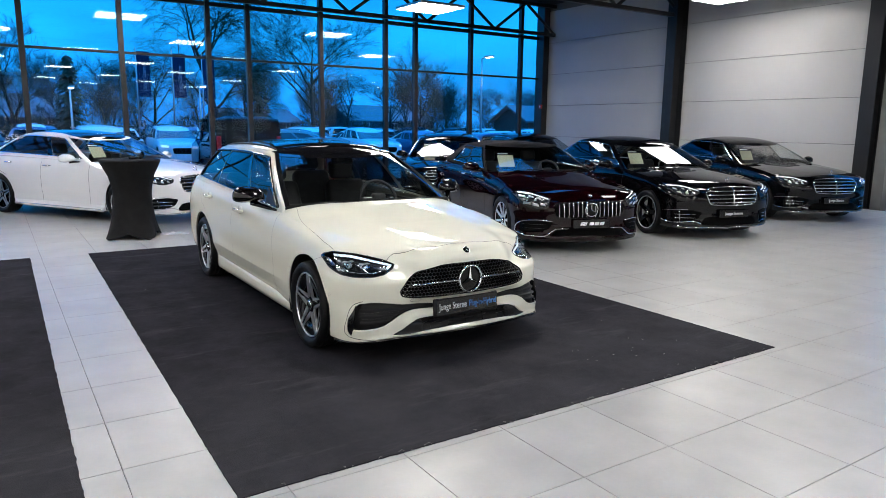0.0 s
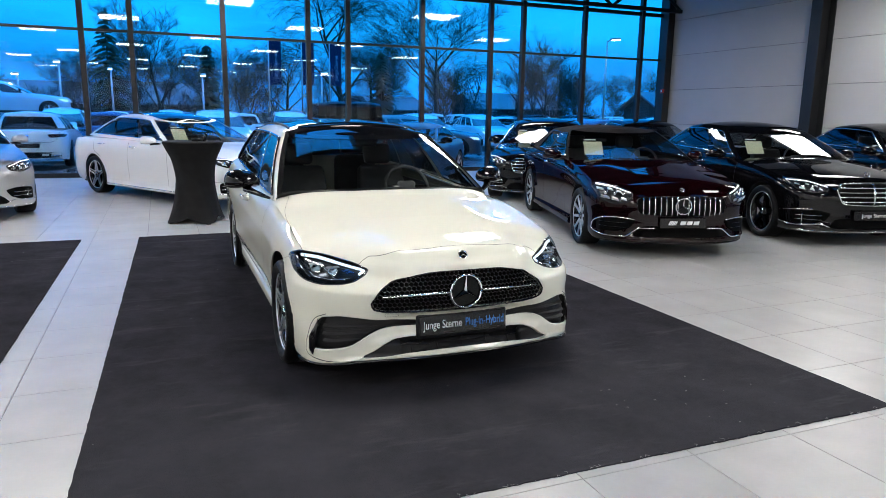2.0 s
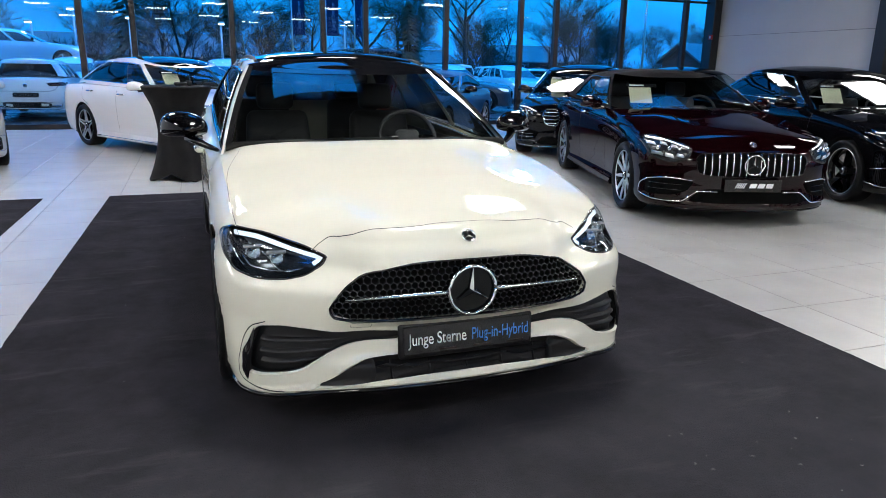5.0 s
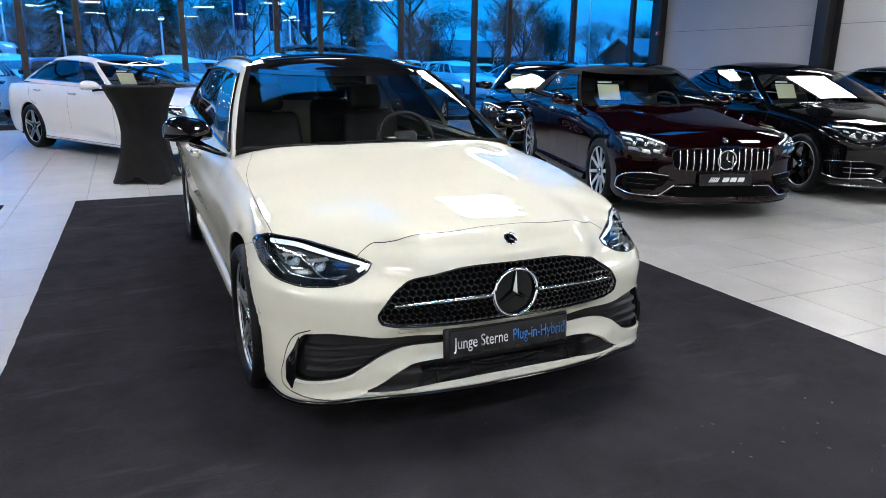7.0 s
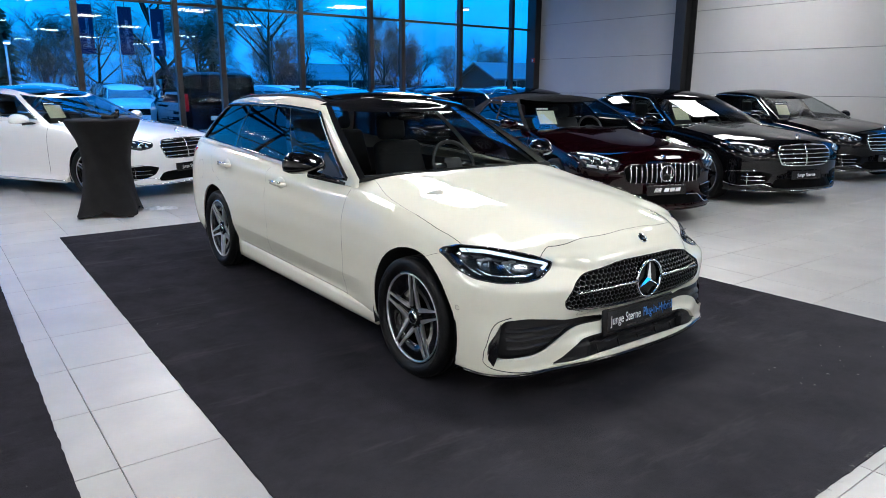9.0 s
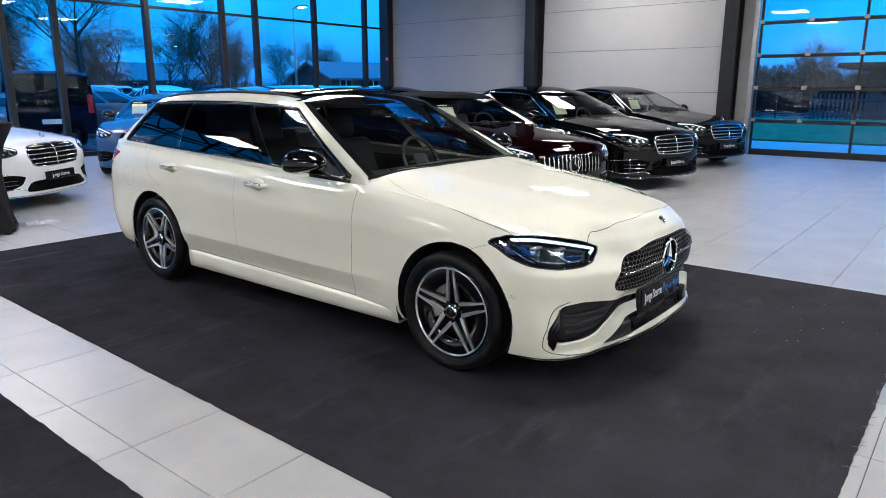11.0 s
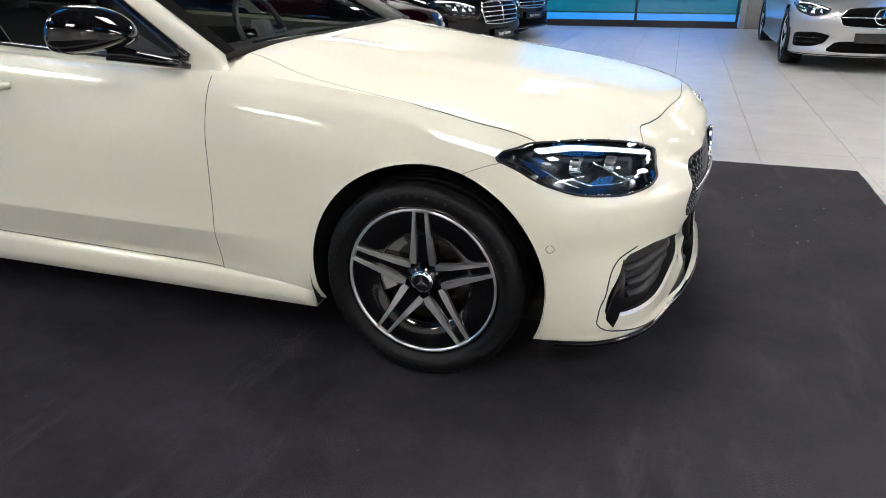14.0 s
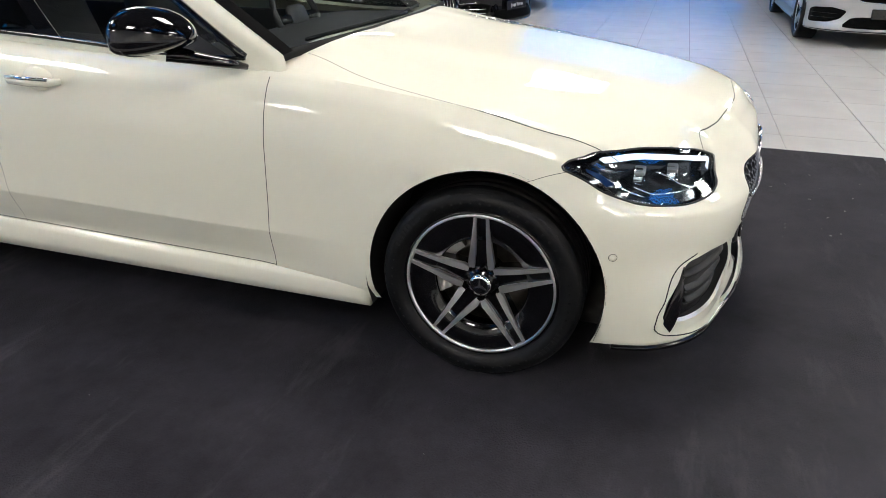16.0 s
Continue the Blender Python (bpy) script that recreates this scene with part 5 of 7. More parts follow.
    for x in np.linspace(-0.47, 0.47, 21):
        drop = -0.055 * (x / 0.6) ** 2
        rows.append([(x, y + 0.05 * (x / 0.47) ** 2, float(p["rspine"](y)) + dz + drop) for y, dz in ((1.46, 0.000), (1.466, 0.010), (1.50, 0.015), (1.60, 0.012), (1.70, 0.003))])
    part("sunroof_lip", grid_mesh(np.array(rows)), "gloss_black", car)

    # bonnet edges
    for sg in (1, -1):
        own = bmesh.new()
        sk.line(spaced([(sg * 0.705, 0.655), (sg * 0.728, 0.56), (sg * 0.768, 0.43), (sg * 0.798, 0.29), (sg * 0.814, 0.10), (sg * 0.816, -0.12), (sg * 0.808, -0.30), (sg * 0.80, -0.375)]), "top", 0.0019, bm=own)
        sk.line(spaced([(sg * 0.56, -0.602), (sg * 0.53, -0.590), (sg * 0.495, -0.582), (sg * 0.45, -0.608), (sg * 0.40, -0.638), (sg * 0.30, -0.668), (sg * 0.15, -0.692), (0, -0.692)], 60), "top", 0.0028, bm=own)
        part("bonnet_line", own, "matt_black", car)

    hero_front(car, sk, p, b)
    return car


def hero_front(car, sk, p, b):
    def tunnel(loop, inner, parent):
        """The black walls of an opening, from its painted edge inwards."""
        rows = [[tuple(sk.put(*q, "front", off)) for q in loop] for off in (-0.004, -0.02, inner)]
        part("tunnel", grid_mesh(np.array(rows), closed=True), "liner", parent)
    # grille
    loop = GRILLE
    part("grille_backing", sk.patch(loop, "front", -0.020, 6, 0.004), "grille", car)
    ring = np.vstack((loop, loop[:2]))
    part("grille_frame", sk.rod(ring, "front", 0.0055, -0.004), "gloss_black", car)
    own, tips = bmesh.new(), bmesh.new()

    def inside(x, z, pad):
        k, hit = len(loop), False
        for i in range(k):
            (x0, z0), (x1, z1) = loop[i], loop[(i + 1) % k]
            if (z0 > z) != (z1 > z) and x < (x1 - x0) * (z - z0) / (z1 - z0) + x0:
                hit = not hit
        return hit and np.min(np.hypot(loop[:, 0] - x, loop[:, 1] - z)) > pad
    # honeycomb: a star at each cell corner, its rays darkening towards the middle of each side
    a_ = 0.0150
    for r in range(-1, 12):
        for c in range(-22, 23):
            for odd in (0, 1):
                x = (c + 0.5 * (r % 2)) * a_ * 1.732
                z = 0.470 + r * 1.5 * a_ + (a_ if odd else 0)
                if not inside(x, z, 0.005) or math.hypot(x, z - 0.580) < 0.098:
                    continue
                o = sk.put(x, z, "front", -0.008)
                for k in range(3):
                    a = (-1 if odd == 0 else 1) * math.pi / 2 + 2 * math.pi * k / 3
                    a += math.pi
                    reach = a_ * 0.5
                    tip = sk.put(x + reach * math.cos(a), z + reach * math.sin(a), "front", -0.008)
                    d = (tip - o).normalized().cross(Vector((0, 1, 0))) * 0.0022
                    lift, deep = Vector((0, -0.004, 0)), Vector((0, 0.006, 0))
                    vs = [own.verts.new(v) for v in (o + d + deep, tip + d + deep, tip - d + deep, o - d + deep, o + lift, tip)]
                    own.faces.new((vs[0], vs[1], vs[5], vs[4]))
                    own.faces.new((vs[4], vs[5], vs[2], vs[3]))
                    e = o + (tip - o) * 0.80
                    vs = [tips.verts.new(v + Vector((0, -0.002, 0))) for v in (o + d * 0.5, e + d * 0.2, e - d * 0.2, o - d * 0.5, o + lift, e + lift * 0.4)]
                    tips.faces.new((vs[0], vs[1], vs[5], vs[4]))
                    tips.faces.new((vs[4], vs[5], vs[2], vs[3]))
    tagged(part("grille_pattern", own, "grille_net", car, smooth=False), "fine honeycomb black grille mesh", kind="stuff")
    tagged(part("grille_star_field", tips, "star_tips", car, smooth=False), "small silver stars on the grille mesh", kind="stuff")
    for sg in (-1, 1):
        bar = [(sg * x, 0.580 - 0.012 * ((x - 0.1) / 0.38) ** 2) for x in np.linspace(0.10, 0.470, 14)]
        part("grille_bar", tube([sk.put(*q, "front", 0.003) for q in bar], [0.010 - 0.005 * i / 13 for i in range(14)], 8), "satin_chrome", car, "polished crossbar of the grille")
    emblem(car, sk, 0, 0, 0.092, flat=(0, p["yf"] + 0.034, 0.578))
    e = emblem(car, sk, 0, 0.772, 0.024, off=0.004)
    e.rotation_euler = (radians(-42), 0, 0)
    part("tow_eye_cover", sk.line(smooth_loop([(-0.45, 0.478, 0.2), (-0.375, 0.472, 0.2), (-0.375, 0.452, 0.4), (-0.45, 0.456, 0.4)], 40), "front", 0.0018), "matt_black", car)

    # headlamps: a dark bowl, lamps in it, a clear cover
    for sg in (1, -1):
        lamp = new("headlight")
        lamp.parent = car
        loop = lamp_loop(sg)
        mid = (sg * 0.715, 0.690)
        part("housing", sk.patch(loop, "front", -0.045, 8, -0.046, centre=mid), "lamp_lens", lamp)
        part("cover", sk.patch(loop, "front", 0.003, 16, 0.005, centre=mid), "lamp_glass", lamp)
        ring = np.vstack((loop, loop[:2]))
        part("seal", sk.rod(ring, "front", 0.0032, 0.0), "matt_black", lamp)
        inner = np.array(mid) + (loop - np.array(mid)) * 0.955
        part("bezel", sk.line(np.vstack((inner, inner[:1])), "front", 0.010, -0.006), "gloss_black", lamp)
        top = spaced([(sg * 0.822, 0.749), (sg * 0.76, 0.748), (sg * 0.69, 0.737), (sg * 0.60, 0.714), (sg * 0.535, 0.697)], 24)
        part("daytime_light", sk.line(top, "front", 0.015, -0.010), "drl", lamp, "white light guide")
        hook = np.array([(sg * 0.530, 0.703), (sg * 0.534, 0.694), (sg * 0.546, 0.684), (sg * 0.562, 0.674)])
        part("daytime_light", sk.line(hook, "front", 0.013, -0.010), "drl", lamp, "white light guide")
        for x, z, r in ((0.770, 0.694, 0.023), (0.690, 0.686, 0.021)):
            c = sk.put(sg * x, z, "front", -0.022)
            own = revolve([(-0.012, 0.0), (-0.011, r * 0.5), (-0.006, r * 0.85), (0.0, r)], 20, "y")
            bmesh.ops.translate(own, verts=own.verts, vec=c)
            part("projector", own, "lamp_glass", lamp)
            own = revolve([(0.0, r * 1.0), (-0.004, r * 1.12), (0.0, r * 1.25), (0.02, r * 1.25)], 20, "y")
            bmesh.ops.translate(own, verts=own.verts, vec=c)
            part("projector_ring", own, "chrome", lamp)
            own = revolve([(0.010, 0.0), (0.006, r)], 20, "y")
            bmesh.ops.translate(own, verts=own.verts, vec=c)
            part("projector_bowl", own, "chrome", lamp)
            own = box(-0.036, 0.036, -0.010, 0.020, 0.018, 0.026, 0.003)
            bmesh.ops.translate(own, verts=own.verts, vec=c)
            part("projector_brow", own, "star_tips", lamp, smooth=False)
        for pts, w in (([(0.80, 0.672), (0.775, 0.652), (0.71, 0.650), (0.64, 0.655), (0.60, 0.662)], 0.006), ([(0.735, 0.704), (0.72, 0.690), (0.67, 0.652), (0.63, 0.652)], 0.007), ([(0.84, 0.700), (0.82, 0.668), (0.80, 0.650)], 0.005)):
            part("reflector_blade", sk.rod(spaced([(sg * a, z) for a, z in pts], 16), "front", w / 2, -0.014), "chrome", lamp)
        part("side_reflector", sk.line(spaced([(sg * 0.860, 0.722), (sg * 0.850, 0.700), (sg * 0.845, 0.680)], 8), "front", 0.022, -0.012), "lamp_blue", lamp)

    # lower intakes, white blade, splitter
    for sg in (1, -1):
        loop = side_loop(sg)
        vent = part("side_intake", sk.patch(loop, "front", -0.034, 6, 0.004, centre=(sg * 0.64, 0.38)), "matt_black", car, "black side air intake")
        tunnel(loop, -0.036, vent)
        for k, (xa, xb, za, zb) in enumerate(((0.775, 0.56, 0.310, 0.330), (0.775, 0.50, 0.352, 0.366), (0.77, 0.44, 0.396, 0.404))):
            rows = []
            for t in np.linspace(0, 1, 16):
                x, z = sg * (xa + (xb - xa) * t), za + (zb - za) * t ** 1.5
                q = 1 - t ** 3
                rows.append([tuple(sk.put(x, z + dz * q, "front", -0.034 + 0.016 * dy * q)) for dz, dy in ((0.016, 0.0), (0.006, 0.9), (0.0, 1.0), (-0.005, 0.9), (-0.008, 0.0))])
            part("vane", grid_mesh(np.array(rows)), "matt_black", vent)
        arc = spaced([(sg * 0.74, 0.466), (sg * 0.786, 0.440), (sg * 0.814, 0.392), (sg * 0.829, 0.335), (sg * 0.836, 0.285), (sg * 0.836, 0.252), (sg * 0.827, 0.228), (sg * 0.805, 0.213), (sg * 0.75, 0.207), (sg * 0.60, 0.212)], 60)
        part("intake_arc", sk.rod(arc, "front", 0.0024, -0.0008), "matt_black", car)
        slot = smooth_loop([(sg * x, z, r) for x, z, r in ((0.776, 0.440, 0.1), (0.818, 0.340, 0.5), (0.826, 0.262, 0.5), (0.808, 0.226, 0.1), (0.802, 0.262, 0.5), (0.798, 0.340, 0.5))], 60)
        part("air_curtain_fin", sk.patch(slot, "front", 0.0022, 3, 0.012, centre=(sg * 0.815, 0.30)), "gloss_black", car)
    mid = part("lower_intake", sk.patch(LOWER, "front", -0.045, 6, 0.004, centre=(0, 0.29)), "matt_black", car, "black lower air intake")
    tunnel(LOWER, -0.048, mid)
    for x in (-0.30, -0.15, 0.0, 0.15, 0.30):
        part("rib", tube([sk.put(x, 0.250, "front", -0.036), sk.put(x, 0.335, "front", -0.036)], 0.005, 5), "matt_black", mid)
    for sg in (1, -1):
        cheek = smooth_loop([(sg * x, z, r) for x, z, r in ((0.365, 0.332, 0.2), (0.41, 0.326, 0.5), (0.463, 0.305, 0.5), (0.528, 0.256, 0.5), (0.588, 0.228, 0.15), (0.48, 0.233, 0.5), (0.365, 0.246, 0.2))], 60)
        part("intake_cheek", sk.patch(cheek, "front", -0.012, 4, 0.03, centre=(sg * 0.45, 0.26)), "matt_black", mid)
    rows = []
    base = [(Vector(v), Vector((nx, ny, 0))) for v, nx, ny in zip(b.rows[0], b.nx, b.ny) if v[1] < -0.40]
    for v, nrm in [(Vector((-q.x, q.y, q.z)), Vector((-k.x, k.y, 0))) for q, k in base[::-1]] + base[1:]:
        rows.append([tuple(v + Vector((0, 0, 0.002))), tuple(v + nrm * 0.010), tuple(v + nrm * 0.010 + Vector((0, 0, -0.012))), tuple(v - nrm * 0.05 + Vector((0, 0, -0.016)))])
    part("front_splitter", grid_mesh(np.array(rows)), "gloss_black", car, "thin black front lip")

    # show plate
    plate = new("show_plate")
    plate.parent = car
    y = p["yf"] + 0.066
    plate.matrix_basis = pose(0, y, 0.390, -4)
    part("panel", box(-0.26, 0.26, -0.006, 0.004, -0.056, 0.056, 0.004), "plate", plate, smooth=False)
    own = box(-0.275, 0.275, 0.004, 0.03, -0.075, 0.065, 0.01)
    part("holder", own, "matt_black", plate)
    text_on(plate, "Junge Sterne", 0.066, "ink_white", -0.240, -0.0075, -0.018, width=0.232)
    text_on(plate, "Plug-in-Hybrid", 0.066, "ink_blue", 0.010, -0.0075, -0.018, width=0.236)
    for x in (-0.12, 0.02, 0.16):
        part("small_print", box(x, x + 0.07, -0.0075, -0.006, -0.048, -0.040), "steel", plate, smooth=False)


hero = hero_car()


# ---- the other cars ----
def saloon(**k):
    wb, yf, hw, h, tail = k["wb"], k["yf"], k["hw"], k["h"], k["tail"]
    yr = wb + tail
    s, c = k.get("nose", 0.80), k.get("belt_z", 0.96)
    brow = k.get("brow", 0.185)
    d = dict(
        nf=18, step=0.045, nv=20, nw=9, yf=yf, yr=yr, df=0.62, dr=0.55, en=2.6, er=2.7, hw=hw,
        plan=curve((yf, 1.0), (0.6, 0.985), (1.5, 0.99), (wb, 1.0), (yr, 0.95)),
        shoulder=curve((yf, s - 0.03), (yf + 0.25, s - 0.035), (-0.3, s + 0.0), (0.0, s + 0.055), (0.5, c - 0.03), (0.8, c), (1.7, c + 0.025), (wb, c + 0.04), (yr, c + 0.01)),
        low=curve((yf, k.get("low", 0.18)), (0, 0.19), (wb, 0.20), (yr, 0.28)),
        d_side=curve((0, 0.055), (0.08, 0.03), (0.2, 0.022), (0.45, 0.010), (0.7, 0.0), (0.82, 0.008), (0.93, 0.03), (1, 0.065)),
        d_front=curve((0, 0.03), (0.07, 0.0), (0.2, 0.02), (0.40, 0.03), (0.65, 0.022), (0.82, 0.04), (0.93, 0.07), (1, 0.12)),
        d_rear=curve((0, 0.06), (0.3, 0.0), (0.6, 0.02), (1, 0.08)),
        crease=lambda q, y: 0.009 * np.exp(-((q - 0.22) / 0.07) ** 2) * np.clip((y - 0.4) / 0.4, 0, 1) * np.clip((wb - y) / 0.5, 0, 1),
        cowl_side=0.82, cowl=0.66, deck_side=yr - 0.62, deck=yr - 0.72, lip=0.055, crown=2.3, boot=True,
        spine=curve((yf + 0.1, s - 0.005), (yf + 0.18, s + 0.02), (yf + 0.35, s + 0.055), (0.0, s + 0.115), (0.4, c + 0.0), (0.66, c + 0.025), (yr - 0.75, c + 0.07), (yr - 0.1, c + 0.055), (yr, c + 0.02)),
        dome=lambda q, y: 0.010 * np.exp(-((q - 0.5) / 0.13) ** 2) * np.clip((y + 0.55) / 0.4, 0, 1) * (y < 0.7),
        gf=14, gs=36, ge=2.6, ger=2.6, ng=9, nr=7, bulge=0.022,
        belt=(hw - k.get("tuck", 0.095), 0.64, 0.17, yr - 0.50, 0.30, curve((0.6, c), (0.9, c + 0.005), (1.7, c + 0.03), (yr - 0.66, c + 0.075))),
        roof=(hw * 0.665, 1.38, 0.28, k.get("roof_end", yr - 1.3), 0.30, curve((1.36, h - brow), (1.6, h - brow * 0.65), (1.95, h - 0.074), (2.35, h - 0.060), (2.75, h - 0.085), (yr - 1.3, h - 0.18))),
        gplan=curve((0.6, 1.0), (1.5, 1.0), (2.6, 0.985), (yr - 0.6, 0.90)),
        rspine=curve((1.36, h - brow + 0.040), (1.6, h - brow * 0.65 + 0.056), (1.95, h - 0.014), (2.3, h), (2.7, h - 0.025), (yr - 1.3, h - 0.14)),
        dark_top=False, wz=k.get("wz", 0.345), wb=wb, arch=0.385, dash_z=c - 0.03, roof_z=h - 0.05,
        mirror=(hw + 0.06, 1.06, c + 0.05), mirror_foot=(hw - 0.075, 0.98, c + 0.005),
    )
    return d


def price_sheet(car, p, x):
    """A price sheet behind the screen, on a dark header strip."""
    s = new("price_sheet")
    s.parent = car
    y0, z0, y1, z1 = p["belt"][1] + 0.02, p["dash_z"] + 0.03, p["roof"][1], p["roof_z"] - 0.05
    lean = math.degrees(math.atan2(y1 - y0, z1 - z0))
    s.matrix_basis = pose(x, y0 + 0.43, z0 + 0.06, -lean * 0.55)
    part("sheet", box(-0.13, 0.13, -0.001, 0.001, 0.0, 0.21), "paper", s, smooth=False)
    part("header", box(-0.15, 0.20, -0.002, 0.000, 0.215, 0.262), "plate", s, smooth=False)
    part("header_print", box(-0.12, 0.05, -0.003, -0.002, 0.228, 0.248), "ink_white", s, smooth=False)


def name_plate(car, p, words, y, z):
    plate = new("show_plate")
    plate.parent = car
    plate.matrix_basis = pose(0, y, z, -4)
    part("panel", box(-0.26, 0.26, -0.006, 0.02, -0.056, 0.056, 0.004), "plate", plate, smooth=False)
    if words == "bars":
        # a logo as plain slanted strokes and blocks
        for i in range(5):
            own = box(-0.006, 0.006, -0.008, -0.006, -0.022, 0.022)
            for v in own.verts:
                v.co.x += v.co.z * 0.55
            part("stroke", own, "ink_white", plate, smooth=False).location = (-0.15 + i * 0.018, 0, 0)
        for i, x in enumerate((0.0, 0.075, 0.15)):
            own = box(x - 0.030, x + 0.030, -0.008, -0.006, -0.020, 0.020)
            for v in own.verts:
                v.co.x += v.co.z * 0.35
            part("block", own, "ink_white", plate, smooth=False)
    elif words:
        ob = text_on(plate, words, 0.062, "ink_white", -0.16, -0.0075, -0.018)
    for x in (-0.16, -0.02, 0.12):
        part("small_print", box(x, x + 0.06, -0.0075, -0.006, -0.048, -0.041), "steel", plate, smooth=False)


def car_face(car, sk, p, style):
    s = p["shoulder"](p["yf"]) + 0.03
    hw = p["hw"]
    if style == "limousine":
        loop = smooth_loop([(-0.46, s - 0.13, 0.35), (-0.40, s - 0.055, 0.3), (0, s - 0.035, 0.9), (0.40, s - 0.055, 0.3), (0.46, s - 0.13, 0.35), (0.40, s - 0.295, 0.4), (0, s - 0.315, 0.9), (-0.40, s - 0.295, 0.4)], 64)
        bars = [s - 0.10, s - 0.155, s - 0.21, s - 0.265]
    elif style == "vertical":
        loop = smooth_loop([(-0.51, s - 0.185, 0.4), (-0.47, s - 0.135, 0.4), (0, s - 0.115, 0.9), (0.47, s - 0.135, 0.4), (0.51, s - 0.185, 0.4), (0.48, s - 0.32, 0.4), (0, s - 0.35, 0.9), (-0.48, s - 0.32, 0.4)], 64)
        bars = []
    else:
        loop = smooth_loop([(-0.44, s - 0.17, 0.4), (-0.36, s - 0.075, 0.4), (0, s - 0.055, 0.9), (0.36, s - 0.075, 0.4), (0.44, s - 0.17, 0.4), (0.40, s - 0.27, 0.4), (0, s - 0.29, 0.9), (-0.40, s - 0.27, 0.4)], 64)
        bars = [s - 0.175]
    g = part("grille", sk.patch(loop, "front", 0.002, 5, 0.01), "grille", car, "black grille with chrome bars")
    part("grille_frame", sk.rod(np.vstack((loop, loop[:2])), "front", 0.009 if style == "limousine" else 0.006, 0.003), "gloss_black" if style == "vertical" else "chrome", g)

    def span(z):
        x = [a + (b - a) * (z - c) / (d - c) for (a, c), (b, d) in zip(loop, np.roll(loop, -1, 0)) if (c > z) != (d > z)]
        return max(x) - 0.012
    for z in bars:
        w = span(z)
        part("bar", sk.rod([(x, z) for x in np.linspace(-w, w, 17)], "front", 0.0085, 0.007), "chrome", g)
    if style == "limousine":
        part("bar", sk.rod([(0, z) for z in np.linspace(s - 0.30, s - 0.045, 7)], "front", 0.010, 0.008), "chrome", g)
    if style == "vertical":
        for i in range(-7, 8):
            x = i * 0.062
            lo, hi = s - 0.342 + 0.022 * (x / 0.44) ** 2, s - 0.122 - 0.020 * (x / 0.44) ** 2
            if 0.02 < abs(x) < 0.46:
                part("bar", sk.rod([(x, z) for z in np.linspace(lo, hi, 7)], "front", 0.007, 0.008), "chrome", g)
    if style != "limousine":
        emblem(car, sk, 0, s - (0.228 if style == "vertical" else 0.165), 0.088, off=0.014)
        if style == "vertical":
            e = emblem(car, sk, 0, s - 0.055, 0.026, off=0.004)
            e.rotation_euler = (radians(-50), 0, 0)
    else:
        e = emblem(car, sk, 0, 0, 0.036, flat=(0, p["yf"] + 0.20, s + 0.052))
    for sg in (1, -1):
        lamp = new("headlight")
        deep = 0.235 if style == "vertical" else 0.180
        lamp.parent = car
        loop = smooth_loop([(sg * (hw - 0.035), s - 0.035, 0.15), (sg * (hw - 0.13), s - 0.005, 0.4), (sg * 0.66, s - 0.045, 0.7), (sg * 0.535, s - 0.085, 0.25), (sg * 0.565, s - deep * 0.80, 0.6), (sg * 0.72, s - deep, 0.7), (sg * 0.86, s - deep * 0.72, 0.6)], 48)
        part("housing", sk.patch(loop, "front", 0.004, 5, 0.012, centre=(sg * 0.72, s - 0.09)), "lamp_lens", lamp)
        part("daytime_light", sk.line(spaced([(sg * (hw - 0.08), s - 0.03), (sg * 0.76, s - 0.035), (sg * 0.64, s - 0.07), (sg * 0.565, s - 0.095)], 14), "front", 0.012, 0.0062), "drl", lamp)
        for x, r in ((0.79, 0.026), (0.71, 0.024), (0.635, 0.018)):
            c = sk.put(sg * x, s - 0.105, "front", 0.002)
            own = revolve([(-0.016, 0.0), (-0.012, r * 0.6), (0.0, r)], 12, "y")
            bmesh.ops.translate(own, verts=own.verts, vec=c)
            part("projector", own, "chrome", lamp)
        # faceted reflectors below and between the projectors
        for x, z, w, hh in ((0.83, 0.075, 0.030, 0.012), (0.75, 0.072, 0.026, 0.010), (0.675, 0.088, 0.024, 0.010), (0.80, deep * 0.66, 0.040, 0.016), (0.715, deep * 0.72, 0.034, 0.017), (0.635, deep * 0.70, 0.030, 0.014)):
            w, hh = (w, hh) if style == "vertical" else (w * 0.6, hh * 0.6)
            q = [sk.put(sg * (x + a * w), s - z + c * hh + a * 0.006, "front", d) for a, c, d in ((-1, -1, 0.003), (1, -1, 0.003), (0.8, 1, 0.014), (-0.8, 1, 0.014), (0, -0.1, 0.017))]
            own = bmesh.new()
            vs = [own.verts.new(v) for v in q]
            for i in range(4):
                own.faces.new((vs[i], vs[(i + 1) % 4], vs[4]))
            part("reflector", own, "machined", lamp, smooth=False)
        loop = smooth_loop([(sg * 0.86, 0.44, 0.5), (sg * 0.66, 0.455, 0.4), (sg * 0.50, 0.42, 0.4), (sg * 0.56, 0.33, 0.4), (sg * 0.68, 0.285, 0.4), (sg * 0.86, 0.275, 0.3)], 48)
        vent = part("side_intake", sk.patch(loop, "front", 0.003, 4, 0.02), "grille", car, "black side air intake")
        for z in (0.335, 0.385):
            part("vane", sk.rod([(sg * x, z) for x in np.linspace(0.84, 0.60, 9)], "front", 0.004, 0.004), "chrome" if style == "limousine" else "gloss_black", vent)
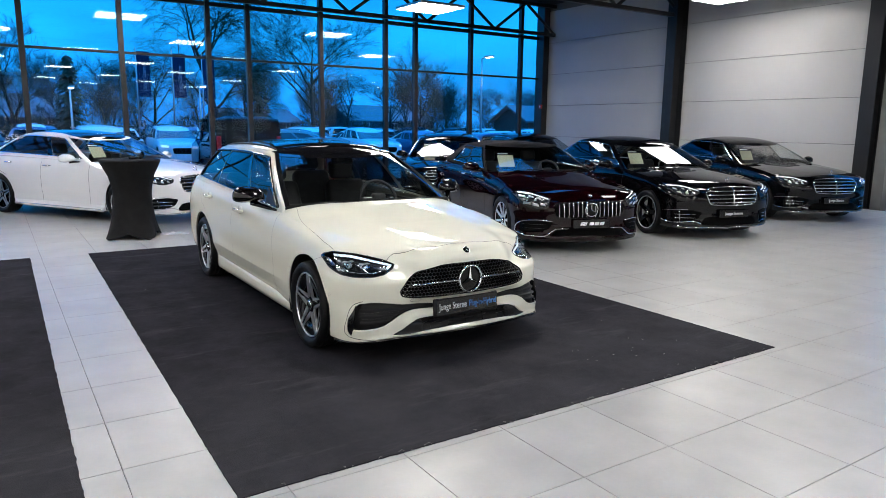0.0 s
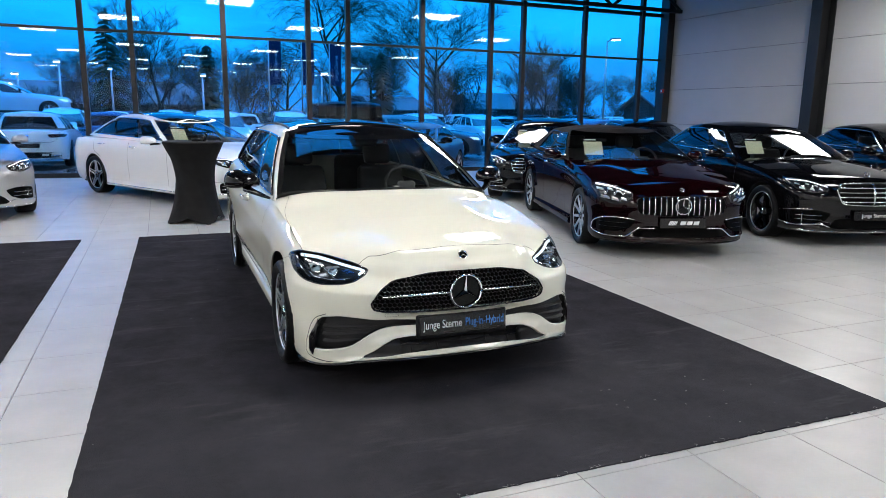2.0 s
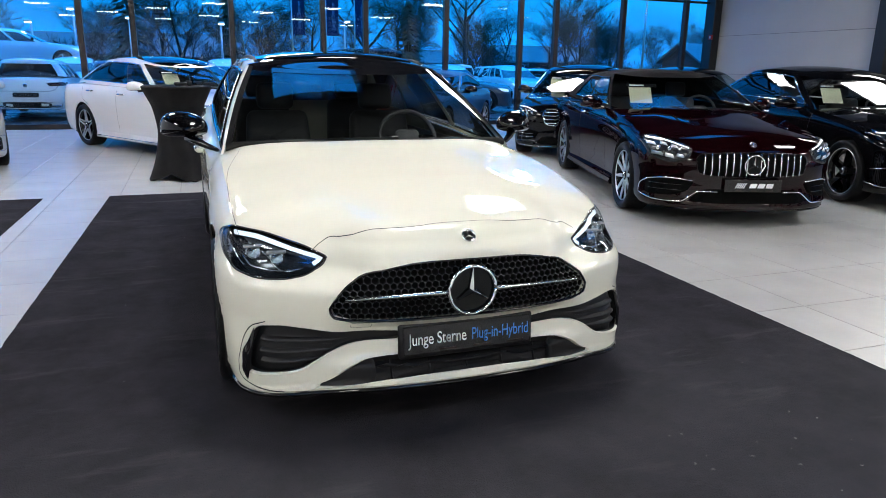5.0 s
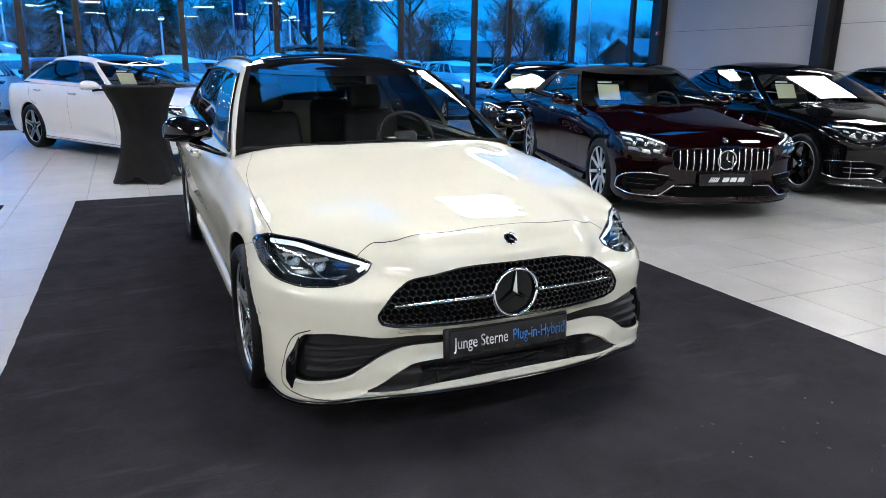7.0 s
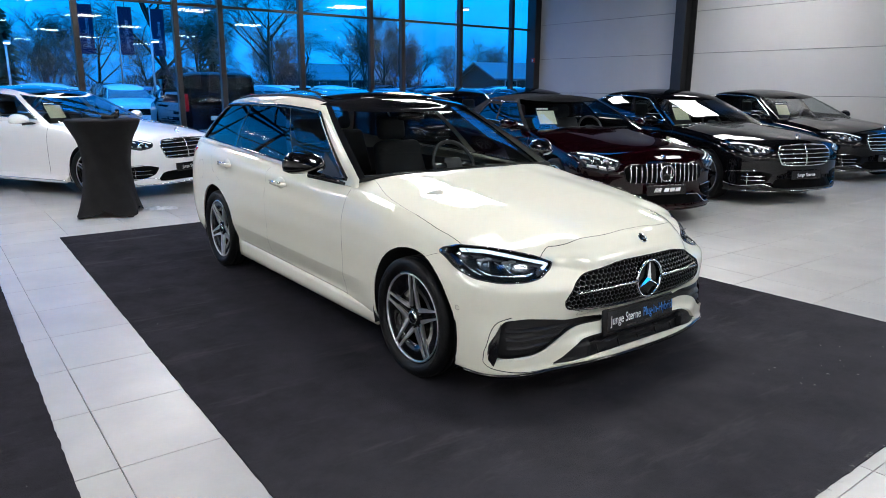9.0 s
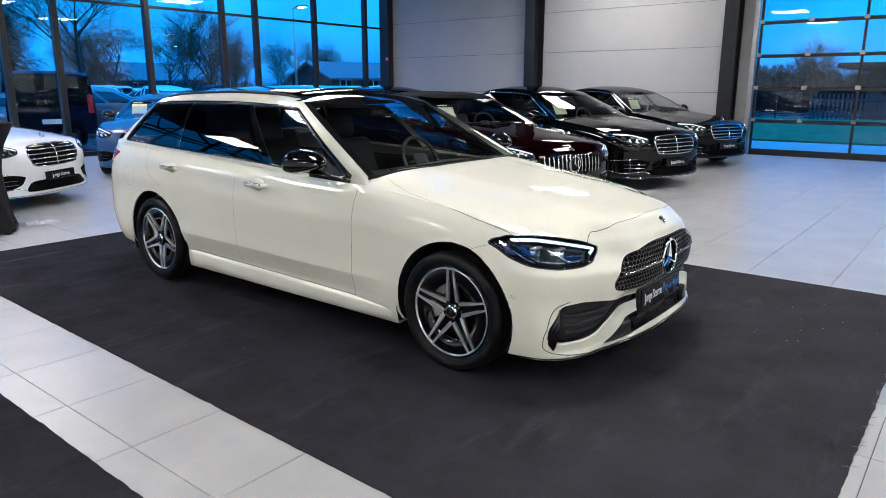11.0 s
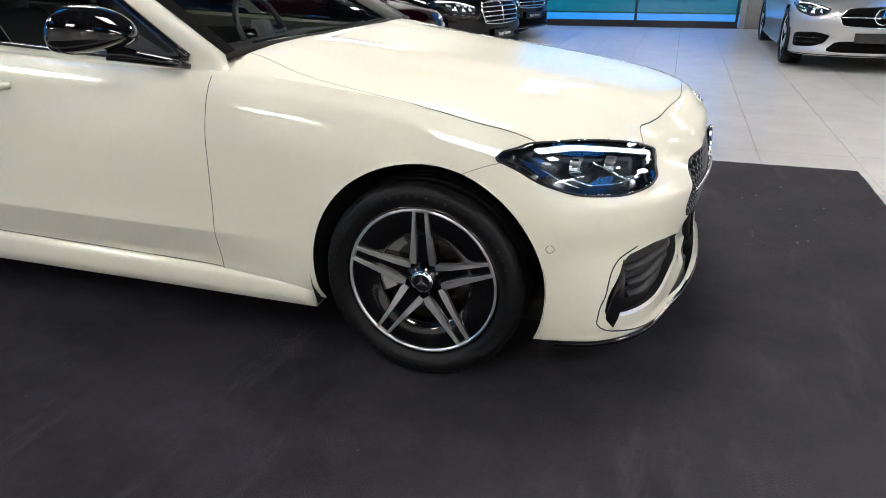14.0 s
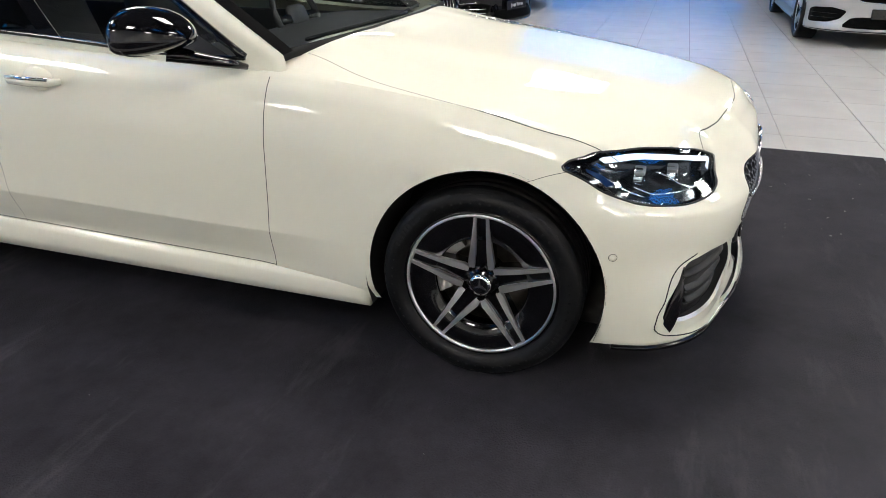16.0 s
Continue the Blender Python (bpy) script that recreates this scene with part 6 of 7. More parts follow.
        if style == "vertical":
            part("trim_arc", sk.rod(spaced([(sg * 0.52, 0.43), (sg * 0.70, 0.445), (sg * 0.83, 0.425), (sg * 0.885, 0.36), (sg * 0.89, 0.28), (sg * 0.80, 0.235), (sg * 0.62, 0.235), (sg * 0.52, 0.30), (sg * 0.46, 0.335), (sg * 0.30, 0.335)], 44), "front", 0.0065, 0.004), "chrome", car)
        elif style != "sport":
            part("trim_arc", sk.rod(spaced([(sg * 0.52, 0.25), (sg * 0.62, 0.285), (sg * 0.87, 0.262), (sg * (hw - 0.02), 0.31), (sg * (hw - 0.02), 0.42), (sg * 0.86, 0.452), (sg * 0.70, 0.462)], 30), "front", 0.0045, 0.003), "chrome", car)
    loop = smooth_loop([(-0.56, 0.232, 0.4), (-0.44, 0.36, 0.4), (0.44, 0.36, 0.4), (0.56, 0.232, 0.4)], 48)
    part("lower_intake", sk.patch(loop, "front", 0.003, 5, 0.02, centre=(0, 0.29)), "grille", car)
    part("front_lip", sk.rod([(x, p["low"](p["yf"]) + 0.018) for x in np.linspace(-hw + 0.05, hw - 0.05, 33)], "front", 0.0055, 0.003), "chrome" if style == "limousine" else "gloss_black", car)


def other_car(name, label, spec, paint, style, m, words="Junge Sterne", wheels="star5", roof=None, sheet=True, open_roof=False, group="", cap=None):
    p = spec
    car = thing(name, label, "car", m, group)
    b = Body(p)
    gf, gs, ng = p["gf"], p["gs"], p["ng"]
    n = 2 * gf + gs

    def col(y):
        return int(np.argmin(np.abs(b.up[4][gf:gf + gs, 1] - y))) + gf
    wb = p["wb"]
    if open_roof:
        wins = [("car_glass", 0, gf - 2, 0, ng - 1), ("car_glass", gf, col(1.95), 1, ng - 2), ("priv_glass", col(2.0), col(2.55), 1, ng - 3)]
    else:
        wins = [("car_glass", 0, gf - 3, 0, ng - 1), ("car_glass", gf, col(1.85), 1, ng - 2), ("priv_glass", col(1.92), col(wb - 0.25), 1, ng - 2), ("priv_glass", col(wb - 0.18), col(wb + 0.15), 1, ng - 3), ("priv_glass", n - gf + 3, n - 1, 1, ng - 2)]
    sk, sk2, up = shell(car, b, paint, roof or paint, wins, p, roof_split=1 if roof else 3)
    if open_roof:
        for ob in car.children:
            if ob.name.startswith("cabin_frame"):
                ob.data.materials[0] = M["softtop"]
    liners(car, p)
    cabin(car, p, rich=False)
    wm = WHEELS[wheels]
    for x in (-p["hw"] + 0.13, p["hw"] - 0.13):
        for y in (0, wb):
            add_wheel(car, wm, x, y, p["wz"], 10 + 20 * y, "alloy wheel")
    for way, sg in (("left", 1), ("right", -1)):
        f = np.array((sg, 1, 1))
        if not open_roof:
            for a, c in ((col(1.85), col(1.92)), (col(wb - 0.25), col(wb - 0.18))):
                part("pillar_trim", grid_mesh(up[1:ng - 1, a:c + 1] * f + np.array((sg * 0.003, 0, 0))), "gloss_black", car)
        jj = range(gf, col(wb + 0.15 if not open_roof else 2.55) + 1)
        part("window_trim", tube([up[1][j] * f + np.array((sg * 0.006, 0, 0)) for j in jj], 0.008, 6), "chrome", car, "chrome window line")
        loop = [up[r][jj[-1]] * f for r in range(1, ng - 1)] + [up[ng - 2][j] * f for j in reversed(jj)] + [up[r][gf] * f for r in range(ng - 2, 0, -1)]
        part("window_trim", tube([v + np.array((sg * 0.005, 0, 0.002)) for v in loop], 0.008, 6), "chrome" if not open_roof else "gloss_black", car)
        own = sk.line(spaced([(0.72, 0.93), (0.73, 0.7), (0.76, 0.3)], 16), way, 0.006)
        sk.line(spaced([(1.92, 0.96), (1.94, 0.7), (1.95, 0.3)], 16), way, 0.006, bm=own)
        if not open_roof:
            sk.line(spaced([(wb - 0.02, 0.98), (wb - 0.05, 0.8), (wb - 0.25, 0.7)], 12), way, 0.006, bm=own)
        part("shut_line", own, "matt_black", car)
        for y in ((1.76, 2.80) if not open_roof else (1.80,)):
            own = bmesh.new()
            c = sk.put(y, p["belt"][5](y) - 0.11, way, 0.0)
            tube([c + Vector((sg * a, d, 0)) for a, d in ((0.002, -0.10), (0.026, -0.08), (0.030, 0), (0.026, 0.08), (0.002, 0.10))], 0.012, 7, own)
            part("door_handle", own, "chrome", car)
        own = grid_mesh(np.array([[(sg * (p["hw"] * 0.985 + dx), t, z) for dx, z in ((-0.1, 0.19), (0.0, 0.185), (0.014, 0.215), (-0.02, 0.29))] for t in np.linspace(0.42, wb - 0.42, 20)]))
        part("side_skirt", own, paint, car)
        if style == "limousine":
            part("sill_trim", tube([(sg * (p["hw"] * 0.985 + 0.013), t, 0.222) for t in np.linspace(0.44, wb - 0.44, 12)], 0.006, 6), "chrome", car, "thin chrome sill strip")
        mirror(car, sk, p, sg, cap or paint)
        part("tail_light", sk.patch(smooth_loop([(sg * 0.55, 0.86, 0.3), (sg * 0.84, 0.90, 0.3), (sg * 0.86, 0.80, 0.3), (sg * 0.55, 0.78, 0.3)], 32), "rear", 0.004, 3, 0.01), "tail", car)
    car_face(car, sk, p, style)
    if words is not None:
        name_plate(car, p, words, p["yf"] - 0.004, 0.40)
    if sheet:
        price_sheet(car, p, -0.42)
    return car


WHEELS = {k: wheel_meshes(0.345, 0.25, 0.262, k, 0) for k in ("star5", "multi10", "star5b")}
S_CLASS = dict(wb=3.12, yf=-0.875, hw=0.955, h=1.495, tail=1.16, nose=0.83, belt_z=0.975)


def placed(x, y, turn):
    return pose(x, y, 0, 0, 0, turn)


other_car("convertible_car", "dark ruby convertible with a closed black soft top on grey tiles", saloon(wb=2.945, yf=-0.94, hw=0.93, h=1.415, tail=1.14, nose=0.81, low=0.155, belt_z=0.965, roof_end=3.0, tuck=0.07, brow=0.105), "ruby", "vertical", placed(4.035, 2.636, -17.6), "bars", "multi10", "softtop", open_roof=True)
other_car("limousine_car", "glossy black limousine with chrome grille beside the convertible", saloon(**S_CLASS), "black_paint", "limousine", placed(6.71, 2.36, -15.4), wheels="star5b", group="black limousines")
other_car("limousine_car", "glossy black limousine with chrome grille near the wall", saloon(**S_CLASS), "black_paint", "limousine", placed(10.24, 2.63, -20), wheels="star5", group="black limousines")
other_car("limousine_car", "glossy black limousine parked close to the glass front", saloon(**S_CLASS), "black_paint", "limousine", placed(5.10, 7.20, -34), group="black limousines")
other_car("limousine_car", "glossy black limousine parked behind, near the corner", saloon(**S_CLASS), "black_paint", "limousine", placed(9.0, 8.0, -15), group="black limousines")
other_car("limousine_car", "diamond white limousine standing by the glass front", saloon(**S_CLASS), "white_s", "limousine", placed(-0.26, 7.86, 31.0), words="Junge Sterne", wheels="star5", roof="gloss_black")
other_car("limousine_car", "silver limousine with chrome grille on grey tiles", saloon(**S_CLASS), "silver", "limousine", placed(-4.25, 7.4, 18))
other_car("saloon_car", "silver saloon with black mirrors facing the aisle", saloon(wb=2.94, yf=-0.85, hw=0.93, h=1.46, tail=1.15, nose=0.80, belt_z=0.95), "silver", "sport", placed(7.6, -2.87, -90), words="", sheet=False, cap="gloss_black")
# black compact whose paint carries the blue of the mirrored sky
other_car("compact_car", "glossy compact car, reflected sky blue put into its paint, with a price sheet by the glass front", saloon(wb=2.63, yf=-0.86, hw=0.89, h=1.37, tail=0.90, nose=0.83, belt_z=0.93), "compact_blue", "sport", placed(2.74, 9.35, -38), words="", wheels="multi10", cap="gloss_black")


# ---- outside ----
ground = solid("ground", box(-900, 900, -900, 900, -0.9, -0.35), "asphalt", "dark asphalt reaching the horizon", "ground", kind="structure")
own = bmesh.new()
for x0, x1, y0, y1 in ((-60, 60, GLASS_Y + 0.15, 90), (WALL_X + 0.35, 60, -40, GLASS_Y + 0.15)):
    box(x0, x1, y0, y1, -0.34, -0.02, bm=own)
lot = solid("car_park", own, "asphalt", "wet dark asphalt of the car park", "car park", kind="structure")
pavement = solid("pavement", box(13.4, 17.45, -26, 13, -0.3, -0.012), "concrete", "pale wet concrete paving outside the gate", "pavement", kind="structure")
lawn = solid("lawn", box(17.5, 33, -26, 16, -0.3, 0.03), "grass", "winter lawn outside the gate", "lawn", kind="structure")


def lot_car_meshes(tall):
    """Coarse body, panes and wheels of a parked car."""
    out = {}
    k = saloon(wb=2.75, yf=-0.85, hw=0.90, h=1.45 + tall, tail=0.95, nose=0.80 + tall * 0.5, belt_z=0.95 + tall * 0.55, roof_end=3.25)
    k.update(nf=12, step=0.12, nv=9, nw=6, gf=9, gs=16, ng=6, nr=5)
    b = Body(k)
    low = grid_mesh(np.array(b.rows))
    grid_mesh(np.array([b.rows[-1]] + b.top), bm=low)
    both(low)
    bmesh.ops.recalc_face_normals(low, faces=low.faces)
    up = np.array(b.up + b.lid)
    roof = grid_mesh(up[4:])
    both(roof)
    pane = grid_mesh(up[:5])
    both(pane)
    posts = []
    for a, c in ((7, 9), (15, 16), (21, 22), (24, 28)):
        for sg in (-1, 1):
            posts.append(grid_mesh(up[:5, a:c + 1] * np.array((sg, 1, 1)) + np.array((sg * 0.006, 0, 0.0))))
    return low, roof, pane, posts, k


def lot_car(paint, tall, m, label):
    low, roof, pane, posts, k = lot_car_meshes(tall)
    car = thing("parked_car", label, "car", m, "cars in the car park")
    sk = Skin(low)
    part("body", low, paint, car)
    part("roof", roof, paint, car)
    part("side_glass", pane, "lot_glass", car)
    for own in posts:
        part("pillar", own, paint, car)
    for sg in (-1, 1):
        part("sill", box(sg * 0.885 - 0.02, sg * 0.885 + 0.02, 0.36, 2.39, 0.20, 0.30, 0.01), "matt_black", car)
        part("door_mirror", box(sg * 0.97 - 0.09, sg * 0.97 + 0.09, 0.98, 1.09, 1.0 + tall * 0.6, 1.13 + tall * 0.6, 0.03), "gloss_black", car)
        for y in (0, 2.75):
            a = np.linspace(-0.25, math.pi + 0.25, 18)
            ring = [[(sg * (0.902 if rr < 0.4 else 0.898), y + rr * math.cos(t), 0.33 + rr * math.sin(t)) for t in a] for rr in (0.32, 0.405)]
            part("wheel_arch", grid_mesh(np.array(ring)), "liner", car)
    for x in (-0.82, 0.82):
        for y in (0, 2.75):
            own = revolve([(-0.11, 0.0), (-0.115, 0.2), (-0.11, 0.30), (-0.06, 0.33), (0.06, 0.33), (0.11, 0.3), (0.115, 0.2), (0.11, 0)], 16)
            w = part("wheel", own, "rubber", car)
            w.location = (x, y, 0.33)
            own = revolve([(-0.112, 0.222), (-0.118, 0.215), (-0.112, 0.205)], 20)
            for q in range(5):
                arm = box(-0.120, -0.110, -0.022, 0.022, 0.0, 0.21)
                bmesh.ops.rotate(arm, verts=arm.verts, cent=(0, 0, 0), matrix=Matrix.Rotation(2 * math.pi * q / 5, 3, "X"))
                join(own, arm)
            if x > 0:
                for v in own.verts:
                    v.co.x = -v.co.x
            part("rim", own, "machined", w)
    for sg in (-1, 1):
        z = float(k["shoulder"](k["yf"]))
        part("headlight", sk.patch(smooth_loop([(sg * 0.84, z - 0.02, 0.3), (sg * 0.55, z - 0.06, 0.3), (sg * 0.58, z - 0.15, 0.3), (sg * 0.82, z - 0.12, 0.3)], 20), "front", 0.006, 3, 0.01), "drl", car)
        part("tail_light", sk.patch(smooth_loop([(sg * 0.84, 0.90, 0.3), (sg * 0.44, 0.885, 0.3), (sg * 0.50, 0.80, 0.3), (sg * 0.84, 0.82, 0.3)], 20), "rear", 0.006, 3, 0.01), "tail_dark", car)
        part("exhaust_trim", sk.patch(smooth_loop([(sg * 0.70, 0.36, 0.3), (sg * 0.48, 0.36, 0.3), (sg * 0.50, 0.32, 0.3), (sg * 0.68, 0.32, 0.3)], 16), "rear", 0.008, 3, 0.01), "chrome", car)
    part("bumper_insert", sk.patch(smooth_loop([(-0.74, 0.44, 0.3), (0.74, 0.44, 0.3), (0.70, 0.30, 0.3), (-0.70, 0.30, 0.3)], 32), "rear", 0.004, 3, 0.01), "matt_black", car)
    part("plate_holder", sk.patch(smooth_loop([(-0.27, 0.66, 0.1), (0.27, 0.66, 0.1), (0.27, 0.55, 0.1), (-0.27, 0.55, 0.1)], 24), "rear", 0.006, 3, 0.01), "matt_black", car)
    part("badge", sk.patch(smooth_loop([(-0.04, 0.86, 0.5), (0.04, 0.86, 0.5), (0.04, 0.78, 0.5), (-0.04, 0.78, 0.5)], 16), "rear", 0.008, 3, 0.006), "chrome", car)
    part("boot_line", sk.rod(spaced([(-0.72, 0.96), (-0.62, 0.74), (-0.50, 0.69), (0.50, 0.69), (0.62, 0.74), (0.72, 0.96)], 30), "rear", 0.005, 0.001), "matt_black", car)
    part("grille", sk.patch(smooth_loop([(-0.45, 0.68, 0.3), (0.45, 0.68, 0.3), (0.40, 0.45, 0.3), (-0.40, 0.45, 0.3)], 24), "front", 0.005, 3, 0.01), "grille", car)
    return car


rng = random.Random(11)
kinds = [lot_car("white_s", 0.0, placed(-4.6, 19.4, 180), "white parked saloon in the car park"),
         lot_car("black_paint", 0.16, placed(-8.6, 18.6, 178), "black parked crossover in the car park"),
         lot_car("grey_paint", 0.05, placed(8.6, 19.0, 62), "graphite parked saloon in the car park"),
         lot_car("white_s", 0.12, placed(1.0, 24.5, 3), "white parked crossover in the car park"),
         lot_car("blue_paint", 0.0, placed(-3.2, 24.6, 181), "blue parked saloon in the car park")]
for row, y in enumerate((18.5, 24.5, 30.5, 36.5, 43.0)):
    for i in range(-6, 14):
        x = i * 3.0 + rng.uniform(-0.3, 0.3) + row * 0.8
        if y < 20 and (-10.5 < x < -2.5 or 1.5 < x < 11.5 or x > 15):
            continue
        if y == 30.5 and -11.5 < x < -3.0:
            continue
        if y == 24.5 and -4.5 < x < 2.2:
            continue
        copy_thing(kinds[rng.randrange(5)], placed(x, y + rng.uniform(-0.5, 0.5), rng.choice((0, 180)) + rng.uniform(-3, 3)))
# ramp with a raised car
ramp = thing("display_ramp", "dark raised display ramp in the car park", "ramp", pose(-7.3, 31.2, 0))
part("deck", box(-3.2, 3.2, -1.3, 1.3, 1.0, 1.12, 0.02), "anthracite", ramp, smooth=False)
for x in (-2.8, 2.8):
    for y in (-1.0, 1.0):
        part("leg", box(x - 0.08, x + 0.08, y - 0.08, y + 0.08, -0.02, 1.0), "anthracite", ramp, smooth=False)
raised = copy_thing(kinds[3], pose(-5.9, 31.2, 1.12, 0, 0, 90))
tagged(raised, "pale crossover parked on the raised display ramp")

# van
van = thing("delivery_van", "black delivery van parked outside the glass front", "van", pose(4.12, 20.40, 0, 0, 0, 174))
prof = [(-0.2, 0.35), (-0.25, 0.75), (-0.05, 1.02), (0.75, 1.18), (1.50, 1.86), (1.75, 1.93), (4.75, 1.95), (4.92, 1.80), (4.98, 1.10), (4.98, 0.40)]
f = curve(*[(i, q[0]) for i, q in enumerate(prof)]), curve(*[(i, q[1]) for i, q in enumerate(prof)])
rows = []
for t in np.linspace(0, len(prof) - 1, 60):
    y, z = float(f[0](t)), float(f[1](t))
    z *= 0.95
    rows.append([(x * (1 - 0.10 * max(0, z - 1.0)), y, z - (0.05 if abs(x) > 0.9 else 0)) for x in (-0.97, -0.93, -0.6, 0, 0.6, 0.93, 0.97)])
own = grid_mesh(np.array(rows))
P = np.array(rows)
for k, sg in ((0, -1), (-1, 1)):
    own.faces.new([own.verts.new(P[i, k]) for i in range(len(P))])
bmesh.ops.recalc_face_normals(own, faces=own.faces)
part("body", own, "black_paint", van)
own = box(-0.78, 0.78, 4.985, 4.995, 1.15, 1.72, 0.004)
part("rear_window", own, "lot_glass", van, smooth=False)
for sg in (-1, 1):
    part("tail_light", box(sg * 0.86 - 0.07, sg * 0.86 + 0.07, 4.94, 5.0, 0.85, 1.3, 0.02), "tail", van)
    part("side_window", box(sg * 0.955 - 0.012, sg * 0.955 + 0.012, 1.4, 2.3, 1.15, 1.68, 0.01), "lot_glass", van)
    for y in (0.6, 4.0):
        own = revolve([(-0.1, 0.0), (-0.11, 0.25), (-0.06, 0.34), (0.06, 0.34), (0.11, 0.25), (0.1, 0)], 20)
        w = part("wheel", own, "rubber", van)
        w.location = (sg * 0.86, y, 0.34)
part("windscreen", grid_mesh(np.array([[(x, 0.80 + 0.62 * t, 1.235 + 0.56 * t) for x in (-0.80 + 0.06 * t, 0, 0.80 - 0.06 * t)] for t in (0, 0.5, 1)])), "lot_glass", van)
part("plate", box(-0.26, 0.26, 4.985, 5.0, 0.62, 0.73, 0.004), "ink_white", van, smooth=False)


# bare trees
def bare_tree_mesh(seed, height, droop=0.0):
    r = random.Random(seed)
    trunk, twig = bmesh.new(), bmesh.new()

    def grow(p, d, length, rad, level):
        pts, rr = [p], [rad]
        n = 4 if level < 2 else 3
        for i in range(n):
            d = (d + Vector((r.uniform(-1, 1), r.uniform(-1, 1), r.uniform(-0.6, 0.9))) * 0.16 - Vector((0, 0, droop * (0.10 if level > 1 else 0.0) * level))).normalized()
            p = p + d * (length / n)
            pts.append(p)
            rr.append(rad * (1 - 0.55 * (i + 1) / n))
        tube(pts, [max(q_, 0.0085) for q_ in rr], 6 if level < 2 else 3, trunk if level < 2 else twig)
        if level >= 4:
            return
        for k in range((9, 7, 6, 5)[level]):
            q = r.uniform(0.35 if level else 0.30, 1.0)
            i = min(int(q * n), n - 1)
            b = pts[i].lerp(pts[i + 1], q * n - i)
            a = r.uniform(0, 6.283)
            side = Vector((math.cos(a), math.sin(a), r.uniform(-0.1, 0.6)))
            nd = (d * 0.65 + side * r.uniform(0.45, 0.9) + Vector((0, 0, 0.05))).normalized()
            grow(b, nd, length * r.uniform(0.5, 0.72), rr[i] * 0.5, level + 1)
    grow(Vector((0, 0, -0.1)), Vector((0, 0, 1)), height * 0.42, height * 0.014, 0)
    return trunk, twig


def bare_tree(seed, height, m, label, droop=0.0):
    t = thing("bare_tree", label, "tree", m, "bare trees behind the car park")
    a, b = bare_tree_mesh(seed, height, droop)
    part("trunk", a, "bark", t)
    part("crown", b, "bark", t)
    return t


trees = [bare_tree(1, 18, placed(11.5, 47, 0), "tall bare winter tree with drooping twigs", 0.9), bare_tree(2, 15, placed(19, 48, 0), "wide bare winter tree behind the car park", 0.2),
         bare_tree(3, 11, placed(-1.3, 48, 0), "bare winter tree with fine upright branches"), bare_tree(4, 10, placed(28.6, 47, 0), "small bare winter tree beyond the houses")]
for i, (x, y, k, s_) in enumerate(((-11.5, 47, 2, 1.0), (-22, 52, 1, 0.8), (4.2, 50, 2, 1.0), (8.5, 56, 0, 0.9), (23, 56, 3, 1.1), (32, 50, 3, 0.9), (37.5, 49, 2, 0.8), (41, 60, 1, 0.8), (-6, 58, 1, 0.8), (47, 54, 3, 1.1), (15.5, 54, 0, 0.95), (-32, 60, 2, 1.2), (55, 45, 2, 1.0), (60, 30, 1, 0.7), (62, 10, 3, 1.0), (58, -8, 2, 0.9), (26, 62, 2, 1.1), (-3.5, 66, 3, 1.5), (19.5, 66, 0, 1.0), (35, 64, 1, 0.9), (6.5, 64, 2, 1.1), (-9, 70, 2, 1.2), (-1, 71, 1, 0.8), (3, 68, 3, 1.5), (10, 72, 2, 1.2), (16, 70, 1, 0.9), (22, 72, 3, 1.6), (28, 70, 2, 1.1), (34, 74, 0, 1.0), (41, 70, 3, 1.6), (48, 72, 2, 1.2), (-20, 70, 3, 1.6), (-27, 72, 1, 1.0), (38, 58, 3, 1.2), (50, 62, 1, 0.9))):
    t = copy_thing(trees[k], placed(x, y, 47 * i))
    t.scale = (s_ * 0.68, s_ * 0.68, s_ * 0.68)


def conifer(seed, height, m, label):
    r = random.Random(seed)
    t = thing("conifer", label, "tree", m, "conifers behind the car park")
    part("trunk", tube([(0, 0, -0.1), (0, 0, height)], [height * 0.018, 0.02], 7), "bark", t)
    own = bmesh.new()
    z = height * 0.10
    while z < height * 0.98:
        reach = (1 - z / height) ** 0.85 * height * 0.21 + 0.12
        for k in range(max(6, int(reach * 8))):
            a, ln = r.uniform(0, 6.283), reach * r.uniform(0.65, 1.1)
            c, s_ = math.cos(a), math.sin(a)
            for q in np.linspace(0.25, 1, 5):
                p = Vector((c * ln * q, s_ * ln * q, z - 0.28 * ln * q * q + r.uniform(-0.05, 0.05)))
                w = 0.16 * (1.25 - q) + 0.06
                tip = p + Vector((c * 0.25, s_ * 0.25, -0.16))
                o = Vector((-s_, c, 0)) * w
                vs = [own.verts.new(v) for v in (p + o - Vector((0, 0, 0.1)), p + Vector((0, 0, 0.05)), p - o - Vector((0, 0, 0.1)), tip)]
                own.faces.new((vs[0], vs[1], vs[3]))
                own.faces.new((vs[1], vs[2], vs[3]))
        z += height * 0.035
    part("crown", own, "needles", t)
    return t


conifer(1, 7.6, placed(-4.3, 45, 0), "tall dark spruce behind the car park")
conifer(2, 5.8, placed(1.6, 45, 0), "narrow dark conifer behind the car park")
conifer(3, 5.9, placed(13.6, 45, 0), "dark spruce between the bare trees")

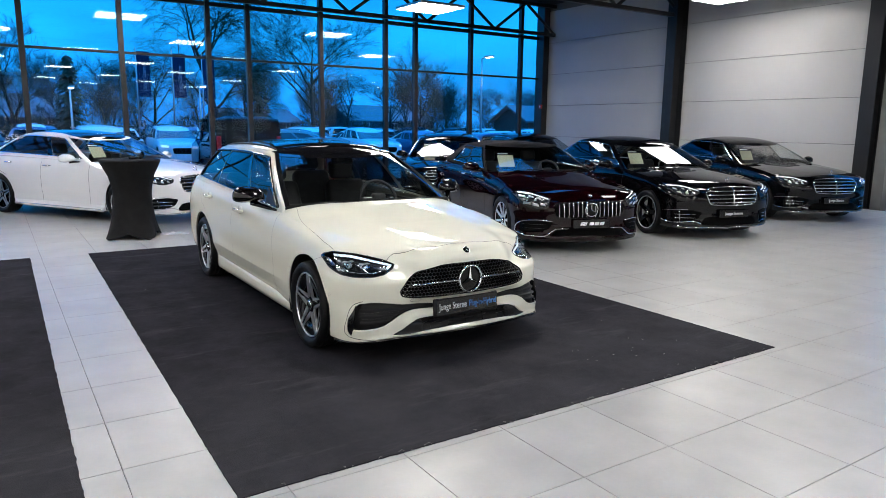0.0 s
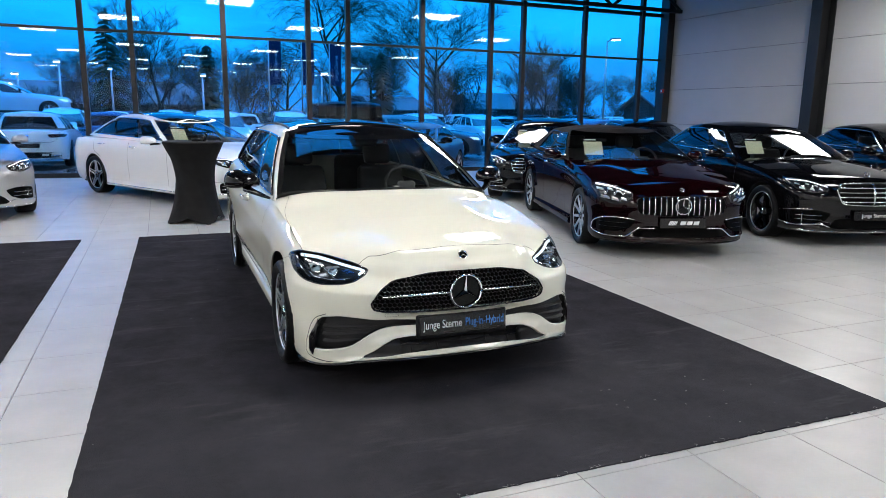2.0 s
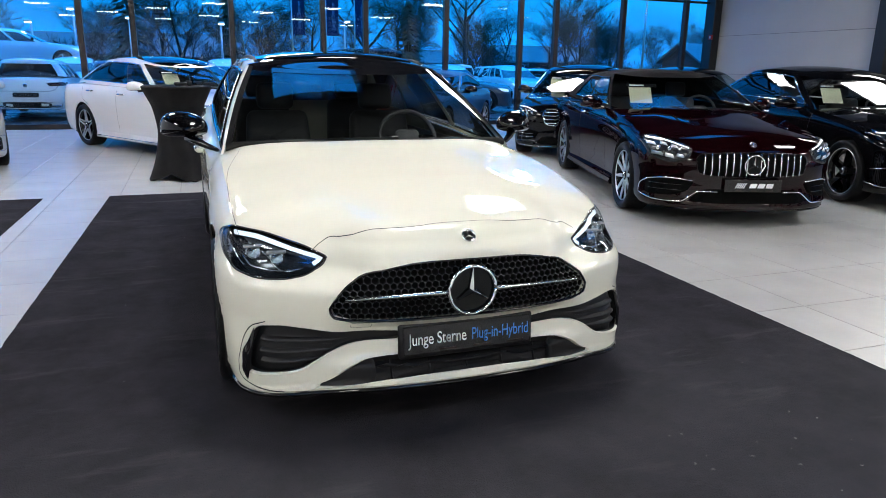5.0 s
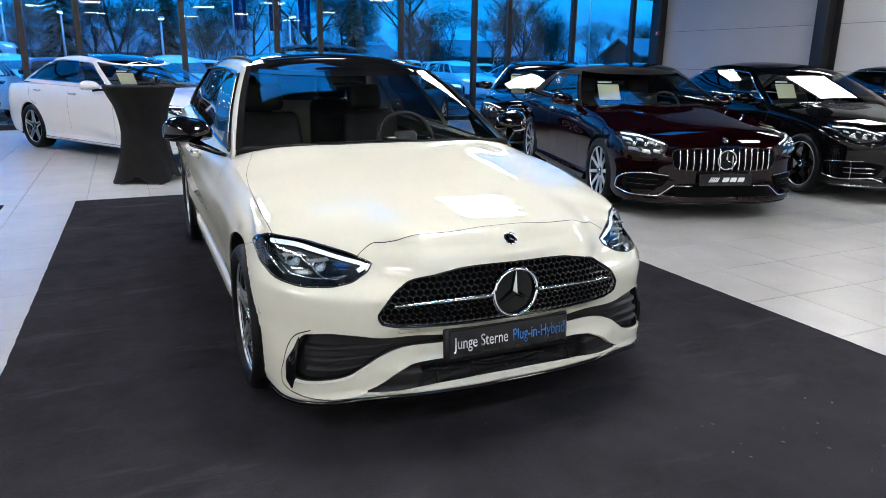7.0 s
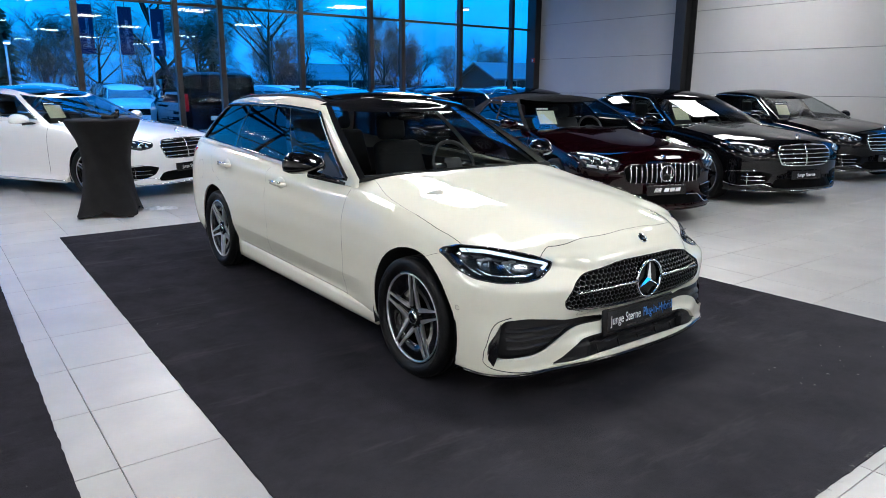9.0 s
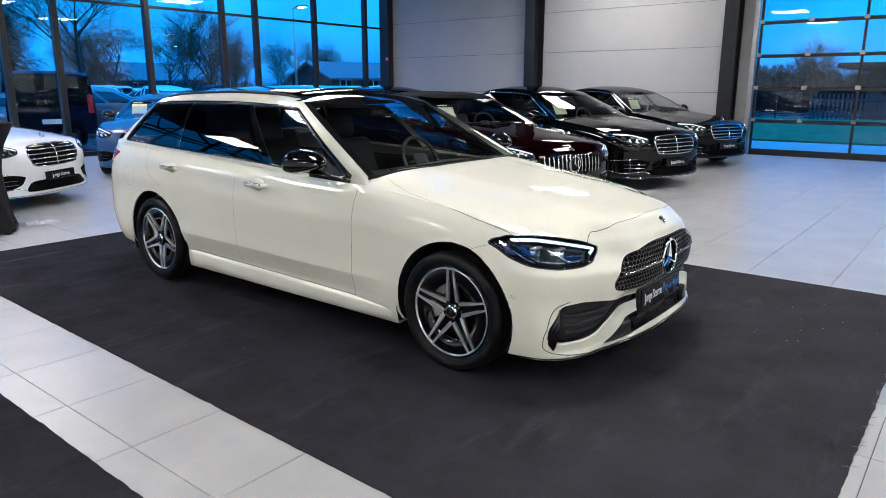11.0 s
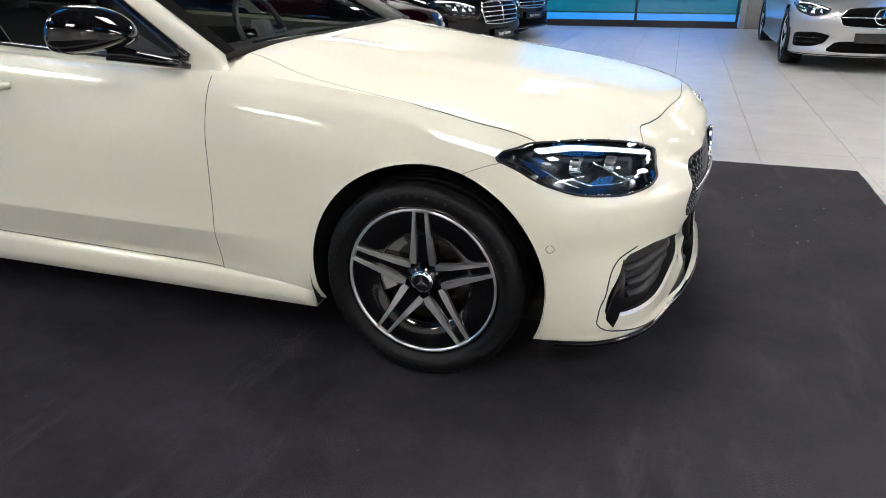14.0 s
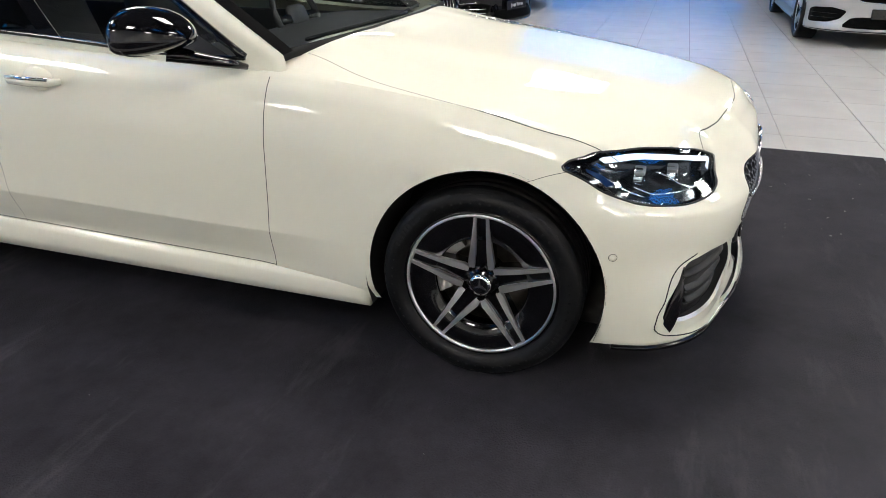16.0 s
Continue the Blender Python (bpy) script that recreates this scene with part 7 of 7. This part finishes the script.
# hedges and houses
def hedge(x0, x1, y, h, seed):
    r = random.Random(seed)
    own = bmesh.new()
    for _ in range(int((x1 - x0) * 90)):
        p = Vector((r.uniform(x0, x1), y + r.gauss(0, 0.4), r.uniform(0, 1) ** 0.7 * h * r.uniform(0.85, 1.08)))
        a, s_ = r.uniform(0, 6.28), r.uniform(0.10, 0.22)
        d = Vector((math.cos(a), math.sin(a), r.uniform(-0.4, 0.8))) * s_
        o = Vector((-d.y, d.x, r.uniform(-0.1, 0.1)))
        own.faces.new([own.verts.new(v) for v in (p - d, p + o * 0.5, p + d, p - o * 0.5)])
    return tagged(solid("hedge", own, "hedge", "dark clipped hedge along the car park", "hedge"), kind="stuff")


hedge(-45, 60, 46.5, 1.5, 3)


def thicket(x0, x1, y, h, seed):
    """A dark tangle of evergreen and twigs with an uneven top."""
    r = random.Random(seed)
    own = bmesh.new()
    for _ in range(int((x1 - x0) * 800)):
        x = r.uniform(x0, x1)
        top = h * (0.70 + 0.22 * math.sin(x * 0.55 + seed) + 0.14 * math.sin(x * 1.7) + 0.08 * math.sin(x * 4.1))
        p = Vector((x, y + r.gauss(0, 1.2), top * r.uniform(0, 1) ** 0.75 + r.gauss(0, 0.15)))
        a, s_ = r.uniform(0, 6.28), r.uniform(0.08, 0.32)
        d = Vector((math.cos(a) * 0.7, math.sin(a) * 0.7, r.uniform(-0.2, 1.3))) * s_
        o = Vector((-d.y, d.x, r.uniform(-0.1, 0.1)))
        own.faces.new([own.verts.new(v) for v in (p - d, p + o * 0.13, p + d, p - o * 0.13)])
    return tagged(solid("thicket", own, "thicket", "dark winter thicket behind the car park", "shrubs"), kind="stuff")


thicket(-50, 7, 56, 4.2, 5)
thicket(7, 62, 60, 2.9, 6)


def house(x, y, w, d, h, roof_h, turn, m, label, windows=3, lit=False):
    t = thing("house", label, "house", placed(x, y, turn), "houses beyond the car park")
    own = box(-w / 2, w / 2, -d / 2, d / 2, -0.1, h)
    for sg in (-1, 1):
        own.faces.new([own.verts.new(v) for v in ((sg * w / 2, -d / 2, h), (sg * w / 2, d / 2, h), (sg * w / 2, 0, h + roof_h))])
    part("wall", own, m, t, smooth=False)
    own = bmesh.new()
    e, k = 0.4, roof_h / (d / 2)
    for sg in (-1, 1):
        a = [(-w / 2 - e, sg * (d / 2 + e), h - e * k), (w / 2 + e, sg * (d / 2 + e), h - e * k), (w / 2 + e, 0, h + roof_h), (-w / 2 - e, 0, h + roof_h)]
        b = [(p, q, z + 0.14) for p, q, z in a]
        va, vb = [own.verts.new(v) for v in a], [own.verts.new(v) for v in b]
        own.faces.new(va)
        own.faces.new(vb[::-1])
        for i in range(4):
            own.faces.new((va[i], va[(i + 1) % 4], vb[(i + 1) % 4], vb[i]))
    part("roof", own, "roof_tile", t, smooth=False)
    for i in range(windows):
        x_ = -w / 2 + w * (i + 0.5) / windows
        win = part("window", box(x_ - 0.55, x_ + 0.55, -d / 2 - 0.05, -d / 2 - 0.01, 1.0, 2.1, 0.01), "ink_white", t, "white window frame", smooth=False)
        for sx in (-0.27, 0.27):
            part("pane", box(x_ + sx - 0.22, x_ + sx + 0.22, -d / 2 - 0.06, -d / 2 - 0.045, 1.08, 2.02), "lot_glass", win, smooth=False)
    return t


house(39.5, 41, 10, 7, 2.2, 1.2, -14, "brick", "low brick bungalow with white windows and dark roof", 4)
house(-14, 82, 13, 9, 2.3, 2.0, 5, "plaster_wall", "dark plastered house behind bare trees")
house(-1, 80, 11, 8, 2.2, 2.2, -6, "brick", "brick house with steep roof behind trees")
house(25, 82, 9, 8, 2.0, 1.5, 10, "plaster_wall", "grey house behind bare trees")
house(44, 84, 13, 9, 2.4, 2.0, 0, "plaster_wall", "grey house at the edge of the car park")
house(-30, 84, 12, 9, 2.4, 2.0, -12, "brick", "brick house behind bare trees")

# flat workshop beyond the gate
shop = thing("workshop_building", "flat-roofed dark workshop with deep eaves beyond the lawn", "building", placed(36, 0.5, 0))
part("wall", box(0, 8, -22, 2.6, -0.1, 2.30), "plaster_wall", shop, smooth=False)
part("roof", box(-1.4, 9, -23, 3.8, 2.36, 2.62, 0.02), "anthracite", shop, smooth=False)
part("soffit", box(-1.3, 0, -22.5, 3.6, 2.30, 2.355), "matt_black", shop, smooth=False)
for y in (-15, -11, -7, -3.2, -0.9, 1.3):
    win = part("window", box(-0.06, -0.01, y - 0.8, y + 0.8, 1.05, 1.95), "anthracite", shop, smooth=False)
    part("pane", box(-0.08, -0.06, y - 0.72, y + 0.72, 1.13, 1.87), "lot_glass", win, smooth=False)
# picket fence before the workshop
pickets = thing("picket_fence", "weathered wooden picket fence before the dark workshop", "fence", placed(33.9, 0, 0))
slat_me = mesh_of(box(-0.012, 0.012, -0.045, 0.045, -0.05, 1.15), "slat", "weathered_wood", False)
for i in range(70):
    ob = new("slat", slat_me)
    ob.parent = pickets
    ob.location = (0, -8.0 + 0.19 * i, 0)
for z in (0.35, 0.90):
    part("rail", box(0.013, 0.045, -8.1, 5.2, z - 0.04, z + 0.04), "weathered_wood", pickets, smooth=False)


def woods(x, y0, y1, h, seed, label):
    """A far belt of bare brush and evergreens with an uneven top, closed by its dark inside."""
    r = random.Random(seed)

    def crest(y):
        return h * (0.80 + 0.10 * math.sin(y * 0.7 + seed) + 0.08 * math.sin(y * 1.9) + 0.05 * math.sin(y * 4.3))
    own = grid_mesh(np.array([[(x + 1.2 + 0.5 * math.sin(y * 3.1 + 9 * k), y, crest(y) * k) for k in (-0.02, 0.3, 0.6, 0.86)] for y in np.linspace(y0, y1, 160)]))
    for _ in range(int((y1 - y0) * 2600)):
        y = r.uniform(y0, y1)
        top = crest(y)
        p = Vector((x + r.gauss(0, 0.9), y, top * r.uniform(0, 1) ** 0.8 + r.gauss(0, 0.12)))
        d = Vector((r.uniform(-0.6, 0.6), r.uniform(-0.6, 0.6), r.uniform(-0.3, 1.2))) * r.uniform(0.06, 0.20)
        o = Vector((d.z, d.x, d.y)) * 0.22
        own.faces.new([own.verts.new(v) for v in (p - d, p + o, p + d, p - o)])
    return tagged(solid("woods", own, "far_brush", label, "trees"), kind="stuff")


woods(44, 1.0, 32.0, 3.3, 21, "dark belt of winter trees beyond the lawn")
woods(46, -34.0, 1.0, 3.6, 22, "dark belt of winter trees behind the workshop")
fence = thing("wire_fence", "low dark wire fence along the lawn", "fence", placed(33.2, 0, 0))
for i in range(20):
    part("post", box(-0.03, 0.03, -25 + 2.1 * i - 0.03, -25 + 2.1 * i + 0.03, -0.05, 1.25), "anthracite", fence, smooth=False)
for z in (0.15, 0.5, 0.85, 1.2):
    part("wire", box(-0.012, 0.012, -25, 14.9, z - 0.012, z + 0.012), "anthracite", fence, smooth=False)


def street_lamp(x, y, h, turn):
    t = thing("street_lamp", "lit street lamp on a slim steel pole", "street lamp", placed(x, y, turn), "street lamps")
    part("pole", tube([(0, 0, -0.1), (0, 0, h)], [0.07, 0.04], 8), "alu", t)
    part("arm", tube([(0, 0, h), (0, -0.5, h + 0.06)], 0.03, 6), "alu", t)
    part("head", box(-0.13, 0.13, -0.95, -0.35, h + 0.02, h + 0.11, 0.03), "alu", t)
    part("lamp", box(-0.10, 0.10, -0.90, -0.45, h - 0.01, h + 0.018), "street", t)
    return t


M["street"] = mat("street_lamp_light", (1.0, 0.95, 0.85), 0.4, emit=14.0)
for x, y, h in ((-7.4, 33, 3.0), (-5.7, 33, 3.6), (0.6, 33, 3.2), (6.6, 33, 3.5), (19.3, 25.5, 5.2), (-3.9, 40, 3.7), (-10.5, 38, 3.6)):
    street_lamp(x, y, h, 0)


def banner(x, y):
    t = thing("banner_flag", "navy advertising banner on a tall white pole", "flag", placed(x, y, 0), "banner flags")
    part("pole", tube([(0, 0, -0.1), (0, 0, 6.5)], [0.06, 0.035], 8), "alu", t)
    rows = [[(0.06 + u, 0.05 * math.sin(3 * u + 1.2 * z), z) for u in np.linspace(0, 0.80, 9)] for z in np.linspace(3.36, 6.27, 19)]
    part("cloth", grid_mesh(np.array(rows)), "flag", t)
    words = text_on(t, "Junge Sterne", 0.34, "ink_pale", 0, 0, 0, "print")
    words.matrix_basis = pose(0.58, -0.075, 3.75, 90, -90, 0)
    return t


for x in (5.6, 7.85, 9.8):
    banner(x, 45)


# ---- floor tiles ----
bm = tile_mesh()
tile_me = mesh_of(bm, "tile", "tile", smooth=False)


corners = [v.co.copy() for v in tile_me.vertices]
polys = [tuple(q.vertices) for q in tile_me.polygons]
verts, faces = [], []
for i in range(-23, 22):
    for j in range(-48, 23):
        x, y = TX + (i + 0.5) * PITCH, TY + (j + 0.5) * PITCH
        if not (WALL_L + 0.3 < x < WALL_X and BACK_Y + 0.3 < y < GLASS_Y):
            continue
        under = (-1.6 < x < 1.8 or -6.2 < x < -2.8) and -1.5 < y < 4.5
        close = (-2.8 < x < -1.5 and -2.6 < y < 6.6) or (-2.8 < x < 6.7 and -4.3 < y < -1.2) or (1.8 < x < 5.5 and -1.5 < y < 1.9) or (-4.5 < x < 2.0 and 4.5 < y < 6.6)
        if close and not under:
            ob = new("tile", tile_me)
            ob.parent = floor
            ob.location = (x, y, 0)

        else:
            k = len(verts)
            verts += [(c.x + x, c.y + y, c.z) for c in corners]
            faces += [tuple(k + a for a in q) for q in polys]
me = bpy.data.meshes.new("tile_field")
me.from_pydata(verts, [], faces)
me.materials.append(M["tile"])
far = tagged(new("tile_field", me), "grey porcelain floor tiles farther away", kind="stuff")
far.parent = floor
